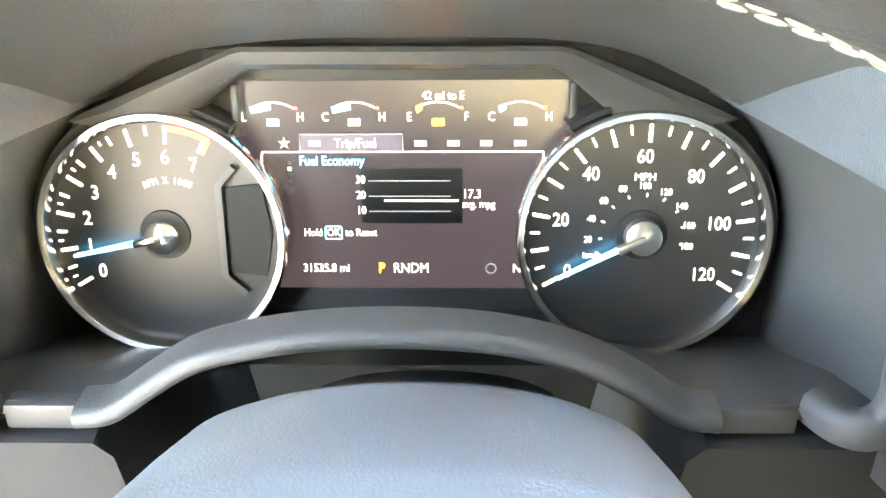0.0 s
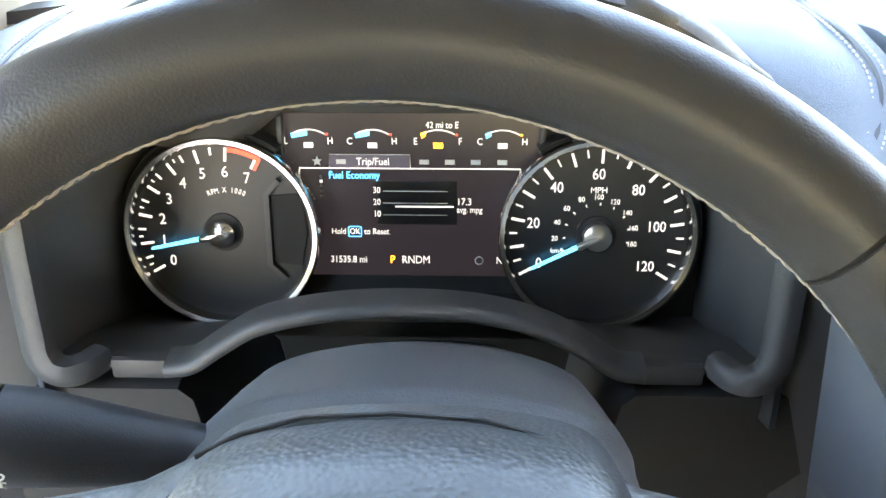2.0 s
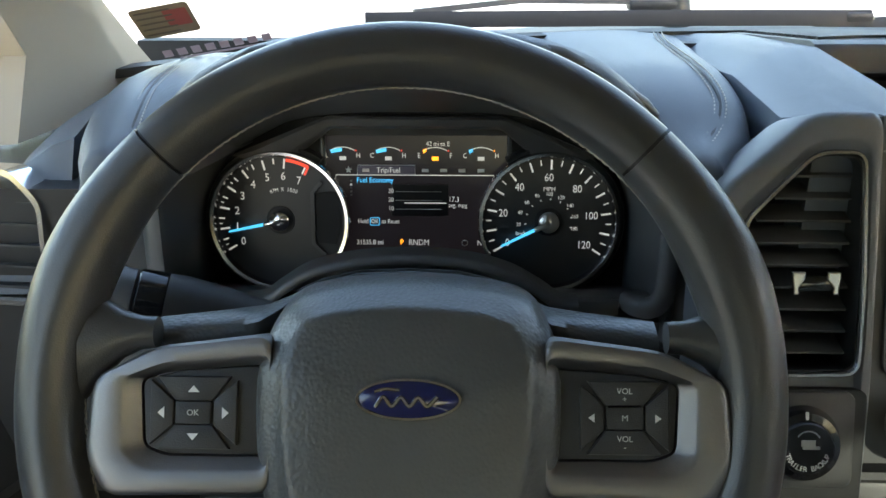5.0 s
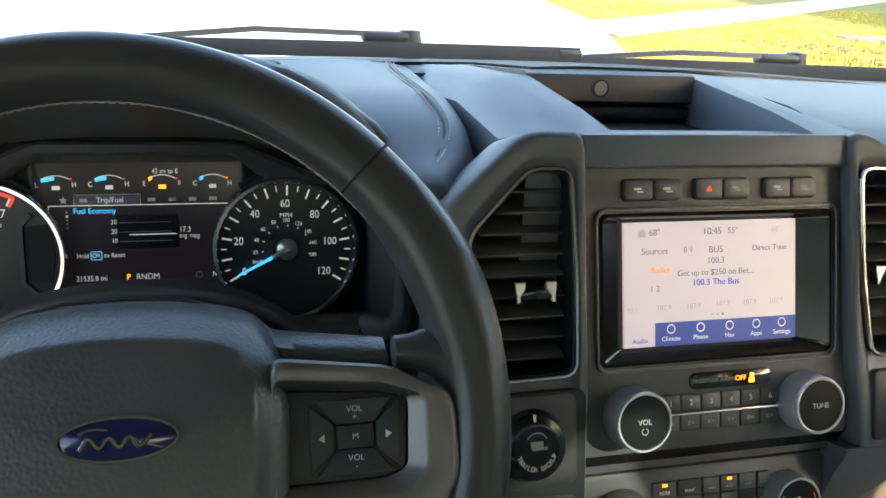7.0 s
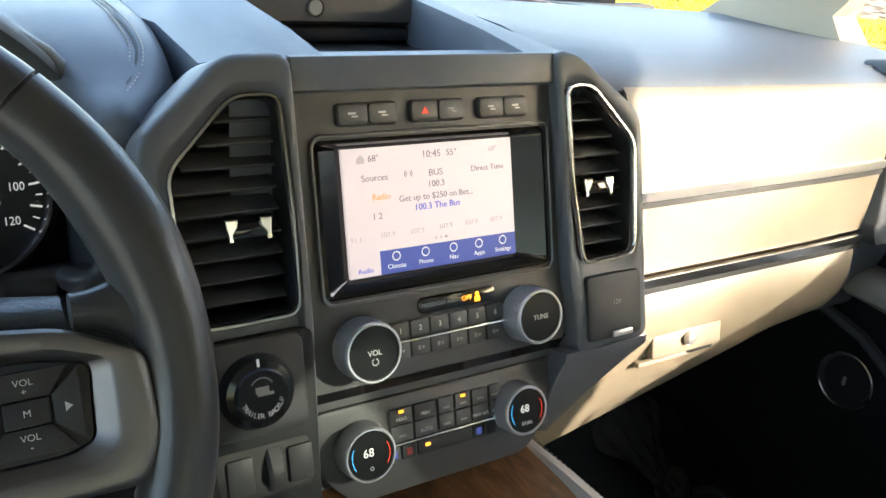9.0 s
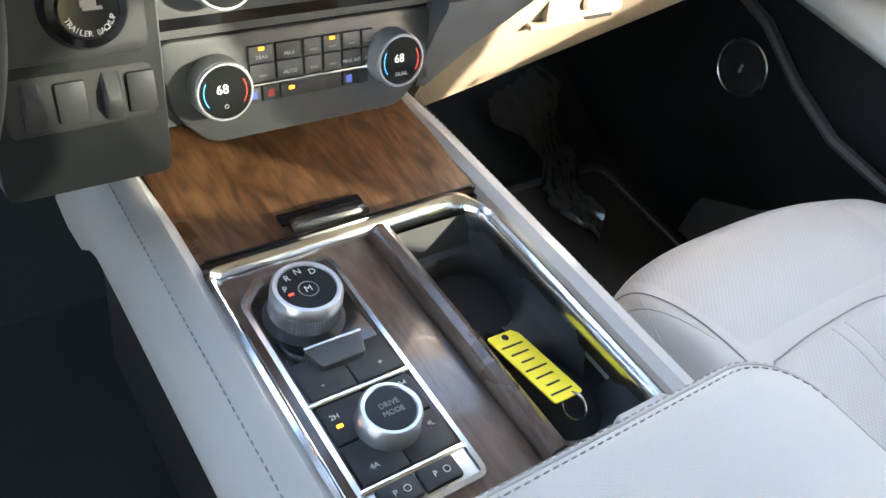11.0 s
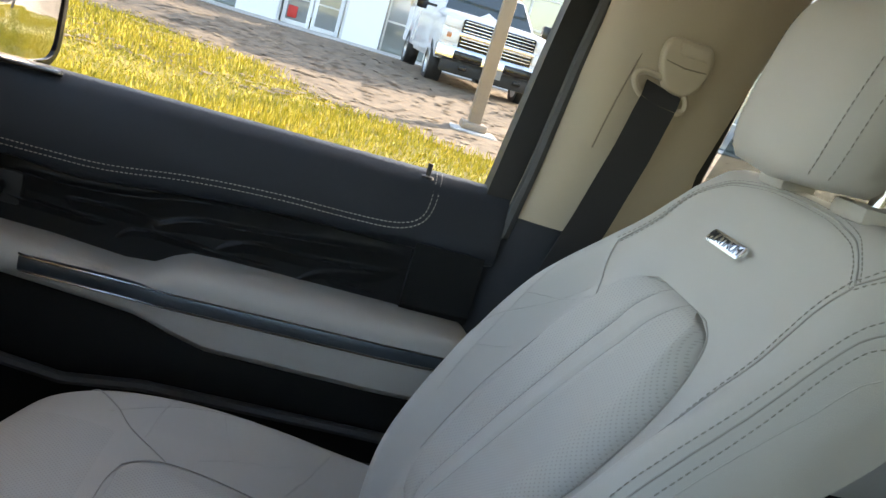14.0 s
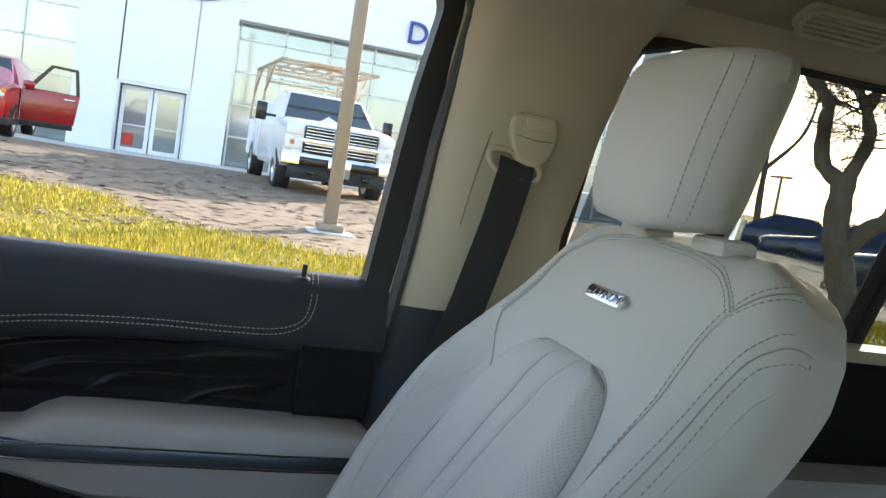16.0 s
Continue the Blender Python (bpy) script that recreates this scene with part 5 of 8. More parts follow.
for k in range(3):
    x, y = scr(0.50 + 0.03 * k, 0.765)
    part("dot", moved(lathe([(0, 0.0004), (0.0010, 0.0004), (0.0010, 0)], 10), pose(x, y, -0.006)), lcd_ink if k == 2 else lcd_faint, ts)
x, y = scr(0.10, 0.085)
part("icon", prism([(x - 0.003, y - 0.003), (x + 0.003, y - 0.003), (x + 0.003, y + 0.0005), (x, y + 0.0035), (x - 0.003, y + 0.0005)], -0.006, -0.0056), lcd_faint, ts)
x, y = scr(0.36, 0.225)
part("icon", join(*[tube([(x + q * 0.0025 * r * math.cos(a), y + 0.0025 * r * math.sin(a), -0.0056) for a in np.linspace(-0.8, 0.8, 6)], 0.0003, 4) for r in (0.7, 1.3) for q in (-1, 1)]), lcd_ink, ts)

# buttons over the screen
for k, (a, b) in enumerate(((-0.080, -0.031), (-0.022, 0.026), (0.037, 0.085))):
    grp = part("rocker_button", prism(rounded(b - a, 0.0165, 0.004, cx=(a + b) / 2, cy=0.1255), -0.002, 0.0015, 0.0008), plastic, stack, "black rocker button")
    for h in (0, 1):
        cxx = a + (b - a) * (0.26 + 0.48 * h)
        part("button", prism(rounded((b - a) / 2 - 0.0015, 0.0145, 0.0035, cx=cxx, cy=0.1255), 0.0015, 0.004, 0.001), plastic_grey, grp)
        part("icon", prism([(cxx - 0.003, 0.1235), (cxx + 0.003, 0.1235), (cxx, 0.1285)], 0.004, 0.0043) if (k, h) == (1, 0) else join(box((cxx - 0.001, 0.1262, 0.0042), (0.006, 0.0016, 0.0004)), box((cxx + 0.001, 0.1240, 0.0042), (0.005, 0.0012, 0.0004))), glow_red if (k, h) == (1, 0) else print_white, grp)
# airbag pill
pill = part("airbag_lamp", prism(rounded(0.070, 0.0125, 0.005, cx=0.010, cy=-0.0185), 0, 0.002, 0.0008), gloss_black, stack, "gloss black airbag lamp window")
part("lettering", lettering("PASSENGER AIRBAG", 0.0042, -0.004, -0.0185, 0.0022), print_grey, pill)
part("lettering", lettering("OFF", 0.0055, 0.018, -0.0185, 0.0022), glow_amber, pill)
part("icon", join(moved(lathe([(0, 0.0005), (0.0018, 0.0005), (0.0018, 0)], 10), pose(0.0275, -0.0165, 0.002)), box((0.0275, -0.0205, 0.0023), (0.005, 0.004, 0.0005))), glow_amber, pill)


def knob(name, x, y, r, h, label, word, glow=None, z0=0.0):
    k = part(name, moved(lathe([(0, h), (r * 0.85, h), (r * 0.865, h - 0.0006)], 48), pose(x, y, z0)), knob_black, stack, label)
    part("knob_ring", moved(lathe([(r * 0.86, h - 0.001), (r * 0.88, h + 0.0007), (r * 0.94, h + 0.0007), (r * 0.97, h - 0.001)], 60), pose(x, y, z0)), bright_satin, k, "bright chrome ring")
    bm = bmesh.new()
    n = 90
    rows = []
    for zz, rr in ((0.0, r), (h - 0.001, r * 0.97)):
        rows.append([(x + (rr + (0.0004 if q % 2 else -0.0004)) * math.cos(2 * math.pi * q / (2 * n)), y + (rr + (0.0004 if q % 2 else -0.0004)) * math.sin(2 * math.pi * q / (2 * n)), z0 + zz) for q in range(2 * n)])
    bm.free()
    part("knurled_skirt", loft(rows), knurl_silver, k, "knurled silver skirt", smooth=0)
    part("lettering", lettering(word, r * 0.25 if not glow else r * 0.42, x - (0.002 if glow else 0.0), y + (0.002 if glow else 0.0), z0 + h + 0.0003), glow_white if glow else print_white, k)
    if glow:
        part("cold_arc", sweep([(x + r * 0.72 * math.cos(radians(a)), y + r * 0.72 * math.sin(radians(a)), z0 + h + 0.0003) for a in np.linspace(150, 215, 9)], circle(0.00028, 4)), glow_blue, k, "blue cold mark")
        part("warm_arc", sweep([(x + r * 0.72 * math.cos(radians(a)), y + r * 0.72 * math.sin(radians(a)), z0 + h + 0.0003) for a in np.linspace(30, -35, 9)], circle(0.00028, 4)), glow_red, k, "red warm mark")
        part("lettering", lettering("DUAL" if x > 0 else "O", r * 0.20, x, y - r * 0.48, z0 + h + 0.0003), print_white, k)
    return k


vk = knob("volume_knob", -0.0735, -0.040, 0.0225, 0.022, "black volume knob with chrome ring", "VOL")
part("icon", sweep([(-0.0735 + 0.0024 * math.cos(a), -0.0465 + 0.0024 * math.sin(a), 0.0222) for a in np.linspace(2.0, 7.4, 12)], circle(0.0004, 4)), print_white, vk)
knob("tune_knob", 0.0735, -0.040, 0.0225, 0.022, "black tuning knob with chrome ring", "TUNE")
for k in range(6):
    xx = -0.0425 + 0.0170 * k
    for row in (0, 1):
        bt = part("preset_button", prism(rounded(0.0162, 0.0125, 0.0015, cx=xx, cy=-0.0335 - 0.0155 * row), -0.001, 0.004 - 0.001 * row, 0.0008), plastic_grey, stack)
        if row == 0:
            part("lettering", lettering(str(k + 1), 0.0058, xx, -0.0335, 0.0043), print_white, bt)
        else:
            part("icon", join(box((xx - 0.0015, -0.049, 0.0032), (0.0022, 0.003, 0.0004)), box((xx + 0.0018, -0.049, 0.0032), (0.0022, 0.002, 0.0004))), print_grey, bt)
part("chrome_divider", box((0.0, -0.0413, 0.003), (0.104, 0.0018, 0.005), 0.0006), chrome, stack, "slim chrome divider")

# climate panel
cl = part("climate_panel", prism(soft_poly([(-0.112, -0.088), (0.112, -0.088), (0.105, -0.140), (0.080, -0.166), (-0.080, -0.166), (-0.105, -0.140)], 0.012), -0.026, -0.016, 0.003), plastic_grey, stack, "charcoal climate panel")
cl.location.z = 0.0
knob("temperature_knob", -0.073, -0.122, 0.0215, 0.018, "driver temperature knob showing 68", "68", True, -0.016)
knob("temperature_knob", 0.070, -0.122, 0.0215, 0.018, "passenger temperature knob showing 68", "68", True, -0.016)
for (a, b), words in (((-0.048, -0.028), ("REAR", "")), ((-0.027, -0.006), ("MAX", "AUTO")), ((-0.005, 0.010), ("", "")), ((0.011, 0.026), ("", "")), ((0.027, 0.043), ("", "MAX A/C")), ((0.044, 0.055), ("", "A/C"))):
    for row in (0, 1):
        cxx, cyy = (a + b) / 2, -0.105 - 0.0135 * row
        bt = part("climate_button", prism(rounded(b - a - 0.0006, 0.0128, 0.001, cx=cxx, cy=cyy), -0.018, -0.0135, 0.0007), plastic_grey if (a, row) != (-0.027, 0) else plastic, cl)
        if words[row]:
            part("lettering", lettering(words[row], 0.0040, cxx, cyy - 0.002, -0.0132), print_white, bt)
        else:
            part("icon", box((cxx, cyy - 0.002, -0.0133), (0.006, 0.0016, 0.0004)), print_grey, bt)
        if (a, row) in ((-0.048, 0), (0.011, 0)):
            part("indicator", box((cxx, cyy + 0.004, -0.0132), (0.0042, 0.0022, 0.0008)), glow_amber, bt, "amber indicator lamp")
part("chrome_divider", box((0.0, -0.1268, -0.015), (0.106, 0.0018, 0.005), 0.0006), chrome, cl)
for k, (a, b, m) in enumerate(((-0.052, -0.040, glow_blue), (-0.039, -0.026, glow_red), (-0.025, 0.026, None), (0.027, 0.038, glow_blue), (0.039, 0.050, None))):
    cxx = (a + b) / 2
    bt = part("climate_button", prism(rounded(b - a - 0.0006, 0.0115, 0.001, cx=cxx, cy=-0.1345), -0.018, -0.014, 0.0007), plastic, cl)
    if m:
        part("icon", box((cxx, -0.1345, -0.0138), (0.0048, 0.0055, 0.0004)), lcd_blue if m is glow_blue else mat("dull_red", (0.25, 0.02, 0.02), 0.5), bt)
    elif k == 2:
        part("indicator", box((-0.016, -0.1330, -0.0137), (0.0042, 0.0022, 0.0008)), glow_amber, bt, "amber indicator lamp")

# ---- centre console ----
con = thing("centre_console", "centre console with walnut veneer, chrome frame and rotary shifter", "centre console")
part("base", join(box((XC, -0.55, 0.28), (0.25, 0.95, 0.34)), box((XC, -0.2, 0.46), (0.25, 0.25, 0.05))), matte_black, con)
for s in (-1, 1):
    xo = lambda x: XC + s * x
    part("side_pad", loft([[(xo(a), y, z + dz) for a, z in ((0.120, 0.494), (0.128, 0.499), (0.138, 0.497), (0.151 if s < 0 else 0.146, 0.484), (0.161 if s < 0 else 0.152, 0.462), (0.163 if s < 0 else 0.154, 0.44), (0.157 if s < 0 else 0.150, 0.405), (0.148 if s < 0 else 0.14, 0.372), (0.120, 0.370))] for y, dz in ((-0.10, -0.05), (-0.135, -0.02), (-0.17, -0.004), (-0.25, 0.0), (-0.60, 0.0), (-1.0, 0.0))]), cream, con, "cream leather side pad")
    part("stitching", dashes([(xo(0.1455 if s < 0 else 0.1405), y, 0.4905 if s < 0 else 0.4945) for y in np.linspace(-0.17, -0.95, 30)], 0.0045, 0.002, 0.0007), thread_grey, con)
part("front_veneer", loft([[(x, y, z) for y, z in ((-0.10, 0.510), (-0.20, 0.498), (-0.32, 0.492), (-0.32, 0.46), (-0.10, 0.46))] for x in (0.308, 0.43, 0.552)]), walnut, con, "glossy walnut veneer panel")
fo, fi = soft_poly([(0.3045, -0.327), (0.526, -0.3225), (0.541, -0.352), (0.541, -0.62), (0.3045, -0.62)], 0.012), soft_poly([(0.3145, -0.341), (0.518, -0.337), (0.530, -0.358), (0.530, -0.61), (0.3145, -0.61)], 0.010)
fm = [(a[0] * 0.5 + b[0] * 0.5, a[1] * 0.5 + b[1] * 0.5) for a, b in zip(fo, fi)]
part("chrome_frame", loft([[(x, y, z) for x, y in ring] for ring, z in ((fo, 0.478), (fo, 0.494), ([(a[0] * 0.8 + b[0] * 0.2, a[1] * 0.8 + b[1] * 0.2) for a, b in zip(fo, fi)], 0.4995), (fm, 0.501), ([(a[0] * 0.2 + b[0] * 0.8, a[1] * 0.2 + b[1] * 0.8) for a, b in zip(fo, fi)], 0.4985), (fi, 0.492), (fi, 0.478))], True, False), chrome, con, "polished chrome frame")
bh = part("bin_handle", loft([[(x, -0.3135 + a, 0.4955 + b) for a, b in ((-0.006, 0.0), (-0.005, 0.0075 * k), (0.001, 0.0085 * k), (0.0045, 0.0060 * k), (0.006, 0.0))] for x, k in ((0.383, 0.55), (0.388, 1.0), (0.442, 1.0), (0.447, 0.55))]), rim_dark, con, "chrome pull of the storage bin")
part("handle_recess", box((0.4145, -0.302, 0.4945), (0.070, 0.012, 0.003), 0.001), gloss_black, bh)
part("bin_gap", box((0.43, -0.3205, 0.4935), (0.23, 0.0016, 0.003)), matte_black, con)
part("veneer_top", prism([(0.314, -0.338), (0.436, -0.338), (0.436, -0.615), (0.314, -0.615)], 0.46, 0.4885, 0.001), walnut_grey, con, "brown walnut veneer beside the shifter")
part("tambour_lid", sweep([(0.447, -0.338, 0.490), (0.447, -0.45, 0.490), (0.447, -0.556, 0.490)], [(-0.009, -0.03), (0.009, -0.03), (0.009, 0.002), (0.006, 0.008), (0.0, 0.010), (-0.006, 0.006), (-0.010, -0.002)]), walnut_grey, con, "walnut edge of the sliding cup lid")
rows = []
for i in range(75):
    y = -0.344 - 0.226 * i / 74
    row = []
    for j in range(31):
        x = 0.456 + 0.076 * j / 30
        r = min(math.hypot(x - 0.494, y + 0.402) / 0.0345, math.hypot(x - 0.496, y + 0.505) / 0.0365)
        e = min((x - 0.456) / 0.008, (0.532 - x) / 0.008, (-0.344 - y) / 0.012, (y + 0.570) / 0.012, 1.0)
        well = 1 / (1 + math.exp(max(-40, min(40, (r - 1.0) * 26))))
        slot = max(0.0, 1 - abs(x - 0.484) / 0.010) * (1 if -0.46 < y < -0.44 else 0)
        row.append((x, y, 0.468 + 0.022 * (1 - max(0, e)) - 0.070 * max(well, slot)))
    rows.append(row)
part("cup_tray", slab(rows, (0, 0, 0.004)), plastic, con, "black moulded tray with two cup wells", smooth=50)
part("tray_marker", box((0.482, -0.378, 0.425), (0.012, 0.002, 0.018)), print_grey, con)
# shifter panel
spn = part("shifter_panel", prism(soft_poly([(0.333, -0.362), (0.350, -0.346), (0.398, -0.346), (0.400, -0.350), (0.400, -0.535), (0.333, -0.535)], 0.006), 0.48, 0.4895, 0.001), gloss_black, con, "black shifter panel in a chrome surround")
so = soft_poly([(0.329, -0.360), (0.348, -0.342), (0.402, -0.342), (0.404, -0.350), (0.404, -0.541), (0.329, -0.541)], 0.006)
part("chrome_surround", sweep([(x, y, 0.4895) for x, y in so], [(-0.0022, -0.002), (0.0022, -0.002), (0.0018, 0.0018), (-0.0018, 0.0018)], True), chrome, spn, "thin chrome surround")
for yy in (-0.4535, -0.519):
    part("chrome_bar", box((0.3665, yy, 0.490), (0.074, 0.0045, 0.0035), 0.001), chrome, spn)
part("silver_inlay", box((0.3665, -0.5285, 0.4885), (0.070, 0.020, 0.003), 0.001), satin, spn)
gk = part("shift_knob", moved(lathe([(0, 0.0275), (0.019, 0.0275), (0.0195, 0.027)], 48), pose(0.366, -0.383, 0.4895)), knob_black, spn, "rotary gear selector with chrome rings")
part("knob_ring", moved(lathe([(0.019, 0.0265), (0.0198, 0.0285), (0.0225, 0.0285), (0.0240, 0.0265), (0.0242, 0.019), (0.0235, 0.018)], 60), pose(0.366, -0.383, 0.4895)), bright_satin, gk)
rows = []
for zz, rr in ((0.006, 0.0242), (0.018, 0.0238)):
    rows.append([(0.366 + (rr + 0.0004 * (-1) ** q) * math.cos(math.pi * q / 80), -0.383 + (rr + 0.0004 * (-1) ** q) * math.sin(math.pi * q / 80), 0.4895 + zz) for q in range(160)])
part("knurled_skirt", loft(rows), bright_satin, gk, "knurled silver skirt", smooth=0)
part("collar", moved(lathe([(0.0235, 0.007), (0.026, 0.003), (0.028, 0.0)], 40), pose(0.366, -0.383, 0.4895)), plastic, gk)
for ch, a, rr in (("P", 168, 0.0145), ("R", 128, 0.0145), ("N", 90, 0.0145), ("D", 50, 0.0145), ("M", 0, 0.0)):
    part("lettering", lettering(ch, 0.0068, 0.366 + rr * math.cos(radians(a)), -0.383 + rr * math.sin(radians(a)) - (0.002 if rr == 0 else 0), 0.5173), print_white, gk)
part("position_lamp", box((0.366 - 0.0125, -0.3855, 0.5173), (0.0035, 0.0018, 0.0005)), glow_red, gk, "red position lamp")
part("select_ring", sweep([(0.366 + 0.0065 * math.cos(a), -0.385 + 0.0065 * math.sin(a), 0.5172) for a in np.linspace(0, 2 * math.pi, 25)[:-1]], circle(0.0004, 4), True), print_grey, gk)
ub = part("paddle_button", prism(soft_poly([(0.345, -0.416), (0.388, -0.416), (0.382, -0.434), (0.350, -0.434)], 0.004), 0.4895, 0.497, 0.002), plastic_grey, spn, "raised button with a silver edge")
part("silver_edge", box((0.3665, -0.4163, 0.4965), (0.042, 0.0022, 0.002), 0.0006), chrome, ub)
for sx, ch in ((-1, "-"), (1, "+")):
    bt = part("button", prism(rounded(0.0325, 0.030, 0.001, cx=0.3665 + sx * 0.0168, cy=-0.4365), 0.4895, 0.4925, 0.0008), plastic, spn)
    part("lettering", lettering(ch, 0.007, 0.3665 + sx * 0.021, -0.443, 0.4928), print_white, bt)
for sx in (-1, 1):
    for sy in (-1, 1):
        part("drive_button", prism(rounded(0.0325, 0.029, 0.001, cx=0.3665 + sx * 0.0168, cy=-0.4863 + sy * 0.0152), 0.4895, 0.4915, 0.0008), plastic, spn)
for body, xx, yy in (("2H", 0.341, -0.467), ("4A", 0.346, -0.507), ("4L", 0.392, -0.497), ("A4", 0.392, -0.463)):
    part("lettering", lettering(body, 0.0052, xx, yy, 0.4918), print_white, spn)
part("drive_lamp", box((0.341, -0.474, 0.4918), (0.004, 0.002, 0.0006)), glow_amber, spn, "amber lamp under 2H")
dk = part("drive_knob", moved(lathe([(0, 0.0155), (0.0155, 0.0155), (0.0165, 0.0165), (0.0185, 0.0165), (0.0198, 0.015), (0.020, 0.004), (0.021, 0)], 56), pose(0.3685, -0.4845, 0.4905)), bright_satin, spn, "silver drive mode knob")
part("knob_cap", moved(lathe([(0, 0.0162), (0.0155, 0.0160), (0.0158, 0.0152)], 40), pose(0.3685, -0.4845, 0.4905)), knob_black, dk)
for body, dy in (("DRIVE", 0.003), ("MODE", -0.003)):
    part("lettering", lettering(body, 0.0052, 0.3685, -0.4845 + dy, 0.5070), print_grey, dk)
for sx in (-1, 1):
    bt = part("park_button", prism(rounded(0.026, 0.015, 0.0015, cx=0.3665 + sx * 0.0138 - 0.003, cy=-0.529), 0.489, 0.4935, 0.001), plastic, spn)
    part("lettering", lettering("P", 0.0055, 0.3665 + sx * 0.0138 - 0.006, -0.529, 0.4938), print_white, bt)
    part("icon", sweep([(0.3665 + sx * 0.0138 + 0.002 + 0.0022 * math.cos(a), -0.529 + 0.0022 * math.sin(a), 0.4937) for a in np.linspace(0, 2 * math.pi, 11)[:-1]], circle(0.0003, 4), True), print_white, bt)
spn.location = (-0.006, -0.004, 0.0)
gk.location = (-0.003, -0.001, 0.0)
# armrest lid
lid = lambda d: [(x, y) for x, y in rounded(0.312 - 2 * d, 0.50 - 2 * d, max(0.010, 0.050 - 0.6 * d), 8, 0.440, -0.822)]
arm = part("armrest_lid", loft([[(x, y, z) for x, y in lid(d)] for d, z in ((0.012, 0.485), (0.003, 0.495), (0.0, 0.510), (0.0, 0.530), (0.0025, 0.542), (0.0065, 0.5495), (0.008, 0.5490), (0.0095, 0.5508), (0.016, 0.5545), (0.03, 0.558), (0.06, 0.5605), (0.10, 0.5615), (0.13, 0.562))]), cream, con, "padded cream leather armrest lid", smooth=70)
part("lid_seam", tube([(x, y, 0.5494) for x, y in lid(0.008)], 0.0009, 6, True), seam_dark, arm)
for d, z in ((0.0125, 0.5532), (0.0045, 0.5468)):
    part("stitching", dashes([(x, y, z) for x, y in lid(d)], 0.0045, 0.002, 0.0006), thread_grey, arm)
part("latch_recess", prism(soft_poly([(0.470, -0.5715), (0.522, -0.5715), (0.516, -0.5630), (0.476, -0.5630)], 0.003), 0.500, 0.5235, 0.003), cream, arm, "cream finger latch under the lid")
part("armrest_box", box((XC + 0.01, -0.80, 0.42), (0.285, 0.44, 0.16), 0.01), cream, con)

# ---- key tag in the cup holder ----
yellow = mat("yellow_card", (0.85, 0.72, 0.02), 0.6, vary=0.05)
kt = thing("key_tag", "yellow key tag with handwriting, standing in the cup holder", "key tag", pose(0.490, -0.4835, 0.472, -6, 8, 3))
part("card", prism(soft_poly([(-0.0145, -0.036), (0.0145, -0.036), (0.0145, 0.036), (-0.0145, 0.036)], 0.003), 0, 0.0012), yellow, kt)
for k in range(7):
    part("writing_bar", box((-0.001, 0.022 - 0.0085 * k, 0.0014), (0.021 - 0.004 * (k % 3), 0.0014, 0.0004)), matte_black, kt)
part("hole", moved(lathe([(0, 0.0006), (0.0028, 0.0006), (0.0028, 0)], 14), pose(0, 0.031, 0.0011)), matte_black, kt)
part("key_ring", tube([(0.004 + 0.002 * math.cos(a), -0.040 + 0.010 * math.sin(a), -0.006 + 0.009 * math.cos(a)) for a in np.linspace(0, 2 * math.pi, 21)[:-1]], 0.0011, 8, True), chrome, kt, "steel key ring")

# ---- instrument cluster ----
clus = thing("instrument_cluster", "lit instrument cluster with two round gauges and a trip screen", "instrument cluster", pose(0, 0, 0.705, 82, 0, 0))
part("backing", prism(soft_poly([(-0.215, -0.066), (0.22, -0.066), (0.22, 0.05), (0.14, 0.125), (-0.13, 0.125), (-0.212, 0.05)], 0.02), -0.05, -0.022), matte_black, clus)
part("screen_surround", prism([(-0.10, -0.03), (0.10, -0.03), (0.11, 0.112), (-0.10, 0.112)], -0.023, -0.0185), plastic, clus)
trip_glass = mat("trip_screen", (0.018, 0.015, 0.018), 0.25, emit=0.03, vary=0.1)
trip = part("trip_screen", prism(soft_poly([(-0.078, -0.0105), (0.072, -0.0105), (0.089, 0.02), (0.089, 0.098), (-0.080, 0.098), (-0.080, 0.02)], 0.004), -0.0185, -0.0165), trip_glass, clus, "dark trip computer screen")
lip = [tuple(p) for p in cr_spline([(-0.197, -0.060), (-0.199, 0.0), (-0.200, 0.060), (-0.186, 0.108), (-0.157, 0.140), (-0.112, 0.164), (-0.055, 0.176), (0.007, 0.179), (0.072, 0.176), (0.124, 0.164), (0.160, 0.144), (0.194, 0.110), (0.212, 0.060), (0.212, 0.0), (0.210, -0.060)], 4)]
mouth = [tuple(p) for p in cr_spline([(-0.193, -0.060), (-0.195, 0.0), (-0.190, 0.046), (-0.170, 0.078), (-0.142, 0.096), (-0.108, 0.111), (-0.055, 0.118), (0.007, 0.119), (0.072, 0.118), (0.110, 0.112), (0.145, 0.098), (0.175, 0.080), (0.197, 0.046), (0.201, 0.0), (0.200, -0.060)], 4)]
rings = []
for f, k, w in ((0.0, 1.0, -0.022), (0.0, 1.0, 0.010), (0.35, 1.0, 0.045), (0.72, 1.0, 0.086), (0.90, 1.0, 0.104), (1.0, 1.0, 0.112), (1.0, 1.02, 0.110), (1.0, 1.045, 0.098), (1.0, 1.06, 0.02), (1.0, 1.06, -0.12)):
    rings.append([((m[0] + (q[0] - m[0]) * f) * k, (m[1] + (q[1] - m[1]) * f) * (k if m[1] > 0 else 1), w + (0.026 * ramp01(q[1], 0.10, 0.165) if f > 0.8 and w > 0.05 else 0.0)) for m, q in zip(mouth, lip)])
part("hood_liner", loft(rings[:6], False, False), dash_black, clus, "dark grey inner face of the hood", 60)
hood_bm = loft(rings[5:], False, False)
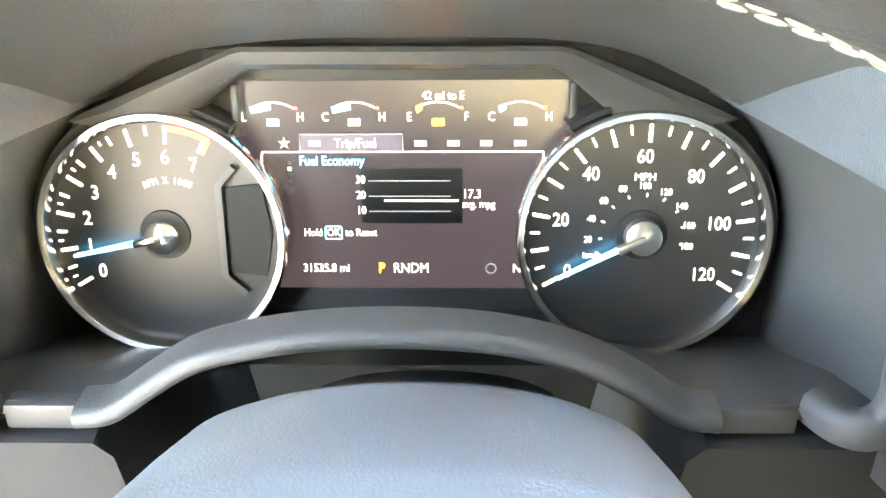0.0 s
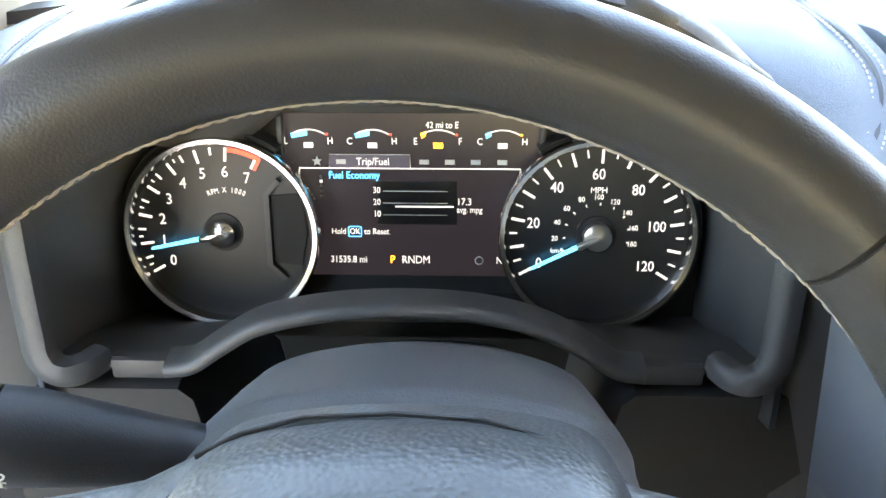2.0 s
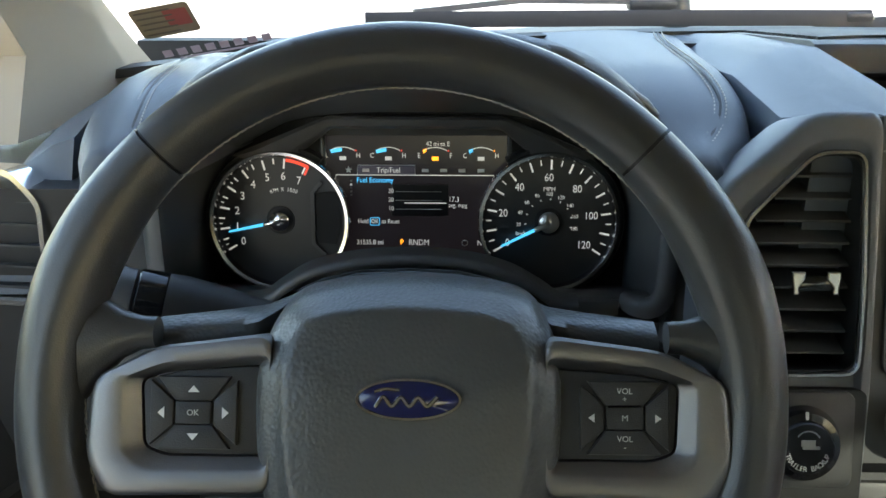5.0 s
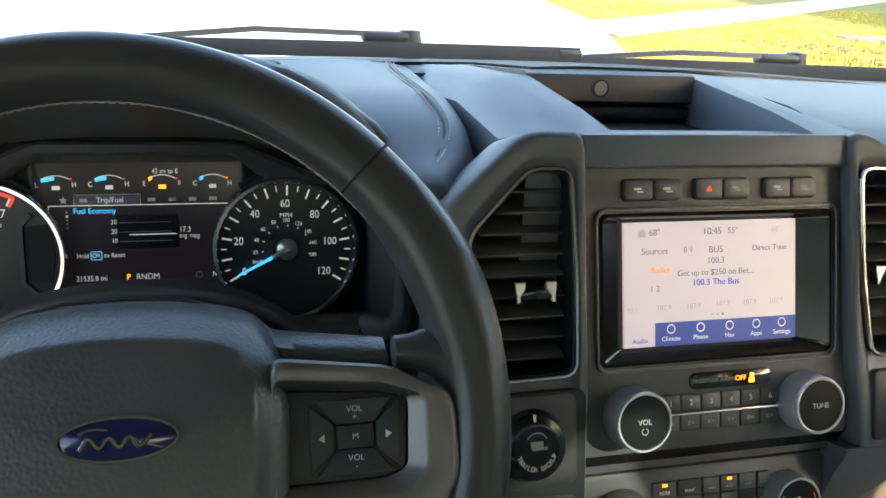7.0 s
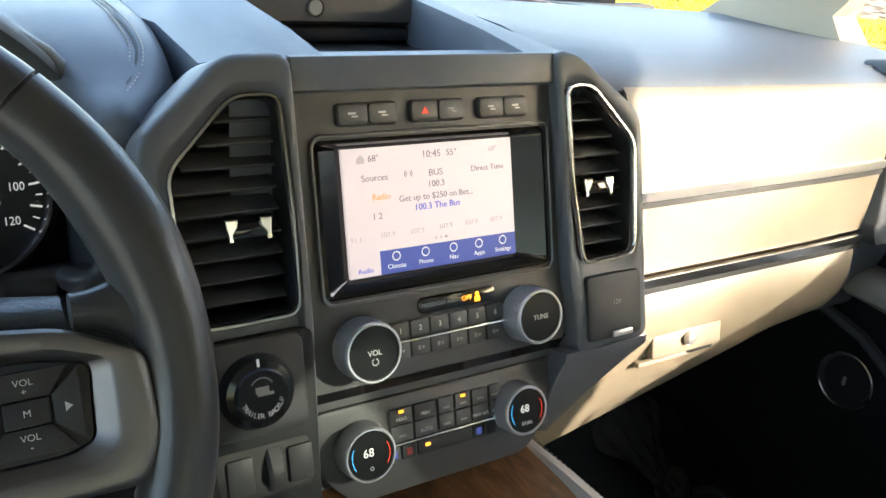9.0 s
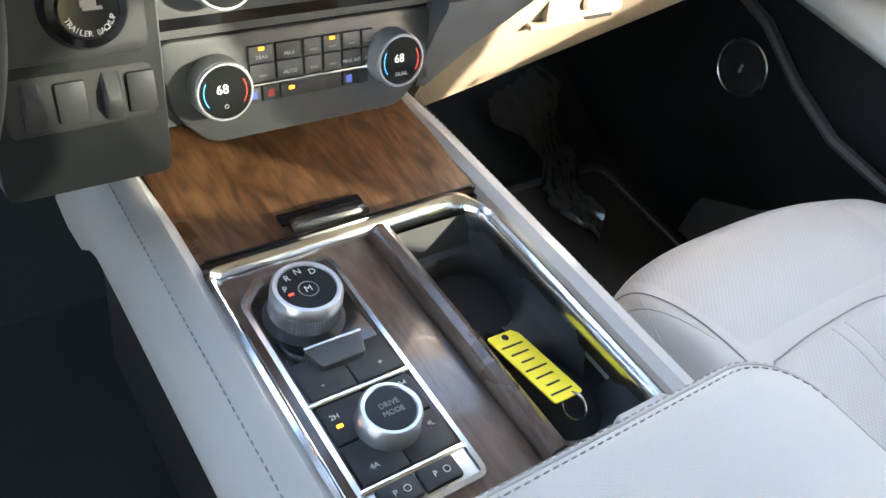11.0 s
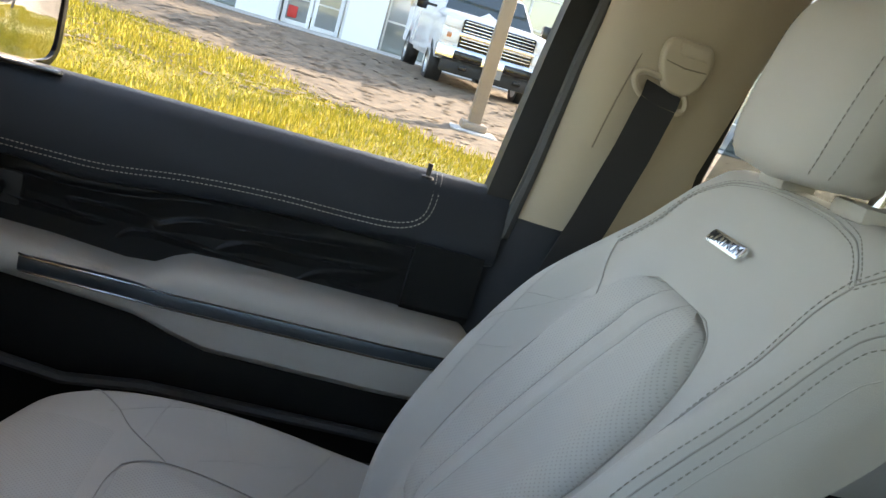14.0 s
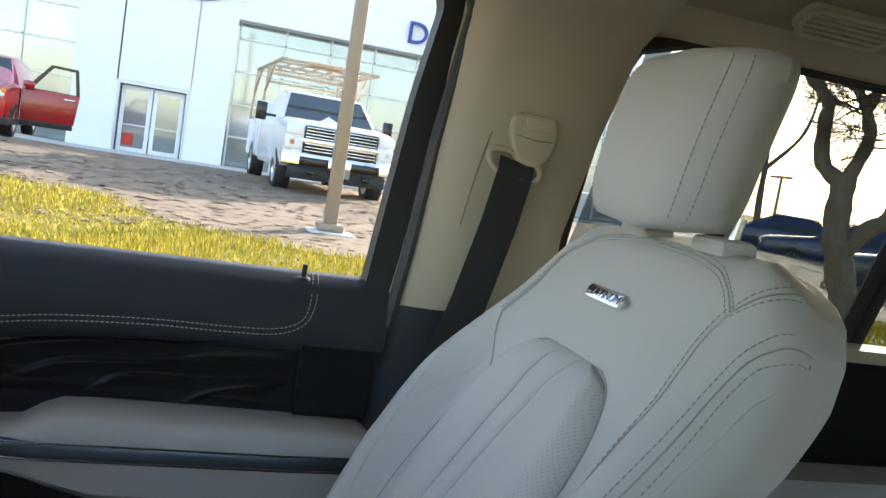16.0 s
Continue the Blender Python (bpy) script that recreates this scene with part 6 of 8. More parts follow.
for s in (-1, 1):
    part("hood_strip", sweep([(0.006 + s * x, v, w) for x, v, w in ((0.104, 0.1690, 0.130), (0.112, 0.1670, 0.136), (0.125, 0.1610, 0.132), (0.150, 0.1480, 0.122), (0.178, 0.1300, 0.112), (0.197, 0.1080, 0.108))], circle(0.0062, 10)), dash_black, clus, "rounded trim strip along the hood", 60)
part("hood", hood_bm, dash_blue, clus, "slate moulded instrument hood", smooth=60)
brow_out = [(-0.1650, 0.0790), (-0.1500, 0.0855), (-0.0800, 0.1135), (-0.0740, 0.1145), (0.0810, 0.1140), (0.0880, 0.1125), (0.1540, 0.0855), (0.1690, 0.0790)]
brow_in = [(-0.1480, 0.0755), (-0.1050, 0.0790), (-0.0760, 0.1020), (-0.0715, 0.1035), (0.0785, 0.1030), (0.0830, 0.1015), (0.1100, 0.0790), (0.1520, 0.0755)]
part("screen_brow", loft([[(a[0], a[1], -0.022), (a[0], a[1], 0.003), (a[0] * 0.8 + b[0] * 0.2, a[1] * 0.8 + b[1] * 0.2, 0.005), (a[0] * 0.25 + b[0] * 0.75, a[1] * 0.25 + b[1] * 0.75, 0.003), (b[0], b[1], -0.002), (b[0], b[1], -0.022)] for a, b in zip(brow_out, brow_in)]), plastic_grey, clus, "charcoal chamfered trim over the screen")
for s in (-1, 1):
    part("screen_post", box((0.0895 if s > 0 else -0.083, 0.078, -0.013), (0.0035, 0.035, 0.008), 0.001), plastic_grey, clus)


def gauge(name, cx, label):
    g = part(name, moved(lathe([(0, 0.0), (0.0605, 0.0), (0.0605, -0.021), (0, -0.021)], 72), pose(cx, 0.0185, -0.001)), hazed_dial_face, clus, label)
    part("bezel", moved(lathe([(0.0598, -0.001), (0.0606, 0.0052), (0.0612, 0.0066), (0.0640, 0.0072), (0.0650, 0.0060), (0.0653, -0.004), (0.0648, -0.02)], 96), pose(cx, 0.0185, 0)), bezel_chrome, g, "polished chrome bezel")
    lo, hi = (55, 300) if cx < 0 else (-120, 125)
    rim = [radians(a) for a in np.linspace(lo, hi, 60)]
    part("housing", loft([[(cx + r * math.cos(a), 0.0185 + r * math.sin(a), w) for r, w in ((0.0648, -0.006), (0.0660, -0.001), (0.0690, 0.000), (0.0705, -0.004), (0.0705, -0.022), (0.0648, -0.022))] for a in rim]), plastic, clus, "dark grey gauge housing", 60)
    return g


def tick(g, cx, a, r0, r1, w, m):
    rm = (r0 + r1) / 2
    part("tick", moved(box((rm, 0, 0.0003), (r1 - r0, w, 0.0006)), pose(cx, 0.0185, -0.001, 0, 0, a)), m, g)


tach = gauge("tachometer", -0.1225, "tachometer with blue needle at idle")
speed = gauge("speedometer", 0.1262, "speedometer with blue needle at zero")
# tachometer: 0 to 7 from 208 to 62 degrees
for k in range(8):
    a = 209.6 - k * 20.85
    red = k >= 6
    tick(tach, -0.1225, a, 0.0485, 0.0575, 0.0017, glow_white)
    if k < 6:
        tick(tach, -0.1225, a - 10.45, 0.0525, 0.0575, 0.0013, glow_white)
        tick(tach, -0.1225, a - 5.2, 0.055, 0.0575, 0.0009, glow_white) if k < 5 else None
    part("numeral", lettering(str(k), 0.0104, -0.1225 + 0.0412 * math.cos(radians(a)), 0.0185 + 0.0412 * math.sin(radians(a)), -0.0006, squeeze=0.9), glow_white, tach)
part("red_zone", join(sweep([(-0.1225 + 0.0565 * math.cos(radians(a)), 0.0185 + 0.0565 * math.sin(radians(a)), -0.0004) for a in np.linspace(83, 61, 10)], [(-0.0014, -0.0003), (0.0014, -0.0003), (0.0014, 0.0003), (-0.0014, 0.0003)]),
                      moved(box((0.0525, 0, 0.0003), (0.008, 0.0017, 0.0006)), pose(-0.1225, 0.0185, -0.001, 0, 0, 61))), glow_red, tach, "red warning zone")
for k, ch in enumerate("RPM X 1000"):
    a = radians(112 - 44 * k / 9)
    part("lettering", lettering(ch, 0.0050, -0.1185 + 0.031 * math.cos(a), 0.0165 + 0.031 * math.sin(a), -0.0006, spin=math.degrees(a) - 90, squeeze=0.8), glow_white, tach)
# speedometer: 0 to 120
for k in range(25):
    a = 209.0 - k * 241 / 24
    tick(speed, 0.1262, a, 0.0485 if k % 2 == 0 else 0.0525, 0.0575, 0.0017 if k % 2 == 0 else 0.0011, glow_white)
for k in range(7):
    a = radians(209.0 - k * 241 / 6)
    part("numeral", lettering(str(20 * k), 0.0100, 0.1245 + 0.0410 * math.cos(a), 0.0185 + 0.0410 * math.sin(a), -0.0006, squeeze=0.86), glow_white, speed)
for k in range(10):
    a = radians(210.4 - k * 24.9)
    if k:
        part("numeral", lettering(str(20 * k), 0.0048, 0.1245 + 0.0260 * math.cos(a), 0.0185 + 0.0260 * math.sin(a), -0.0006, squeeze=0.9), glow_white, speed)
    tick(speed, 0.1262, math.degrees(a), 0.0205, 0.0222, 0.0007, glow_white)
part("lettering", lettering("MPH", 0.0056, 0.1262, 0.0490, -0.0006), glow_white, speed)
part("lettering", lettering("km/h", 0.0048, 0.101, 0.0075, -0.0006), glow_white, speed)
for g, cx, a, hub in ((tach, -0.1225, 192, chrome), (speed, 0.1262, 207, satin)):
    nd = part("needle", moved(prism([(0.010, -0.0016), (0.048, -0.0009), (0.049, 0.0), (0.048, 0.0009), (0.010, 0.0016)], 0.0045, 0.0055), pose(cx, 0.0185, 0, 0, 0, a)), glow_blue, g, "glowing blue needle")
    part("needle_hub", moved(lathe([(0, 0.0085), (0.0075, 0.0080), (0.0092, 0.0065), (0.0095, 0.0)], 32), pose(cx, 0.0185, 0)), hub, nd)
    part("hub_well", moved(lathe([(0.0095, 0.0012), (0.0130, 0.0010), (0.0135, 0.0)], 32), pose(cx, 0.0185, -0.0008)), plastic, g)
    part("hub_arm", moved(box((0.007, 0, 0.0065), (0.016, 0.0042, 0.006), 0.0015), pose(cx, 0.0185, 0, 0, 0, a)), hub, nd)
part("inner_notch", sweep([(-0.083, 0.055, 0.0005), (-0.0915, 0.045, 0.0005), (-0.0915, -0.003, 0.0005), (-0.081, -0.0135, 0.0005)], [(-0.0018, -0.001), (0.0018, -0.001), (0.0018, 0.003), (-0.0018, 0.003)]), plastic_grey, tach)
part("inner_well", prism([(-0.0885, 0.044), (-0.070, 0.046), (-0.0655, 0.02), (-0.070, -0.004), (-0.0885, -0.002)], -0.001, 0.0006), matte_black, tach)

trip.matrix_local = Matrix(((1.04, 0, 0, -0.0014), (0, 1.04, 0, -0.0057), (0, 0, 1, 0), (0, 0, 0, 1)))


# trip screen contents
def on_trip(body, size, x, y, m=None, align="CENTER"):
    part("lettering", lettering(body, size, x, y, -0.0161, align, squeeze=0.86), m or glow_white, trip)


def bar(x, y, w, h, m, name="rule"):
    part(name, box((x, y, -0.0162), (w, h, 0.0005)), m, trip)


for cx, a, b, m, seg in ((-0.0615, "L", "H", glow_blue, 0.45), (-0.0205, "C", "H", glow_blue, 0.4), (0.0215, "E", "F", glow_amber, 0.12), (0.0625, "C", "H", glow_blue, 0.15)):
    on_trip(a, 0.0062, cx - 0.0145, 0.0800), on_trip(b, 0.0062, cx + 0.0140, 0.0800)
    part("gauge_arc", sweep([(cx + 0.020 * math.cos(radians(q)), 0.0680 + 0.0195 * math.sin(radians(q)), -0.0161) for q in np.linspace(122, 58, 12)], circle(0.0004, 4)), glow_white, trip)
    part("gauge_fill", prism([(cx - 0.0105, 0.0820), (cx - 0.0105 + 0.022 * seg, 0.0838), (cx - 0.0105 + 0.022 * seg, 0.0868), (cx - 0.0112, 0.0852)], -0.0165, -0.0159), m, trip)
    part("icon", box((cx, 0.0775, -0.0161), (0.0060, 0.0034, 0.0005)), glow_amber if m is glow_amber else glow_white, trip)
    part("gauge_end", box((cx + 0.0118, 0.0845, -0.0161), (0.0014, 0.0014, 0.0005)), glow_red if cx < 0.03 else glow_amber, trip)
on_trip("42 mi to E", 0.0058, 0.0240, 0.0905)
bar(-0.030, 0.0625, 0.075, 0.0005, glow_white), bar(0.0475, 0.0625, 0.078, 0.0005, glow_white)
bar(0.0, 0.0625, 0.158, 0.00045, glow_white)
part("tab", sweep([(-0.0485, 0.0625, -0.0161), (-0.0485, 0.0715, -0.0161), (0.0035, 0.0715, -0.0161), (0.0035, 0.0625, -0.0161)], circle(0.0003, 4)), print_white, trip)
part("tab_fill", box((-0.0225, 0.0670, -0.0164), (0.051, 0.0085, 0.0004)), mat("tab_violet", (0.05, 0.045, 0.065), 0.4, emit=0.022), trip)
on_trip("Trip/Fuel", 0.0068, -0.0205, 0.0668)
part("star", prism([(-0.0565 + (0.0034 if q % 2 == 0 else 0.0015) * math.sin(q * math.pi / 5), 0.0670 + (0.0034 if q % 2 == 0 else 0.0015) * math.cos(q * math.pi / 5)) for q in range(10)], -0.0165, -0.0159), print_white, trip)
for xx in (-0.041, 0.0125, 0.029, 0.0455, 0.0625):
    bar(xx, 0.0668, 0.0062, 0.0030, print_white, "icon")
on_trip("Fuel Economy", 0.0068, -0.0495, 0.0578, glow_blue, "LEFT")
for k, nn in enumerate(("30", "20", "10")):
    on_trip(nn, 0.0058, -0.0185, 0.0480 - 0.0080 * k)
    bar(0.0065, 0.0475 - 0.0080 * k, 0.042, 0.0004, print_white)
part("graph_field", box((0.0075, 0.0395, -0.0166), (0.052, 0.029, 0.0004)), mat("graph_black", (0.004, 0.004, 0.005), 0.3), trip)
bar(0.0125, 0.0372, 0.038, 0.0010, glow_white, "average_line")
on_trip("17.3", 0.0066, 0.0335, 0.0405, None, "LEFT"), on_trip("avg. mpg", 0.0056, 0.0335, 0.0352, None, "LEFT")
on_trip("Hold", 0.0056, -0.0490, 0.0200, None, "LEFT"), on_trip("OK", 0.0056, -0.0335, 0.0200), on_trip("to Reset", 0.0056, -0.0275, 0.0200, None, "LEFT")
part("key_frame", sweep([(x, y, -0.0161) for x, y in rounded(0.0085, 0.0068, 0.001, cx=-0.0335, cy=0.0200)], circle(0.0003, 4), True), glow_blue, trip)
for k in range(5):
    bar(-0.0545, 0.0570 - 0.0032 * k, 0.0018, 0.0018, glow_white if k == 1 else print_grey, "page_mark")
on_trip("31535.8 mi", 0.0064, -0.0505, 0.0005, None, "LEFT")
on_trip("P", 0.0076, -0.0090, 0.0005, glow_amber), on_trip("RNDM", 0.0076, 0.0066, 0.0005), on_trip("N", 0.0066, 0.0620, 0.0005)
part("icon", sweep([(0.0485 + 0.0026 * math.cos(a), 0.0005 + 0.0026 * math.sin(a), -0.0161) for a in np.linspace(0, 2 * math.pi, 15)[:-1]], circle(0.0004, 4), True), print_white, trip)

# ---- lower surround: arched brow, apron, knee panel, column shroud ----
arch = cr_spline([(-0.132, -0.100, 0.6860), (-0.116, -0.100, 0.6885), (-0.098, -0.100, 0.7010), (-0.076, -0.100, 0.7145), (-0.046, -0.100, 0.7225), (-0.012, -0.100, 0.7265), (0.025, -0.100, 0.7265), (0.055, -0.100, 0.7230), (0.084, -0.100, 0.7145), (0.108, -0.100, 0.7010), (0.126, -0.100, 0.6885), (0.142, -0.100, 0.6860)], 5)
part("arched_brow", sweep(arch, [(-0.012, -0.0035), (0.004, -0.0050), (0.007, -0.0040), (0.0080, -0.001), (0.0070, 0.0025), (0.003, 0.0040), (-0.012, 0.0050)], up=(0, 0, 1)), dash_black, dash, "charcoal arched trim under the gauges", 60)
for x0, x1 in ((-0.165, -0.128), (0.138, 0.176)):
    part("brow_tab", box(((x0 + x1) / 2, -0.0955, 0.6836), (x1 - x0, 0.012, 0.0130), 0.002), plastic_grey, dash, "square end of the arched trim")
shelf = [(-0.200, 0.6905), (-0.166, 0.6905), *[(q[0], q[2] + 0.0035) for q in arch], (0.176, 0.6905), (0.214, 0.6905)]
part("apron", slab([[(x, -0.098, z), (x * 1.01, -0.06, z * 0.62 + 0.2540), (x * 1.03, -0.01, z * 0.25 + 0.4900), (x * 1.04, 0.015, 0.655)] for x, z in shelf], (0, 0.002, 0.006)), dash_black, dash, "dark grey shelf in front of the gauges", 60)
part("knee_panel", loft([[(x, y, z) for y, z in ((-0.099, zt), (-0.106, zt - 0.002), (-0.107, 0.62), (-0.10, 0.50), (0.0, 0.42), (0.1, 0.42), (0.1, zt - 0.09), (-0.06, zt - 0.012))] for x, zt in ((-0.235, 0.6755), (-0.126, 0.6755), (-0.118, 0.668), (-0.110, 0.62), (0.122, 0.62), (0.130, 0.668), (0.138, 0.6755), (0.25, 0.6755))]), plastic, dash, "charcoal knee panel")
# rounded frame that runs down both sides of the gauges and turns in at the foot
for sg, xs_, xe in ((-1, -0.1975, -0.166), (1, 0.2095, 0.178)):
    fpath = cr_spline([(xs_ + sg * 0.004, -0.088, 0.822), (xs_ + sg * 0.003, -0.100, 0.79), (xs_ + sg * 0.001, -0.108, 0.75), (xs_, -0.112, 0.715), (xs_ - sg * 0.001, -0.114, 0.703), (xs_ - sg * 0.006, -0.115, 0.694), (xs_ - sg * 0.014, -0.114, 0.6900), (xs_ - sg * 0.022, -0.108, 0.6895), (xs_ - sg * 0.027, -0.096, 0.6890)], 5)
    part("side_frame", sweep(fpath, [(-0.007, -0.006), (0.007, -0.006), (0.009, 0.0), (0.007, 0.005), (0.0, 0.007), (-0.007, 0.005)], up=(0, -1, 0)), dash_black, dash, "rounded side frame of the gauge opening", 60)
    part("side_cheek", loft([[(xs_ + sg * a, y, z) for a, y in ((0.006, -0.100), (0.014, -0.106), (0.046, -0.108), (0.050, -0.03), (0.006, -0.03))] for z in (0.60, 0.67, 0.75, 0.815)]), dash_black, dash)
lv = part("side_vent", frame_ring(soft_poly([(-0.052, -0.05), (0.03, -0.05), (0.03, 0.035), (0.005, 0.06), (-0.052, 0.06)], 0.01), soft_poly([(-0.048, -0.046), (0.026, -0.046), (0.026, 0.032), (0.004, 0.055), (-0.048, 0.055)], 0.009), -0.02, 0.006), chrome, dash, "chrome-rimmed side air vent")
lv.matrix_local = pose(-0.305, -0.122, 0.745, 84, 0, -8)
for k in range(5):
    part("slat", moved(box((-0.011, -0.035 + 0.017 * k, -0.004), (0.072, 0.002, 0.018)), pose(0, 0, 0)), plastic, lv)
col = thing("steering_column", "black plastic steering column shroud", "steering column")
secs = []
for y, zt, hw, h in ((-0.02, 0.655, 0.074, 0.040), (-0.10, 0.696, 0.080, 0.045), (-0.135, 0.7265, 0.085, 0.050), (-0.155, 0.7385, 0.088, 0.051), (-0.18, 0.7465, 0.091, 0.050), (-0.212, 0.7550, 0.095, 0.050), (-0.220, 0.7562, 0.096, 0.050), (-0.228, 0.7545, 0.0955, 0.049), (-0.255, 0.7600, 0.095, 0.049), (-0.285, 0.7640, 0.092, 0.044)):
    secs.append([(0.017 + hw * math.cos(a), y, zt - h + h * math.copysign(abs(math.sin(a)) ** 0.62, math.sin(a))) for a in np.linspace(0, 2 * math.pi, 97)[:-1]])
part("shroud", loft(secs), dash_black, col, smooth=60)
st = thing("indicator_stalk", "black wiper and light stalk with white markings", "stalk", Matrix.Translation((-0.172, -0.247, 0.757)) @ Vector((0.097, 0.022, -0.030)).to_track_quat("Z", "Y").to_matrix().to_4x4())
part("arm", lathe([(0.0195, 0.030), (0.020, 0.040), (0.0180, 0.060), (0.0145, 0.090), (0.012, 0.115)], 32), plastic, st)
part("dial", lathe([(0, -0.022), (0.014, -0.022), (0.0175, -0.018), (0.0185, -0.012), (0.0185, 0.010), (0.0175, 0.011)], 40), plastic_grey, st, "ribbed end dial")
part("collar", lathe([(0.0178, 0.0115), (0.0195, 0.013), (0.0195, 0.029), (0.0178, 0.0305)], 40), gloss_black, st)
for k in range(4):
    part("mark", moved(box((0.0187, 0, -0.004), (0.0006, 0.0016, 0.008)), pose(0, 0, 0, 0, 0, 190 + 16 * k)), print_white, st)
for k, (ch, zz) in enumerate((("0", 0.000), ("2", 0.037), ("1", 0.037), ("0", 0.037), ("0", -0.002))):
    a = (236, 196, 212, 228, 250)[k]
    part("lettering", moved(lettering(ch, 0.009, 0, 0, 0), pose(0, 0, 0, 0, 0, a) @ pose(0.0200, 0, zz, 90, 0, 90) @ pose(0, 0, 0, 0, 0, 90)), print_white, st)

# ---- steering wheel ----
wheel = thing("steering_wheel", "black leather steering wheel with silver spokes, buttons and oval badge", "steering wheel", pose(0.015, -0.3474, 0.7431, 65.2, 0, 0))
RW, RT = 0.1836, 0.0170


def rim_arc(a0, a1, n, fat=0.0):
    path = [(RW * math.cos(radians(a)), RW * math.sin(radians(a)), 0) for a in np.linspace(a0, a1, n)]
    closed_path = path
    bm = bmesh.new()
    rings = []
    for i, p in enumerate(closed_path):
        a = radians(a0 + (a1 - a0) * i / (n - 1))
        ad = (math.degrees(a) + 360) % 360
        swell = 1.0 + 0.16 * math.exp(-((ad - 22) / 14) ** 2) + 0.16 * math.exp(-((ad - 158) / 14) ** 2)
        ring = []
        for q in range(20):
            t = 2 * math.pi * q / 20
            rr = RT * swell
            ring.append(bm.verts.new((p[0] + rr * 1.03 * math.cos(t) * math.cos(a), p[1] + rr * 1.03 * math.cos(t) * math.sin(a), rr * 1.02 * math.sin(t))))
        rings.append(ring)
    for r0, r1 in zip(rings, rings[1:]):
        for q in range(20):
            bm.faces.new((r0[q], r0[(q + 1) % 20], r1[(q + 1) % 20], r1[q]))
    bm.faces.new(rings[0])
    bm.faces.new(rings[-1])
    bmesh.ops.recalc_face_normals(bm, faces=bm.faces[:])
    return bm


for a0, a1, nm in ((45.4, 134.6, "rim_top"), (135.2, 224.5, "rim_side"), (-44.5, 44.8, "rim_side"), (225.1, 314.9, "rim_bottom")):
    part(nm, rim_arc(a0, a1, 60), leather_smooth, wheel, "smooth black leather rim section")
part("rim_core", sweep([(RW * math.cos(a), RW * math.sin(a), 0) for a in np.linspace(0, 2 * math.pi, 121)[:-1]], circle(RT * 0.96, 12), True), matte_black, wheel)
for off in (0, 1):
    pth = [((RW - RT * 1.025) * math.cos(radians(a)), (RW - RT * 1.025) * math.sin(radians(a)), RT * (-0.20 + 0.10 * off + (0.03 if int(a * 3) % 2 == 0 else -0.03))) for a in np.linspace(-40 + off * 0.6, 220 + off * 0.6, 520)]
    part("rim_stitching", dashes(pth, 0.0046, 0.0012, 0.00045), thread_dull, wheel, "pale cross stitching on the rim")
# hub pad
PX = 0.006
pad_out = [(PX + x, y) for x, y in ((-0.0785, 0.028), (-0.0715, 0.048), (-0.058, 0.0575), (-0.030, 0.0625), (0.0, 0.0640), (0.030, 0.0625), (0.058, 0.0575), (0.0715, 0.048), (0.0785, 0.028), (0.079, -0.02), (0.072, -0.06), (0.058, -0.088), (0.0, -0.094), (-0.058, -0.088), (-0.072, -0.06), (-0.079, -0.02))]
pad_out = [tuple(p) for p in cr_spline(pad_out, 5, True)]


def scaled(poly, k, cx, cy):
    return [(cx + (x - cx) * k, cy + (y - cy) * k) for x, y in poly]


ROLL = [(0.0, 0.002), (0.5, 0.004), (0.74, 0.006), (0.80, 0.008), (0.88, 0.013), (0.93, 0.020), (0.965, 0.029), (0.988, 0.040), (1.0, 0.052)]
pad = part("hub_pad", loft([[(x, y + 0.0045 * ramp01(k, 0.9, 1.0) * ramp01(y, 0.03, 0.06), w - table(k, ROLL) * ramp01(y / k, 0.012, 0.058)) for x, y in scaled(pad_out, k, PX, -0.012)] for k, w in ((1.0, -0.02), (1.0, 0.000), (0.988, 0.0060), (0.965, 0.0095), (0.93, 0.0120), (0.88, 0.0140), (0.835, 0.0160), (0.80, 0.0190), (0.775, 0.0205), (0.74, 0.0212), (0.5, 0.0218), (0.25, 0.0218), (0.02, 0.0218))]), pebbled, wheel, "grained black airbag cover", smooth=60)
em = part("badge", moved(lathe([(0, 0.003), (0.9, 0.003), (0.96, 0.0022), (1.0, 0.0)], 48), pose(0.0072, 0.002, 0.0202) @ Matrix.Diagonal((0.0262, 0.0100, 1, 1))), badge_blue, wheel, "dark blue oval badge")
part("badge_rim", sweep([(0.0072 + 0.0258 * math.cos(a), 0.002 + 0.0097 * math.sin(a), 0.0222) for a in np.linspace(0, 2 * math.pi, 49)[:-1]], circle(0.0011, 6), True), bezel_chrome, em, "chrome badge rim")
script = [(-0.0112, -0.0022), (-0.0085, 0.0022), (-0.0055, -0.0018), (-0.0025, 0.0020), (0.0005, -0.0018), (0.0035, 0.0020), (0.0065, -0.0018), (0.0100, 0.0024)]
part("badge_script", tube(cr_spline([(0.0072 + 1.45 * x, 0.0008 + 1.15 * y, 0.0240) for x, y in script], 5), 0.0011, 6), bezel_chrome, em, "plain chrome wave")
part("badge_bar", tube(cr_spline([(-0.0095, 0.0058, 0.0240), (-0.004, 0.0072, 0.0240), (0.003, 0.0066, 0.0240)], 5), 0.0008, 6), bezel_chrome, em)
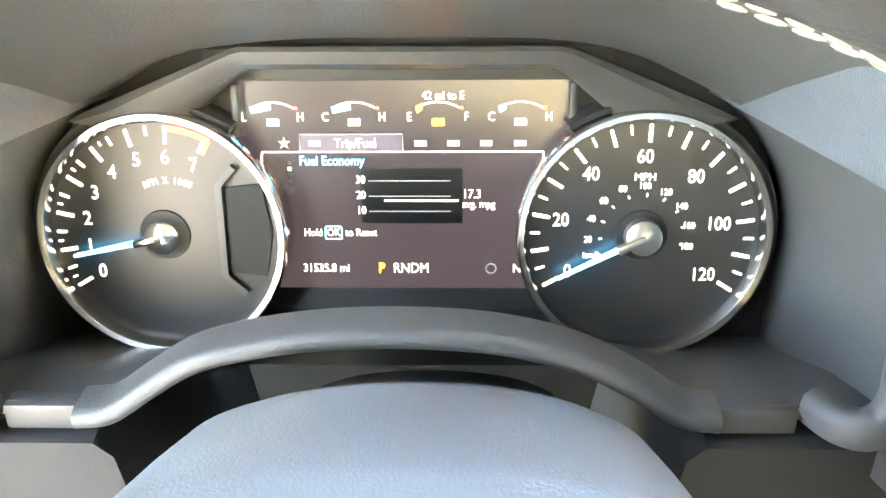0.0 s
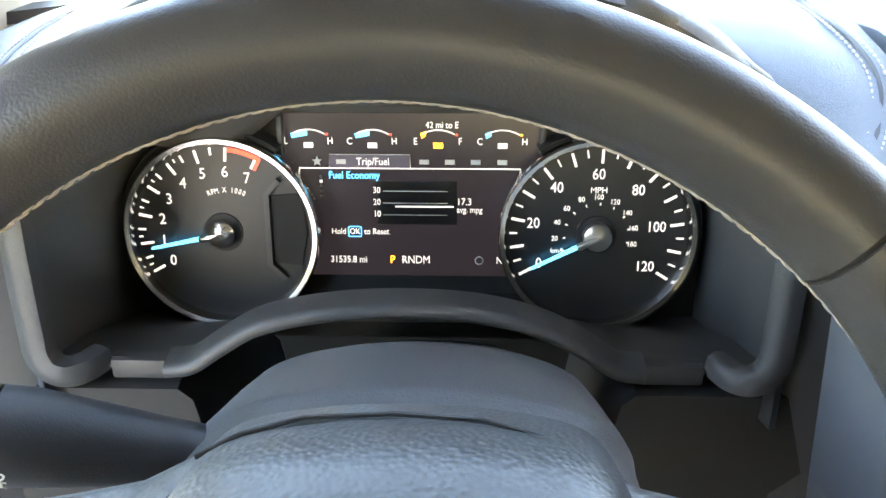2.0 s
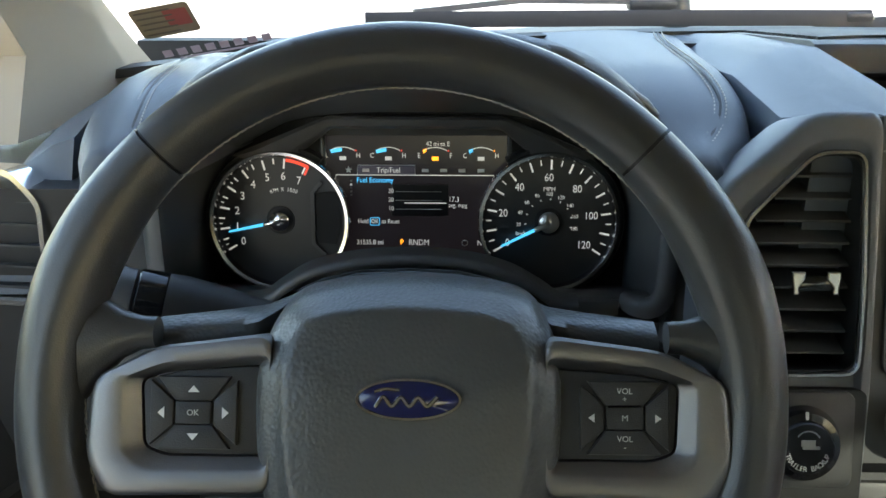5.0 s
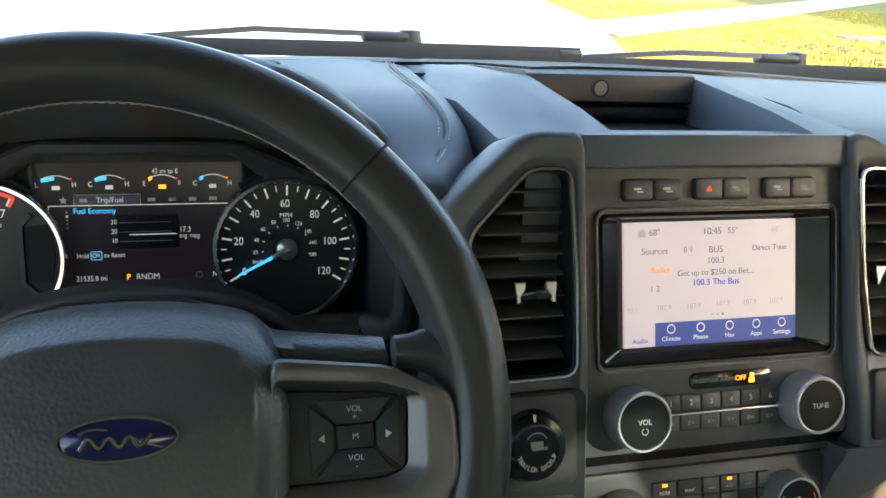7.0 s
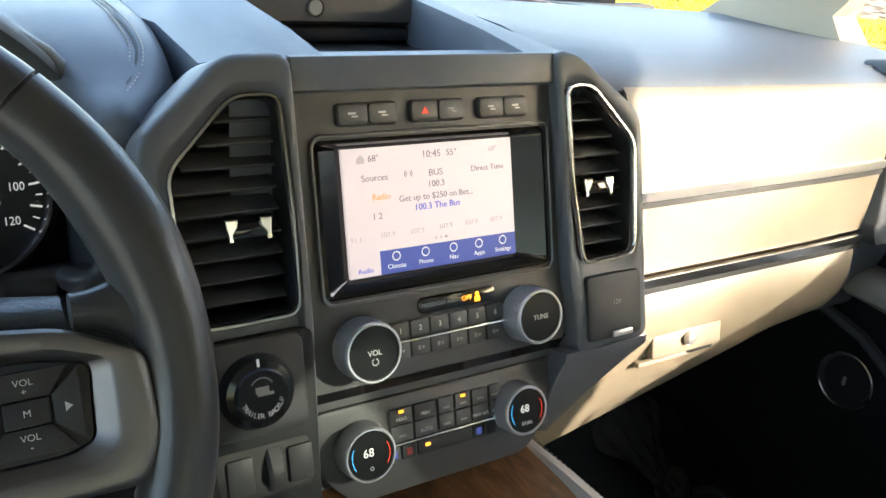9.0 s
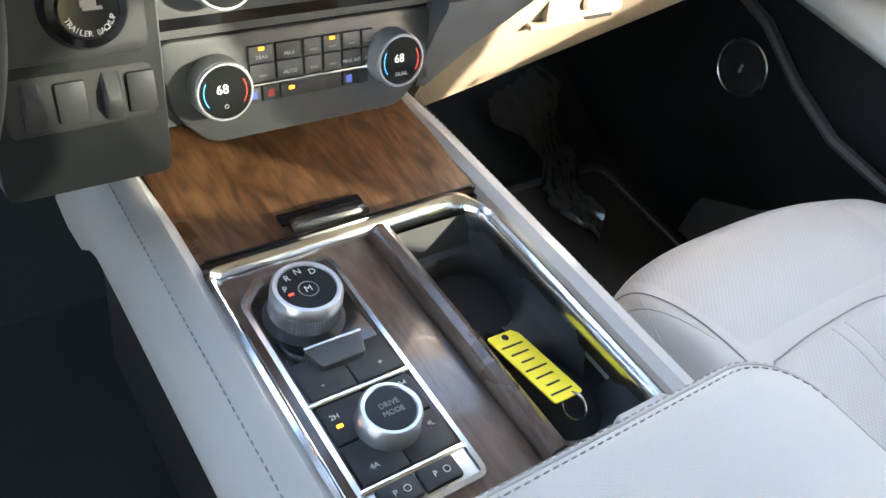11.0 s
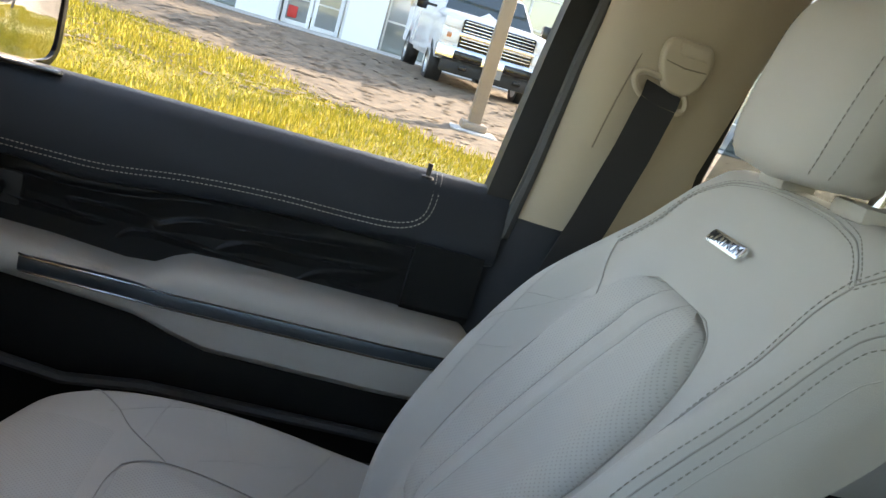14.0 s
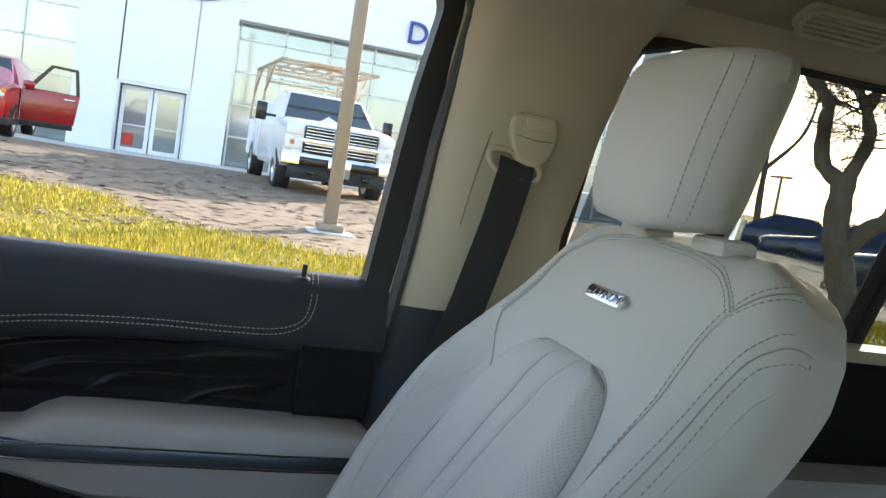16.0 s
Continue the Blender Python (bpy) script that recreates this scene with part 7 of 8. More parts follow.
# grained leather bridge that runs from spoke to spoke behind the top of the pad
BRIDGE = [(0.0, 0.0700, -0.053, 0.0660, -0.046), (0.030, 0.0685, -0.052, 0.0645, -0.045), (0.050, 0.0635, -0.049, 0.0590, -0.041), (0.066, 0.0555, -0.045, 0.0480, -0.032), (0.080, 0.0490, -0.040, 0.0365, -0.016), (0.100, 0.0460, -0.035, 0.0325, -0.015), (0.137, 0.0415, -0.028, 0.0280, -0.012)]
secs = []
for k in range(-60, 61):
    ax = abs(k) / 60 * 0.137
    yt, wt, yf, wf = (table(ax, [(r[0], r[c]) for r in BRIDGE]) for c in (1, 2, 3, 4))
    x = 0.002 + math.copysign(ax, k)
    secs.append([(x, yt - 0.012, wt - 0.006), (x, yt - 0.003, wt - 0.004), (x, yt, wt), (x, yt - 0.0005, wt + 0.004), (x, yf + 0.6 * (yt - yf), wf - 0.35 * (wf - wt)), (x, yf + 0.2 * (yt - yf), wf + 0.001), (x, yf - 0.003, wf), (x, yf - 0.010, wf - 0.006)])
part("spoke_bridge", loft(secs), pebbled, wheel, "grained leather bridge across the spokes", smooth=70)
part("bridge_seam", tube([(q[3][0], q[3][1] + 0.0006, q[3][2] + 0.001) for q in secs[32:89]], 0.0009, 6), matte_black, wheel)
# spokes
for s in (-1, 1):
    X = lambda x: PX + s * x
    part("spoke_thumb_rest", loft([[(X(x), yc + hy * math.cos(a), -0.003 + hz * math.sin(a)) for a in np.linspace(0, 2 * math.pi, 17)[:-1]] for x, yc, hy, hz in ((0.1345, 0.0330, 0.0085, 0.008), (0.143, 0.033, 0.0090, 0.0095), (0.153, 0.032, 0.013, 0.0115), (0.163, 0.030, 0.021, 0.013), (0.172, 0.028, 0.031, 0.014))]), leather_smooth, wheel, "", 70)
    part("silver_spoke", bezel_ring(soft_poly([(X(0.070), 0.034), (X(0.130), 0.0265), (X(0.163), 0.010), (X(0.166), -0.030), (X(0.155), -0.050), (X(0.070), -0.048)], 0.008),
                                    soft_poly([(X(0.0712), 0.0175), (X(0.120), 0.014), (X(0.139), 0.010), (X(0.137), -0.0255), (X(0.125), -0.030), (X(0.0712), -0.030)], 0.005), -0.010, 0.013, 0.004), spoke_metal, wheel, "brushed grey metal spoke bezel")
    pod = part("button_pod", prism(soft_poly([(X(0.072), 0.017), (X(0.120), 0.0135), (X(0.138), 0.009), (X(0.136), -0.025), (X(0.124), -0.029), (X(0.072), -0.029)], 0.004), -0.010, 0.006, 0.001), plastic, wheel, "black button pod")
    cx, cy = X(0.1105), -0.0075
    for nm, poly in (("up", [(-0.019, 0.0185), (0.019, 0.0185), (0.0095, 0.0062), (-0.0095, 0.0062)]), ("down", [(-0.019, -0.0185), (0.019, -0.0185), (0.0095, -0.0062), (-0.0095, -0.0062)]),
                     ("l", [(-0.0225, 0.0165), (-0.0105, 0.0062), (-0.0105, -0.0062), (-0.0225, -0.0165)]), ("r", [(0.0225, 0.0165), (0.0105, 0.0062), (0.0105, -0.0062), (0.0225, -0.0165)])):
        part("button", prism([(cx + a, cy + b) for a, b in poly], 0.006, 0.009, 0.0008), plastic, pod)
    part("button", prism(rounded(0.0185, 0.0115, 0.001, cx=cx, cy=cy), 0.006, 0.0095, 0.0008), plastic, pod)
    part("lettering", lettering("M" if s > 0 else "OK", 0.0044, cx, cy, 0.0098), print_white, pod)
    if s > 0:
        for body, dy in (("VOL", 0.0135), ("+", 0.0095), ("VOL", -0.0105), ("-", -0.0145)):
            part("lettering", lettering(body, 0.0042, cx, cy + dy, 0.0093), print_white, pod)
    else:
        for dx, dy, a in ((0, 0.012, 0), (0, -0.012, 180), (0.0165, 0, -90), (-0.0165, 0, 90)):
            part("arrow", moved(prism([(-0.003, -0.0015), (0.003, -0.0015), (0, 0.002)], 0.009, 0.0094), pose(cx + dx, cy + dy, 0, 0, 0, a)), print_white, pod)
    if s > 0:
        for dx, a in ((0.0165, -90), (-0.0165, 90)):
            part("arrow", moved(prism([(-0.0022, -0.0012), (0.0022, -0.0012), (0, 0.002)], 0.009, 0.0094), pose(cx + dx, cy, 0, 0, 0, a)), print_white, pod)
    lp = part("lower_pod", prism(soft_poly([(X(0.060), -0.054), (X(0.112), -0.054), (X(0.100), -0.082), (X(0.058), -0.082)], 0.006), -0.010, 0.006, 0.002), plastic, wheel)
    part("icon", box((X(0.085), -0.062, 0.0065), (0.008, 0.004, 0.0005)), print_white, lp)
part("hub_back", moved(lathe([(0, -0.024), (0.052, -0.024), (0.056, -0.045), (0.05, -0.058)], 32), pose(0.003, -0.012, 0)), matte_black, wheel)
part("lower_spoke", prism(soft_poly([(-0.045, -0.07), (0.055, -0.07), (0.035, -0.175), (-0.03, -0.175)], 0.01), -0.012, 0.004, 0.003), spoke_metal, wheel)

# ---- cowl and wipers outside the windscreen ----
structure("cowl", slab([[(x, y, z) for y, z in ((0.285 - 0.09 * ((x - XC) / 0.8) ** 2, 0.862 - 0.045 * ((x - XC) / 0.8) ** 2), (0.36 - 0.09 * ((x - XC) / 0.8) ** 2, 0.860 - 0.05 * ((x - XC) / 0.8) ** 2), (0.52 - 0.09 * ((x - XC) / 0.8) ** 2, 0.856 - 0.05 * ((x - XC) / 0.8) ** 2), (0.56 - 0.09 * ((x - XC) / 0.8) ** 2, 0.83))] for x in np.linspace(-0.42, 1.28, 19)], (0, 0, 0.03)), plastic, "black plastic cowl panel", "cowl")
for k, (x0, x1, xa) in enumerate(((-0.08, 0.57, 0.30), (0.50, 1.08, 0.90))):
    wp = thing("wiper", "black windscreen wiper resting on the cowl", "wiper", group="wipers")
    yb = lambda x: 0.40 - 0.10 * ((x - XC) / 0.8) ** 2
    zb = 0.872 - 0.012 * k
    part("blade", sweep([(x, yb(x), zb) for x in np.linspace(x0, x1, 10)], [(-0.006, -0.010), (0.006, -0.010), (0.004, 0.004), (0.0, 0.010), (-0.005, 0.004)]), rubber, wp)
    part("arm", sweep([(xa - 0.32, yb(xa - 0.32) + 0.012, zb + 0.008), (xa - 0.18, yb(xa) + 0.02, zb + 0.020), (xa - 0.03, yb(xa) + 0.03, zb + 0.018)], [(-0.006, -0.003), (0.006, -0.003), (0.004, 0.004), (-0.004, 0.004)]), plastic_grey, wp)
    part("pivot", join(box((xa, yb(xa) + 0.035, zb + 0.014), (0.075, 0.03, 0.016), 0.006), moved(lathe([(0, 0.018), (0.014, 0.016), (0.017, 0.0), (0.017, -0.03)], 20), pose(xa + 0.03, yb(xa) + 0.035, zb + 0.008))), plastic_grey, wp, "wiper pivot cap")
    part("end_cap", box((x1 - 0.015, yb(x1 - 0.015), zb), (0.035, 0.012, 0.014), 0.004), plastic_grey, wp)

# ---- stickers on the windscreen ----
tan_paper = mat("tan_sticker", (0.30, 0.24, 0.15), 0.6, vary=0.05)


def on_glass(c, xdir):
    """A frame on the driver's side of the windscreen, x along xdir, z into the cabin."""
    z = Vector((0.191, -0.639, -0.746)).normalized()
    x = Vector(xdir)
    x = (x - z * x.dot(z)).normalized()
    y = z.cross(x)
    p = Vector(c) + z * 0.003
    return Matrix(((x.x, y.x, z.x, p.x), (x.y, y.y, z.y, p.y), (x.z, y.z, z.z, p.z), (0, 0, 0, 1)))


sk = thing("windscreen_sticker", "tan inspection sticker with a red corner on the windscreen", "sticker", on_glass((-0.261, 0.148, 0.893), (0.0546, 0.005, 0.0092)))
part("paper", prism(soft_poly([(-0.030, -0.024), (0.030, -0.024), (0.030, 0.024), (-0.030, 0.024)], 0.005), 0, 0.0008), tan_paper, sk)
part("red_patch", box((0.014, 0.003, 0.001), (0.024, 0.026, 0.0004)), mat("faded_red", (0.42, 0.10, 0.08), 0.6), sk)
for j in range(5):
    part("writing_bar", box((-0.008, 0.018 - 0.009 * j, 0.0012), (0.036, 0.0022, 0.0004)), mat("faint_ink", (0.16, 0.13, 0.09), 0.6) if j == 0 else MATS["faint_ink"], sk)
dl = thing("dealer_decal", "dark lettered decal along the windscreen foot, seen from behind", "decal", on_glass((-0.223, 0.1965, 0.8625), (0.094, 0.011, 0.015)))
for j in range(8):
    part("letter_bar", box((-0.055 + 0.0155 * j, 0, 0), (0.010, 0.012, 0.0006), 0.0002), lcd_ink, dl)
part("letter_bar", box((0.0, -0.011, 0), (0.09, 0.003, 0.0006)), lcd_ink, dl)

# ---- plastic wrapper on the passenger floor, rear seat, mirror ----
film = mat("clear_film", (0.075, 0.077, 0.075), 0.22, vary=0.2, spec=0.7)
wrap_rows = []
for b in np.linspace(0, 1, 22):
    cx, cy = 1.03 + 0.022 * math.sin(5.5 * b), 0.14 - 0.28 * b
    cz = 0.128 + max(0.0, (cy - 0.02) * 0.643)
    wrap_rows.append([(cx + a * (0.075 - 0.045 * b) * (1 + 0.3 * math.sin(13 * b)), cy + 0.03 * a, cz + 0.003 + 0.017 * abs(math.sin(7 * a + 9 * b)) * (0.4 + 0.6 * abs(math.sin(17 * b + 2 * a)))) for a in np.linspace(-1, 1, 15)])
solid("plastic_wrapper", slab(wrap_rows, (0, 0, 0.001)), film, "crumpled clear plastic wrapper on the black floor carpet", "wrapper", smooth=50)
mat_grey = mat("black_ribbed_mat", (0.05, 0.053, 0.052), 0.5, grain=0.6, gscale=300)
fm = thing("floor_mat", "black carpet floor mat with a raised rubber border", "floor mat")
part("mat_panel", prism(soft_poly([(0.74, -0.36), (1.12, -0.36), (1.14, 0.0), (0.74, 0.0)], 0.04), 0.121, 0.1265, 0.002), mat_grey, fm)
part("border", tube([(x, y, 0.128) for x, y in soft_poly([(0.755, -0.345), (1.105, -0.345), (1.125, -0.015), (0.755, -0.015)], 0.035)], 0.004, 6, True), mat_grey, fm)
rs = thing("rear_seat", "cream leather rear seat behind the front seats", "car seat")
part("cushion", box((0.85, -1.75, 0.36), (0.50, 0.50, 0.16), 0.05, 4), cream, rs)
part("backrest", moved(box((0, 0, 0.25), (0.50, 0.13, 0.56), 0.05, 4), pose(0.85, -2.02, 0.38, 14, 0, 0)), cream, rs)
part("base", box((0.85, -1.78, 0.20), (0.4, 0.4, 0.18)), matte_black, rs)
mr_ = thing("door_mirror", "black door mirror outside the passenger window", "mirror", pose(1.41, -0.20, 0.80, 0, 0, -8))
part("housing", loft([[(0.0 + 0.10 * sx * a, 0.03 + dy, 0.085 * sz * a) for sx, sz in ((-1, -0.8), (-0.8, -1), (0.8, -1), (1, -0.8), (1, 0.8), (0.8, 1), (-0.8, 1), (-1, 0.8))] for a, dy in ((0.5, 0.08), (0.9, 0.05), (1.0, 0.0), (1.0, -0.04))]), gloss_black, mr_)
part("mirror_glass", box((0.0, -0.0125, 0), (0.18, 0.004, 0.15), 0.001), mat("mirror_silver", (0.9, 0.9, 0.9), 0.02, 1.0, vary=0.0), mr_, "mirror glass")
part("arm", box((-0.12, 0.03, -0.06), (0.12, 0.04, 0.04), 0.01), gloss_black, mr_)
part("mirror_rim", frame_ring(rounded(0.20, 0.17, 0.04), rounded(0.178, 0.148, 0.03), -0.012, 0.004), gloss_black, mr_).matrix_local = pose(0, -0.012, 0, 90, 0, 0)

# ---- outdoors ----
GZ = -0.35


def ground_z(x, y):
    z = GZ + 0.45 * math.exp(-((x - 17) / 6) ** 2) * max(0.0, min(1.0, (17 - y) / 6)) * max(0.0, min(1.0, (y + 33) / 6))
    if y > 3:
        z += 0.062 * (math.sqrt((y - 3) ** 2 + 9) - 3) if y < 70 else 0.062 * (math.sqrt(67 ** 2 + 9) - 3)
    return z


gx = np.concatenate([np.linspace(-3000, -60, 6), np.linspace(-50, -4, 14), np.linspace(-3, 32, 71), np.linspace(34, 70, 12), np.linspace(90, 3000, 6)])
gy = np.concatenate([np.linspace(-3000, -70, 6), np.linspace(-60, -22, 12), np.linspace(-20, 40, 81), np.linspace(42, 90, 14), np.linspace(110, 3000, 6)])
lawn = mat("autumn_lawn", (0.27, 0.225, 0.028), 0.9, vary=0.5, vscale=1.6, grain=0.8, gscale=40, color2=(0.38, 0.29, 0.05))
bm = bmesh.new()
gv = [[bm.verts.new((x, y, ground_z(x, y))) for y in gy] for x in gx]
for i in range(len(gx) - 1):
    for j in range(len(gy) - 1):
        bm.faces.new((gv[i][j], gv[i + 1][j], gv[i + 1][j + 1], gv[i][j + 1]))
structure("ground", bm, lawn, "mown autumn lawn turning brown, running to the horizon", "ground", smooth=80)
concrete = mat("pale_concrete", (0.55, 0.53, 0.50), 0.85, vary=0.12, vscale=1.5, grain=0.4, gscale=120)
dirt = mat("leaf_litter_dirt", (0.155, 0.115, 0.076), 0.95, vary=0.4, vscale=5, grain=0.9, gscale=30, color2=(0.31, 0.235, 0.16))
asphalt = mat("asphalt", (0.06, 0.06, 0.06), 0.9, vary=0.15, grain=0.6, gscale=80)


def sheet(name, fx0, fx1, ys, material, label, lift, category, nx=10):
    rows = []
    for y in ys:
        a, b = fx0(y), fx1(y)
        rows.append([(a + (b - a) * k / nx, y, ground_z(a + (b - a) * k / nx, y) + lift) for k in range(nx + 1)])
    structure(name, slab(rows, (0, 0, 0.02)), material, label, category, smooth=80)


drive_edge = lambda y: 2.3 + 0.35 * max(0.0, min(17.0, y)) + 0.16 * max(0.0, y - 17.0)
sheet("driveway", lambda y: -9.0, drive_edge, np.linspace(-30, 80, 60), concrete, "pale sunlit concrete driveway", 0.02, "driveway", 14)
rows = []
for k in range(40):
    x = 7.4 + k * 1.1
    y = 14.0 + 0.80 * (x - 7.4)
    rows.append([(x + 0.2 * f, y + 2.5 * f, ground_z(x + 0.2 * f, y + 2.5 * f) + 0.03) for f in (0, 0.33, 0.67, 1)])
structure("pavement", slab(rows, (0, 0, 0.02)), concrete, "pale concrete footpath across the lawn", "pavement", smooth=80)
bed_edge = lambda y: max(9.3, min(12.7, 10.75 + 0.72 * y)) + 0.25 * math.sin(y * 1.3) + 0.15 * math.sin(y * 3.1)
sheet("dirt_bed", bed_edge, lambda y: 29.0, np.linspace(-22, 15, 60), dirt, "brown leaf-strewn dirt bed in front of the building", 0.012, "ground", 24)
sheet("walkway", lambda y: 28.6, lambda y: 31.2, np.linspace(-24, 15, 30), concrete, "concrete walk along the building", 0.03, "pavement", 4)
sheet("car_park", lambda y: 9.5, lambda y: 80.0, np.linspace(-60, -12.5, 40), asphalt, "asphalt car park", 0.02, "car park", 30)


def blades(name, count, area, material, label, hmin, hmax, seed):
    rng = np.random.default_rng(seed)
    x0, x1, y0, y1 = area
    p = rng.random((count, 2))
    near = p[:, 0] ** 1.5
    px, py = x0 + (x1 - x0) * near, y0 + (y1 - y0) * p[:, 1]
    walk_y = 14.0 + 0.80 * (px - 7.4)
    keep = (px > 2.4 + 0.35 * np.clip(py, 0, 17) + 0.16 * np.maximum(0, py - 17)) & ((py < walk_y) | (py > walk_y + 2.6))
    bed = np.clip(10.75 + 0.72 * py, 9.3, 12.7) + 0.25 * np.sin(py * 1.3) + 0.15 * np.sin(py * 3.1)
    keep &= ~((px > bed + 0.5 * rng.random(count) ** 2) & (px < 29) & (py < 15))
    px, py = px[keep], py[keep]
    n = len(px)
    pz = np.array([ground_z(a, b) for a, b in zip(px, py)])
    h = (hmin + (hmax - hmin) * rng.random(n)) * (0.6 + 0.8 * (np.sin(px * 1.7 + 2 * np.sin(py)) * 0.5 + 0.5))
    a = rng.random(n) * 2 * np.pi
    w = 0.006 + 0.009 * rng.random(n)
    lx, ly = (rng.random(n) - 0.5) * 0.07, (rng.random(n) - 0.5) * 0.07
    v = np.empty((n, 3, 3))
    v[:, 0] = np.stack([px - w * np.cos(a), py - w * np.sin(a), pz - 0.01], 1)
    v[:, 1] = np.stack([px + w * np.cos(a), py + w * np.sin(a), pz - 0.01], 1)
    v[:, 2] = np.stack([px + lx, py + ly, pz + h], 1)
    me = bpy.data.meshes.new(name)
    me.from_pydata(v.reshape(-1, 3).tolist(), [], np.arange(3 * n).reshape(-1, 3).tolist())
    me.materials.append(material)
    tagged(new(name, me), label, "grass", kind="stuff")


def leafy(name, c1, c2, c3):
    m = bpy.data.materials.new(name)
    m.use_nodes = True
    n, l = m.node_tree.nodes, m.node_tree.links
    g = n.new("ShaderNodeNewGeometry")
    cr = n.new("ShaderNodeValToRGB")
    cr.color_ramp.elements[0].color, cr.color_ramp.elements[1].color = (*c1, 1), (*c3, 1)
    e = cr.color_ramp.elements.new(0.5)
    e.color = (*c2, 1)
    l.new(g.outputs["Random Per Island"], cr.inputs["Fac"])
    l.new(cr.outputs["Color"], n["Principled BSDF"].inputs["Base Color"])
    n["Principled BSDF"].inputs["Roughness"].default_value = 0.75
    return m


grass_m = leafy("grass_blades", (0.26, 0.24, 0.015), (0.50, 0.40, 0.025), (0.66, 0.50, 0.06))
blades("grass", 240000, (2.4, 14.5, -10, 10), grass_m, "short yellow-green autumn grass", 0.03, 0.075, 3)
blades("grass", 90000, (2.4, 30, 3, 24), grass_m, "short yellow-green autumn grass beyond the bonnet", 0.03, 0.08, 4)
leaf_m = leafy("fallen_leaves", (0.14, 0.10, 0.06), (0.22, 0.16, 0.10), (0.32, 0.25, 0.16))
rng = np.random.default_rng(8)
nl = 14000
lx, ly = 9.6 + 18 * rng.random(nl) ** 1.2, -20 + 34 * rng.random(nl)
lv_, lf_ = [], []
for k in range(nl):
    z = ground_z(lx[k], ly[k]) + 0.012
    a, sz = rng.random() * 6.28, 0.03 + 0.05 * rng.random()
    t1, t2 = (rng.random(2) - 0.5) * 0.016
    b = len(lv_)
    lv_ += [(lx[k] + sz * math.cos(a + q), ly[k] + sz * math.sin(a + q), z + (t1 if q < 2 else t2) + 0.01) for q in (0, 1.57, 3.14, 4.71)]
    lf_.append((b, b + 1, b + 2, b + 3))
me = bpy.data.meshes.new("leaf_litter")
me.from_pydata(lv_, [], lf_)
me.materials.append(leaf_m)
tagged(new("leaf_litter", me), "brown fallen leaves scattered over the dirt bed", "leaves", kind="stuff")

# ---- showroom building ----
white_panel = mat("white_metal_panel", (0.86, 0.87, 0.88), 0.45, vary=0.03)
curtain = mat("tinted_curtain_glass", (0.40, 0.45, 0.46), 0.06, 0.5, vary=0.3, vscale=0.5, spec=0.8)
alu = mat("aluminium_mullion", (0.62, 0.64, 0.65), 0.4, 0.6)
bl = thing("showroom", "white panelled car showroom with tinted curtain glass and double doors", "building")
BX, BZ = 31.0, -0.42
part("entrance_block", join(box((BX + 1.0, 3.35, 2.9), (2.0, 1.45, 6.6)), box((BX + 1.0, -0.42, 2.9), (2.0, 1.34, 6.6)), box((BX + 1.0, 1.45, 4.2), (2.0, 2.45, 4.15))), white_panel, bl, "white entrance block", smooth=0)
part("upper_band", join(box((BX + 0.9, -9.6, 6.4), (1.4, 17.1, 3.0)), box((BX + 0.9, 12.0, 6.9), (1.4, 15.9, 2.4))), white_panel, bl, "white fascia band", smooth=0)
part("glass_wall", join(box((BX + 1.2, -9.6, 2.25), (0.1, 17.1, 5.4)), box((BX + 1.2, 12.0, 2.6), (0.1, 15.9, 6.2))), curtain, bl, "tinted curtain wall", smooth=0)
part("roof_slab", box((BX + 9, 0.9, 7.9), (17.6, 38.0, 0.3)), white_panel, bl, smooth=0)
part("back_wall", box((BX + 17.5, 0.9, 3.7), (0.4, 38.0, 8.2)), white_panel, bl, smooth=0)
part("end_wall", box((BX + 9, -18.0, 3.7), (17.4, 0.3, 8.2)), white_panel, bl, "white end wall", smooth=0)
for y0, y1 in ((-18.0, -1.2), (4.2, 19.8)):
    n = int((y1 - y0) / 1.6)
    for k in range(n + 1):
        part("mullion", box((BX + 1.12, y0 + (y1 - y0) * k / n, 2.3), (0.12, 0.07, 5.5)), alu, bl, smooth=0)
    for z in (0.75, 1.95, 3.15, 4.35):
        part("transom", box((BX + 1.12, (y0 + y1) / 2, z), (0.12, y1 - y0, 0.07)), alu, bl, smooth=0)
part("door_reveal", frame_ring([(0.22, BZ), (2.68, BZ), (2.68, 2.13), (0.22, 2.13)], [(0.35, BZ), (2.55, BZ), (2.55, 2.0), (0.35, 2.0)], 0, 0.6), alu, bl, smooth=0).matrix_local = Matrix(((0, 0, 1, BX + 0.02), (1, 0, 0, 0), (0, 1, 0, 0), (0, 0, 0, 1)))
for y0, y1 in ((0.40, 1.43), (1.47, 2.50)):
    dr = part("door_leaf", frame_ring([(y0, BZ), (y1, BZ), (y1, 1.95), (y0, 1.95)], [(y0 + 0.14, BZ + 0.25), (y1 - 0.14, BZ + 0.25), (y1 - 0.14, 1.80), (y0 + 0.14, 1.80)], 0, 0.05), white_panel, bl, "white framed glass door", smooth=0)
    dr.matrix_local = Matrix(((0, 0, 1, BX + 0.35), (1, 0, 0, 0), (0, 1, 0, 0), (0, 0, 0, 1)))
    part("pane", box(((y0 + y1) / 2, 0.80, 0.02), (y1 - y0 - 0.27, 2.0, 0.02)), curtain, dr, smooth=0)
    part("push_bar", box(((y0 + y1) / 2, 0.62, 0.0), (y1 - y0 - 0.27, 0.06, 0.06)), alu, dr, smooth=0)
part("red_display", box((BX + 0.33, 2.14, 0.12), (0.06, 0.34, 0.42), 0.05), mat("red_display", (0.6, 0.04, 0.03), 0.5), bl, "red display seen in the doorway")
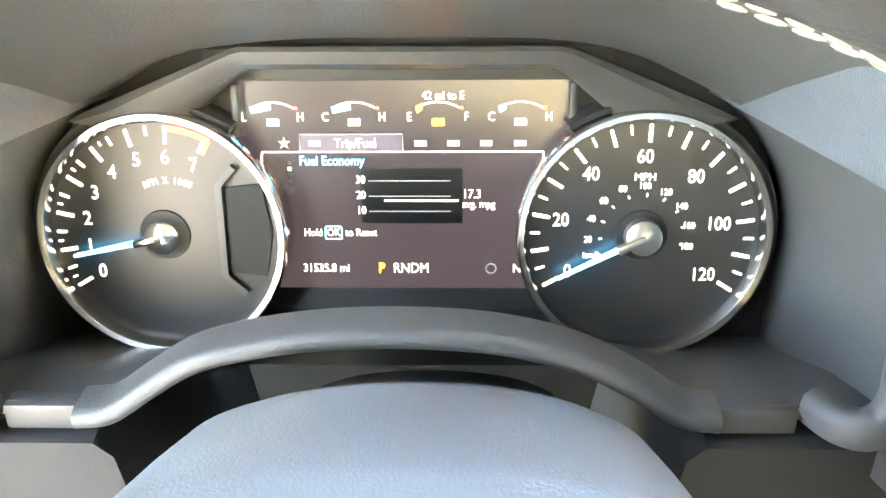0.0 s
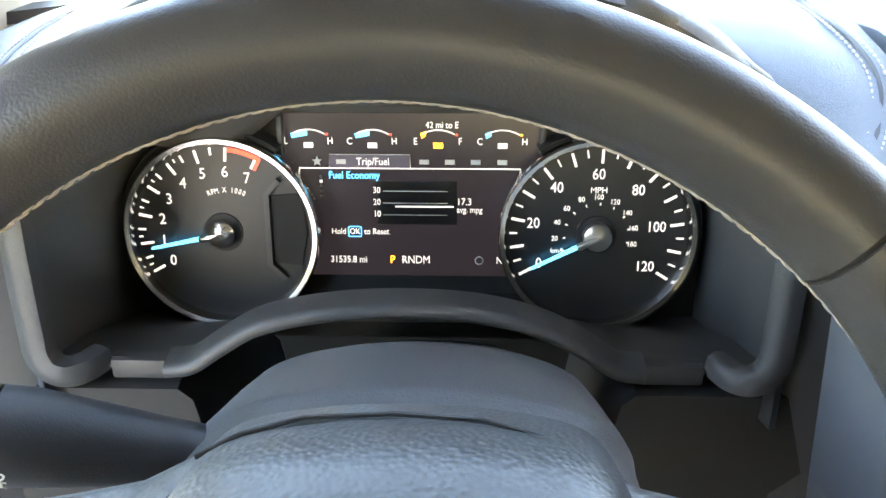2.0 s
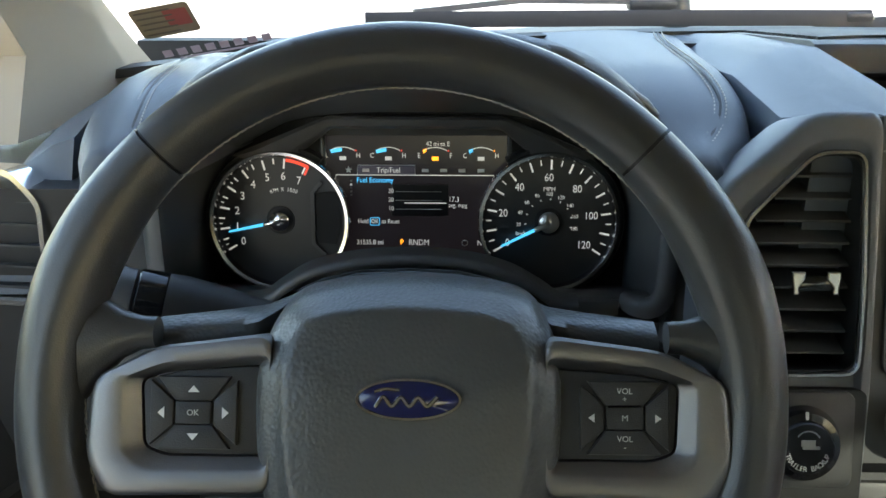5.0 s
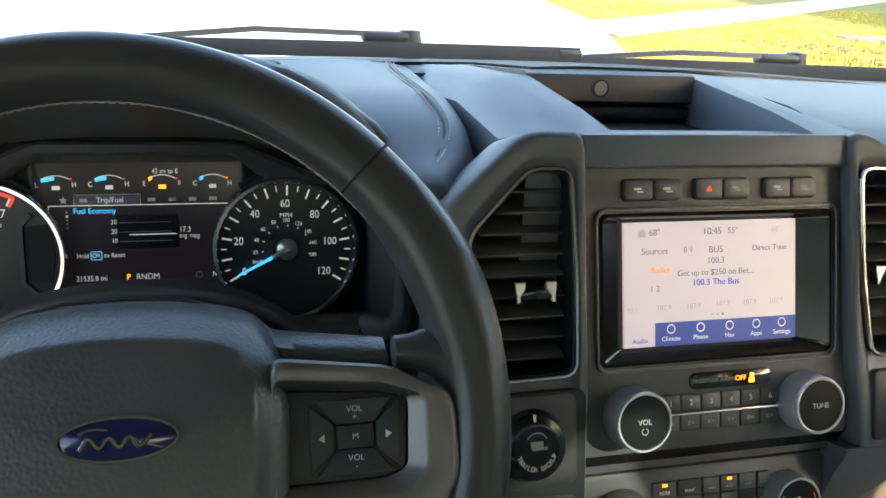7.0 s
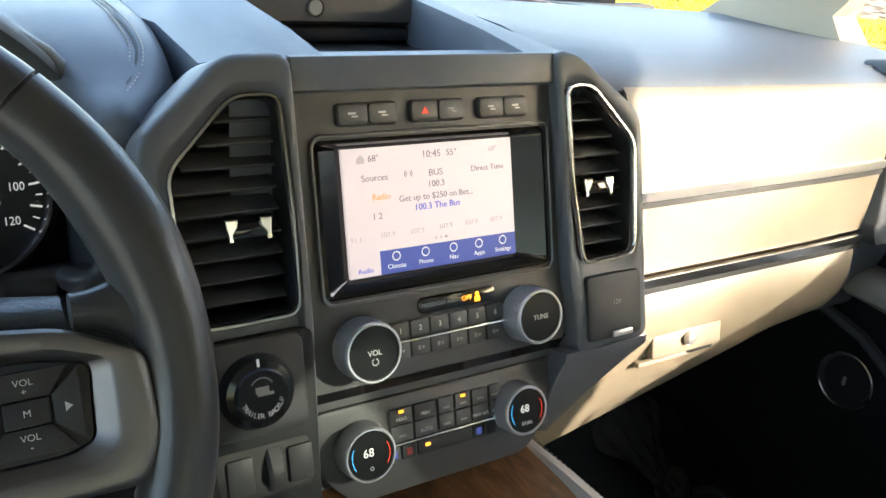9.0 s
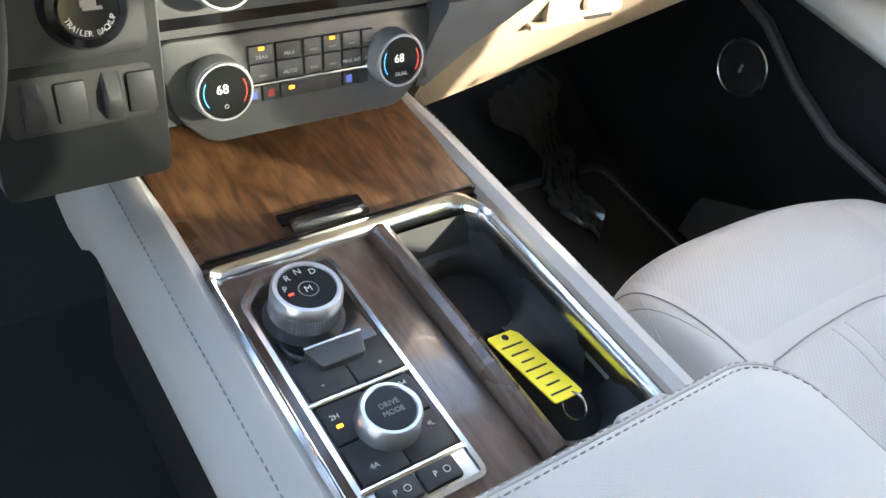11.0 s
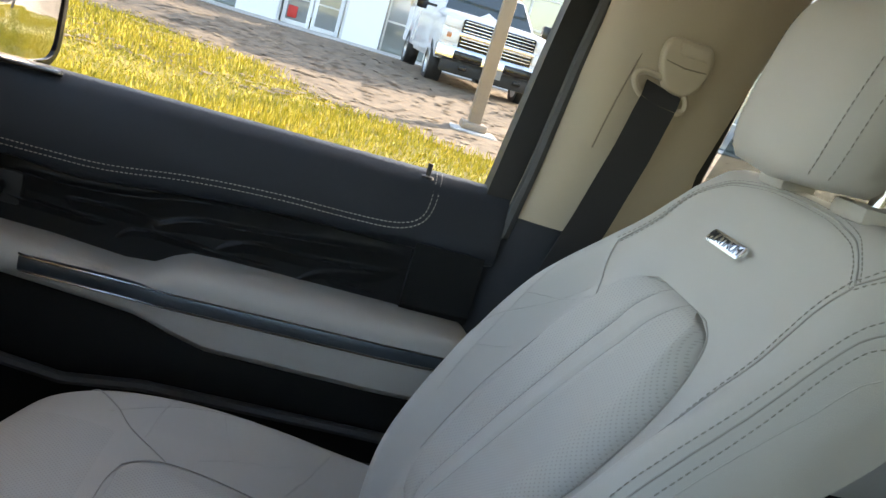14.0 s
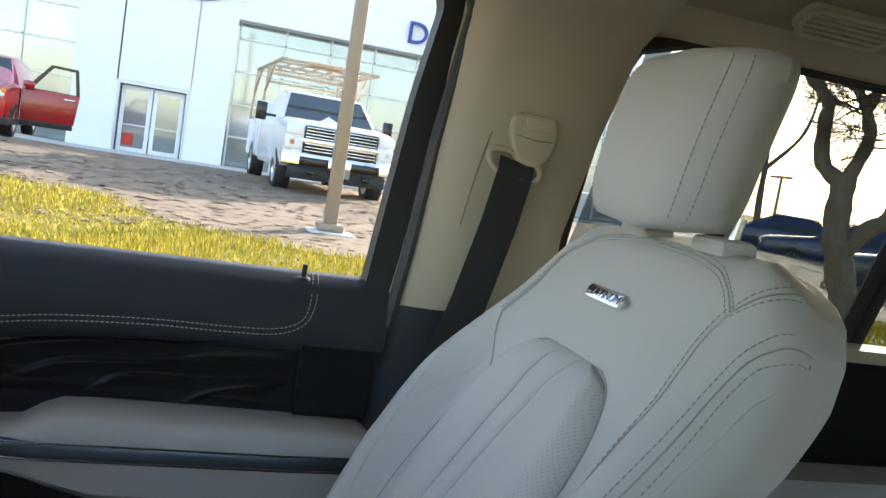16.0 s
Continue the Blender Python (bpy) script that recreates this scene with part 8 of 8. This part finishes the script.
blue_sign = mat("blue_sign", (0.02, 0.05, 0.30), 0.4)
dsign = part("sign_letter", lettering("D", 1.15, 0, 0, 0, depth=0.12), blue_sign, bl, "large blue sign letter", smooth=0)
dsign.matrix_local = Matrix(((0, 0, -1, BX + 0.1), (-1, 0, 0, -7.54), (0, 1, 0, 5.6), (0, 0, 0, 1)))
part("oval_sign", moved(lathe([(0, 0.1), (0.95, 0.1), (1.0, 0.05), (1.0, 0)], 40), Matrix(((0, 0, -1, BX - 0.0), (-1.9, 0, 0, 0.9), (0, 0.75, 0, 5.95), (0, 0, 0, 1)))), blue_sign, bl, "blue oval sign")

# ---- lamp post ----
post_m = mat("bronze_paint", (0.27, 0.215, 0.165), 0.45, 0.2)
lp = thing("lamp_post", "square brown lamp post on a concrete base", "lamp post", pose(11.05, -2.30, 0))
part("base", prism(rounded(0.62, 0.62, 0.05), -0.5, -0.16, 0.02), concrete, lp, "square concrete base")
part("base_plate", box((0, 0, -0.11), (0.34, 0.34, 0.10), 0.02), post_m, lp)
part("pole", box((0, 0, 3.4), (0.165, 0.165, 7.0), 0.012), post_m, lp)
part("lamp_head", box((-0.4, 0, 6.9), (0.7, 0.35, 0.15), 0.03), post_m, lp)
lp2 = thing("lamp_post", "tall thin lamp post in the far car park", "lamp post", pose(33.6, -26.4, 0))
part("pole", lathe([(0, -0.4), (0.10, -0.4), (0.07, 2.9), (0, 2.9)], 10), post_m, lp2)
part("lamp_head", box((0, 0, 2.9), (1.3, 0.3, 0.12), 0.03), post_m, lp2)


# ---- vehicles outdoors ----
white_paint = mat("white_car_paint", (0.72, 0.74, 0.78), 0.22, coat=0.6, vary=0.03)
red_paint = mat("red_car_paint", (0.36, 0.012, 0.015), 0.2, coat=0.7, vary=0.05)
blue_paint = mat("dark_blue_car_paint", (0.02, 0.035, 0.10), 0.2, coat=0.7, vary=0.05)
grey_paint = mat("grey_green_car_paint", (0.05, 0.06, 0.06), 0.25, coat=0.6, vary=0.05)
car_glass = mat("car_window_glass", (0.03, 0.05, 0.055), 0.05, spec=0.8, vary=0.05)
lamp_glass = mat("headlamp_glass", (0.75, 0.76, 0.76), 0.08, spec=0.8, vary=0.2, vscale=40)
amber = mat("amber_lamp", (0.75, 0.22, 0.02), 0.2)
tail_red = mat("tail_lamp", (0.5, 0.01, 0.01), 0.2)


def wheel_set(parent, places, r, w, rim=None):
    """Wheels with tyres and rims; the axle lies along local y."""
    for x, y in places:
        wh = part("wheel", moved(lathe([(r * 0.62, -w / 2), (r * 0.95, -w / 2), (r, -w * 0.3), (r, w * 0.3), (r * 0.95, w / 2), (r * 0.62, w / 2)], 28), pose(x, y, r, 90, 0, 0)), rubber, parent)
        part("rim", moved(join(lathe([(0, w * 0.40), (r * 0.15, w * 0.44), (r * 0.2, w * 0.30), (r * 0.56, w * 0.36), (r * 0.62, w * 0.48), (r * 0.64, w * 0.48), (r * 0.64, -w * 0.48), (0, -w * 0.44)], 28), *[moved(box((r * 0.38, 0, w * 0.40), (r * 0.46, r * 0.10, w * 0.1)), pose(0, 0, 0, 0, 0, 72 * k)) for k in range(5)]), pose(x, y, r, 90, 0, 0) if y < 0 else pose(x, y, r, -90, 0, 0)), rim or satin, wh)


def shell(stations):
    """A car body: stations (x, half width, z low, z belt, z top, half width at the top)."""
    secs = []
    for x, hw, zl, zb, zt, ht in stations:
        secs.append([(x, -hw * 0.96, zl), (x, -hw, zl + 0.12), (x, -hw, zb - 0.08), (x, -hw * 0.97, zb), (x, -ht, zt), (x, -ht * 0.9, zt + 0.015), (x, 0, zt + 0.03), (x, ht * 0.9, zt + 0.015), (x, ht, zt), (x, hw * 0.97, zb), (x, hw, zb - 0.08), (x, hw, zl + 0.12), (x, hw * 0.96, zl)])
    return loft(secs)


def work_truck():
    """Front towards local -x."""
    t = thing("work_truck", "white work pickup with chrome bumper and tan ladder rack", "truck", pose(14.7, -2.86, 0.0, 0, 0, 4))
    part("lower_body", shell([(0.10, 0.86, 0.55, 1.18, 1.22, 0.80), (0.22, 0.98, 0.50, 1.25, 1.30, 0.88), (1.2, 1.0, 0.48, 1.28, 1.36, 0.90), (1.35, 1.0, 0.45, 1.28, 1.36, 0.9)]), white_paint, t, "white bonnet and wings")
    part("cab", shell([(1.30, 1.0, 0.45, 1.26, 1.30, 0.90), (2.05, 1.0, 0.45, 1.28, 1.86, 0.74), (2.4, 1.0, 0.45, 1.28, 1.92, 0.74), (3.4, 1.0, 0.45, 1.28, 1.90, 0.74), (3.6, 1.0, 0.45, 1.28, 1.40, 0.9)]), white_paint, t)
    part("windscreen", slab([[(1.36, -0.86, 1.335), (1.36, 0.86, 1.335)], [(2.02, -0.70, 1.845), (2.02, 0.70, 1.845)]], (0.02, 0, -0.02)), car_glass, t, "dark windscreen")
    part("bed", join(box((4.7, 0, 0.95), (2.3, 1.98, 0.9), 0.05), box((3.75, 0, 1.15), (0.3, 2.05, 1.1), 0.04)), white_paint, t)
    g = part("grille", prism(rounded(1.34, 0.54, 0.05), 0, 0.05, 0.01), gloss_black, t, "black grille with chrome bars")
    g.matrix_local = Matrix(((0, 0, -1, 0.13), (-1, 0, 0, 0), (0, 1, 0, 0.98), (0, 0, 0, 1)))
    part("grille_bar", box((0, 0.0, 0.06), (1.38, 0.09, 0.05), 0.02), chrome, g)
    for k in range(8):
        part("grille_slat", box((0, 0.235 - 0.055 * k if k < 4 else 0.235 - 0.055 * k - 0.065, 0.06), (1.28, 0.018, 0.03), 0.005), chrome, g)
    part("emblem", prism(rounded(0.24, 0.08, 0.01), 0.08, 0.10), mat("gold_emblem", (0.5, 0.35, 0.05), 0.3, 0.7), g, "gold emblem bar")
    for s in (-1, 1):
        hl = part("headlamp", join(box((0.16, s * 0.83, 1.14), (0.18, 0.30, 0.16), 0.03), box((0.15, s * 0.83, 0.91), (0.18, 0.30, 0.20), 0.03)), lamp_glass, t, "stacked clear headlamp")
        part("turn_lamp", box((0.09, s * 0.86, 0.93), (0.06, 0.10, 0.10), 0.01), amber, hl)
        mi = part("door_mirror", box((1.75, s * 1.24, 1.42), (0.12, 0.20, 0.34), 0.03), gloss_black, t, "tall black towing mirror")
        part("mirror_arm", box((1.75, s * 1.08, 1.36), (0.06, 0.24, 0.05), 0.01), gloss_black, mi)
        part("fog_lamp", box((-0.045, s * 0.46, 0.63), (0.04, 0.52, 0.15), 0.02), gloss_black, t)
        part("tow_hook", box((-0.02, s * 0.50, 0.44), (0.10, 0.14, 0.07), 0.02), gloss_black, t)
    part("bumper", loft([[(x + 0.16 * (abs(y) / 1.0) ** 3, y, z) for x, z in ((0.06, 0.78), (-0.02, 0.76), (-0.05, 0.68), (-0.04, 0.56), (0.02, 0.52), (0.12, 0.54), (0.12, 0.76))] for y in np.linspace(-1.0, 1.0, 13)]), chrome, t, "chrome front bumper")
    part("air_dam", box((0.14, 0, 0.42), (0.2, 1.75, 0.22), 0.03), plastic, t)
    part("plate", box((-0.06, -0.02, 0.50), (0.02, 0.34, 0.16)), print_grey, t, "plain number plate")
    part("beacon", box((2.5, 0, 2.52), (0.2, 0.7, 0.07), 0.02), amber, t, "amber beacon bar")
    rack = mat("tan_rack_tube", (0.42, 0.35, 0.25), 0.5) if "tan_rack_tube" not in MATS else MATS["tan_rack_tube"]
    rk = part("ladder_rack", tube([(1.9, -0.95, 2.46), (5.7, -0.95, 2.46)], 0.035, 8), rack, t, "tan tubular ladder rack")
    part("rack_tube", tube([(1.9, 0.95, 2.46), (5.7, 0.95, 2.46)], 0.035, 8), rack, rk)
    for x in (1.9, 2.6, 3.7, 4.7, 5.7):
        part("rack_tube", tube([(x, -0.95, 2.46), (x, 0.95, 2.46)], 0.03, 8), rack, rk)
    for x in (3.65, 5.6):
        for s in (-1, 1):
            part("rack_post", tube([(x, s * 1.0, 1.3), (x, s * 0.95, 2.46)], 0.035, 8), rack, rk)
            part("rack_post", tube([(x, s * 0.98, 1.9), (x - 0.8, s * 0.95, 2.46)], 0.028, 8), rack, rk)
    for z in (2.1, 2.28):
        part("rack_tube", tube([(3.65, -0.97, z), (3.65, 0.97, z)], 0.028, 8), rack, rk)
    for k in range(5):
        part("rack_tube", tube([(2.0 + 0.25 * k, -0.6 + 0.3 * k, 2.50), (4.8, -0.6 + 0.3 * k, 2.50)], 0.02, 6), rack, rk)
    wheel_set(t, ((0.95, -0.86), (0.95, 0.86), (4.7, -0.86), (4.7, 0.86)), 0.40, 0.27)
    return t


work_truck()


def red_suv():
    """Front towards local -x, the driver's door standing open on the local -y side."""
    c = thing("red_suv", "red sport utility car with its front door standing open", "car", pose(19.0, 4.35, 0.06, 0, 0, 3))
    part("body", shell([(0.0, 0.70, 0.45, 0.85, 0.88, 0.62), (0.12, 0.90, 0.35, 0.98, 1.02, 0.78), (1.1, 0.98, 0.30, 1.10, 1.14, 0.84), (1.35, 0.98, 0.30, 1.12, 1.18, 0.84), (2.1, 0.98, 0.30, 1.12, 1.70, 0.66), (2.6, 0.98, 0.30, 1.12, 1.76, 0.66), (4.4, 0.96, 0.30, 1.12, 1.72, 0.64), (4.85, 0.9, 0.4, 1.1, 1.2, 0.78)]), red_paint, c)
    part("windscreen", slab([[(1.42, -0.82, 1.185), (1.42, 0.82, 1.185)], [(2.06, -0.62, 1.68), (2.06, 0.62, 1.68)]], (0.02, 0, -0.02)), car_glass, c)
    part("lower_cladding", box((2.4, 0, 0.34), (4.6, 1.97, 0.16), 0.04), plastic, c)
    part("bumper", box((0.06, 0, 0.48), (0.16, 1.5, 0.24), 0.06), plastic, c)
    for s in (-1, 1):
        part("headlamp", box((0.14, s * 0.72, 0.90), (0.22, 0.32, 0.14), 0.04), lamp_glass, c)
    part("turn_lamp", box((0.10, -0.86, 0.96), (0.14, 0.08, 0.10), 0.02), amber, c)
    part("grille", box((0.0, 0, 0.76), (0.10, 0.9, 0.2), 0.03), chrome, c)
    wheel_set(c, ((0.95, -0.86), (0.95, 0.86), (3.85, -0.86), (3.85, 0.86)), 0.37, 0.25)
    dr = part("open_door", prism([(0.0, 0.40), (1.12, 0.42), (1.20, 1.10), (0.0, 1.12)], -0.06, 0.06, 0.02), red_paint, c, "open red front door")
    dr.matrix_local = Matrix(((0, 0, -1, 1.45), (-0.98, 0, 0, -1.0), (0, 1, 0, 0), (0, 0, 0, 1))) @ pose(0, 0, 0, 0, 12, 0)
    part("door_sill", box((0.55, 0.36, 0.0), (1.1, 0.12, 0.12), 0.02), plastic, dr)
    part("window_frame", frame_ring([(0.05, 1.10), (1.20, 1.08), (1.12, 1.68), (0.55, 1.70)], [(0.20, 1.13), (1.12, 1.11), (1.06, 1.62), (0.60, 1.64)], -0.03, 0.03), gloss_black, dr)
    part("handle", box((0.98, 0.98, 0.075), (0.24, 0.035, 0.03), 0.01), chrome, dr)
    part("mirror", box((0.12, 1.20, 0.16), (0.24, 0.16, 0.2), 0.05), red_paint, dr)
    return c


red_suv()


def sedan(m, paint, label):
    c = thing("parked_car", label, "car", m, group="cars in the car park")
    part("body", shell([(0.0, 0.68, 0.35, 0.70, 0.72, 0.6), (0.15, 0.84, 0.28, 0.78, 0.82, 0.7), (1.2, 0.90, 0.24, 0.92, 0.95, 0.76), (1.75, 0.90, 0.24, 0.93, 1.20, 0.66), (2.15, 0.90, 0.24, 0.94, 1.43, 0.58), (3.1, 0.90, 0.24, 0.94, 1.42, 0.58), (3.75, 0.88, 0.26, 0.95, 1.05, 0.7), (4.5, 0.84, 0.30, 0.92, 0.96, 0.68), (4.65, 0.7, 0.40, 0.85, 0.88, 0.6)]), paint, c)
    for s in (-1, 1):
        part("side_window", moved(prism([(1.80, 0.97), (3.45, 0.97), (3.10, 1.36), (2.20, 1.36)], -0.01, 0.01), Matrix(((1, 0, 0, 0), (0, -s * 0.72, s, s * 1.56), (0, 1, 0, 0), (0, 0, 0, 1)))), car_glass, c)
        part("tail_lamp", box((4.55, s * 0.62, 0.80), (0.16, 0.30, 0.13), 0.03), tail_red, c)
        part("headlamp", box((0.12, s * 0.62, 0.66), (0.16, 0.30, 0.12), 0.03), lamp_glass, c)
    part("windscreen", slab([[(1.28, -0.70, 0.985), (1.28, 0.70, 0.985)], [(2.10, -0.56, 1.44), (2.10, 0.56, 1.44)]], (0.02, 0, -0.02)), car_glass, c)
    part("rear_window", slab([[(3.14, -0.56, 1.445), (3.14, 0.56, 1.445)], [(3.78, -0.66, 1.07), (3.78, 0.66, 1.07)]], (-0.02, 0, -0.02)), car_glass, c)
    wheel_set(c, ((0.85, -0.80), (0.85, 0.80), (3.65, -0.80), (3.65, 0.80)), 0.32, 0.21)
    return c


sedan(pose(18.3, -14.4, -0.33, 0, 0, 227), blue_paint, "dark blue saloon parked in the car park")
sedan(pose(24.5, -17.0, -0.33, 0, 0, 227), blue_paint, "dark blue saloon parked further back")
sedan(pose(13.5, -12.6, -0.33, 0, 0, 227), grey_paint, "grey-green saloon parked behind the tree")

# ---- trees ----
bark = mat("grey_brown_bark", (0.17, 0.138, 0.115), 0.95, vary=0.55, vscale=9, grain=1.0, gscale=60)
twig_m = mat("bare_twigs", (0.09, 0.07, 0.06), 0.9)


def limb(path, r0, r1, n=33):
    """A tapered, knobbly limb with furrowed bark."""
    p = cr_spline(path, 8)
    r0, r1 = 0.66 * r0, 0.66 * r1
    rings = []
    for i, q in enumerate(p):
        d = (p[min(i + 1, len(p) - 1)] - p[max(i - 1, 0)]).normalized()
        s = (Vector((1, 0.2, 0)) - d * d.dot(Vector((1, 0.2, 0)))).normalized()
        u = d.cross(s)
        t = i / (len(p) - 1)
        r = (r0 + (r1 - r0) * t) * (1 + 0.05 * math.sin(i * 0.83) + 0.03 * math.sin(i * 1.7 + 1))
        rings.append([q + (s * math.cos(a) + u * math.sin(a)) * r * (1 + 0.06 * math.sin(3 * a + 0.4 * i) + 0.05 * math.sin(11 * a + 1.3 * math.sin(0.5 * i))) for a in np.linspace(0, 2 * math.pi, n + 1)[:-1]])
    return loft(rings)


def tree(base, limbs, label, twigs, spread, seed, zmin, leaves=0):
    t = thing("tree", label, "tree")
    for k, (path, r0, r1) in enumerate(limbs):
        part("trunk" if k == 0 else "limb", limb([(base[0] + a, base[1] + b, base[2] + c) for a, b, c in path], r0, r1), bark, t)
    rng = random.Random(seed)
    verts, faces = [], []
    tips = [Vector((base[0] + p[-1][0], base[1] + p[-1][1], base[2] + p[-1][2])) for p, _, _ in limbs[1:]]

    def grow(p, d, r, ln, depth):
        q = p + d * ln
        s = d.orthogonal().normalized()
        u = d.cross(s)
        b = len(verts)
        for c, rr in ((p, r), (q, r * 0.6)):
            verts.extend([c + (s * math.cos(a) + u * math.sin(a)) * rr for a in (0, 2.1, 4.2)])
        for e in range(3):
            faces.append((b + e, b + (e + 1) % 3, b + 3 + (e + 1) % 3, b + 3 + e))
        if depth:
            for _ in range(3 if depth > 1 else twigs):
                nd = (d + Vector((rng.uniform(-1, 1), rng.uniform(-1, 1), rng.uniform(-0.65, 0.75))) * spread).normalized()
                grow(p.lerp(q, rng.uniform(0.45, 1.0)), nd, r * 0.6, ln * rng.uniform(0.55, 0.85), depth - 1)
    for tip in tips:
        for _ in range(5):
            grow(tip, Vector((rng.uniform(-0.9, 0.9), rng.uniform(-0.9, 0.9), rng.uniform(-0.3, 0.9))).normalized(), 0.030, 0.62, 4)
    # thin side shoots that spread and droop from the upper limbs, with a few dry leaves left on them
    for path, _, _ in limbs[1:]:
        for q in cr_spline([(base[0] + a, base[1] + b, base[2] + c) for a, b, c in path], 4):
            if q.z > zmin + 0.35 and rng.random() < 0.6:
                grow(q, Vector((rng.uniform(-1, 1), rng.uniform(-1, 1), rng.uniform(-0.4, 0.5))).normalized(), 0.016, 0.42, 4)
    for _ in range(leaves):
        c = Vector(rng.choice(verts))
        b, h = len(verts), rng.uniform(0.010, 0.022)
        verts.extend([c + Vector((rng.uniform(-h, h), rng.uniform(-h, h), rng.uniform(-1.6 * h, 0.4 * h))) for _ in range(4)])
        faces.append((b, b + 1, b + 2, b + 3))
    me = bpy.data.meshes.new("crown")
    me.from_pydata(verts, [], faces)
    me.materials.append(twig_m)
    cr = new("crown", me)
    cr.parent = t
    tagged(cr, "bare twigs", kind="stuff")
    return t


fan = lambda *rows: [(0.683 * q, 0.730 * q, z) for q, z in rows]
tree((8.24, -8.26, -0.36), [(fan((0.0, -0.1), (0.04, 0.19), (0.20, 0.72), (0.33, 1.12), (0.37, 1.47), (0.39, 1.95)), 0.27, 0.21),
                            (fan((0.40, 1.82), (0.66, 2.06), (0.71, 2.54), (0.74, 2.81), (0.99, 3.1), (1.3, 3.7), (1.5, 4.4)), 0.15, 0.07),
                            (fan((0.37, 1.82), (0.24, 2.22), (0.20, 2.46), (0.32, 2.79), (0.44, 3.05), (0.5, 3.8), (0.4, 4.6)), 0.13, 0.06),
                            (fan((0.30, 2.66), (0.21, 2.87), (0.26, 3.03), (0.10, 3.6)), 0.065, 0.04),
                            (fan((0.33, 0.90), (0.03, 1.32), (-0.18, 1.49), (-0.24, 1.98), (-0.29, 2.46), (-0.6, 3.2)), 0.17, 0.08),
                            (fan((-0.03, 1.36), (-0.41, 1.81), (-0.9, 2.4), (-1.5, 3.2)), 0.10, 0.05)],
     "nearly bare street tree with a forked grey-brown trunk", 4, 0.75, 5, 1.5, 6000)
tree((26.0, -20.0, -0.36), [([(0, 0, 0), (0.1, 0.1, 1.5), (0.0, 0.2, 3.0)], 0.22, 0.15), ([(0.0, 0.2, 3.0), (0.7, 0.9, 4.6), (0.9, 1.6, 6.0)], 0.12, 0.05), ([(0.0, 0.2, 3.0), (-0.8, -0.5, 4.4), (-1.2, -0.6, 6.2)], 0.12, 0.05), ([(0.0, 0.2, 3.0), (0.1, 0.2, 5.0), (0.3, 0.1, 6.8)], 0.12, 0.05)],
     "bare leafless tree beyond the car park", 4, 0.7, 9, 3.0)
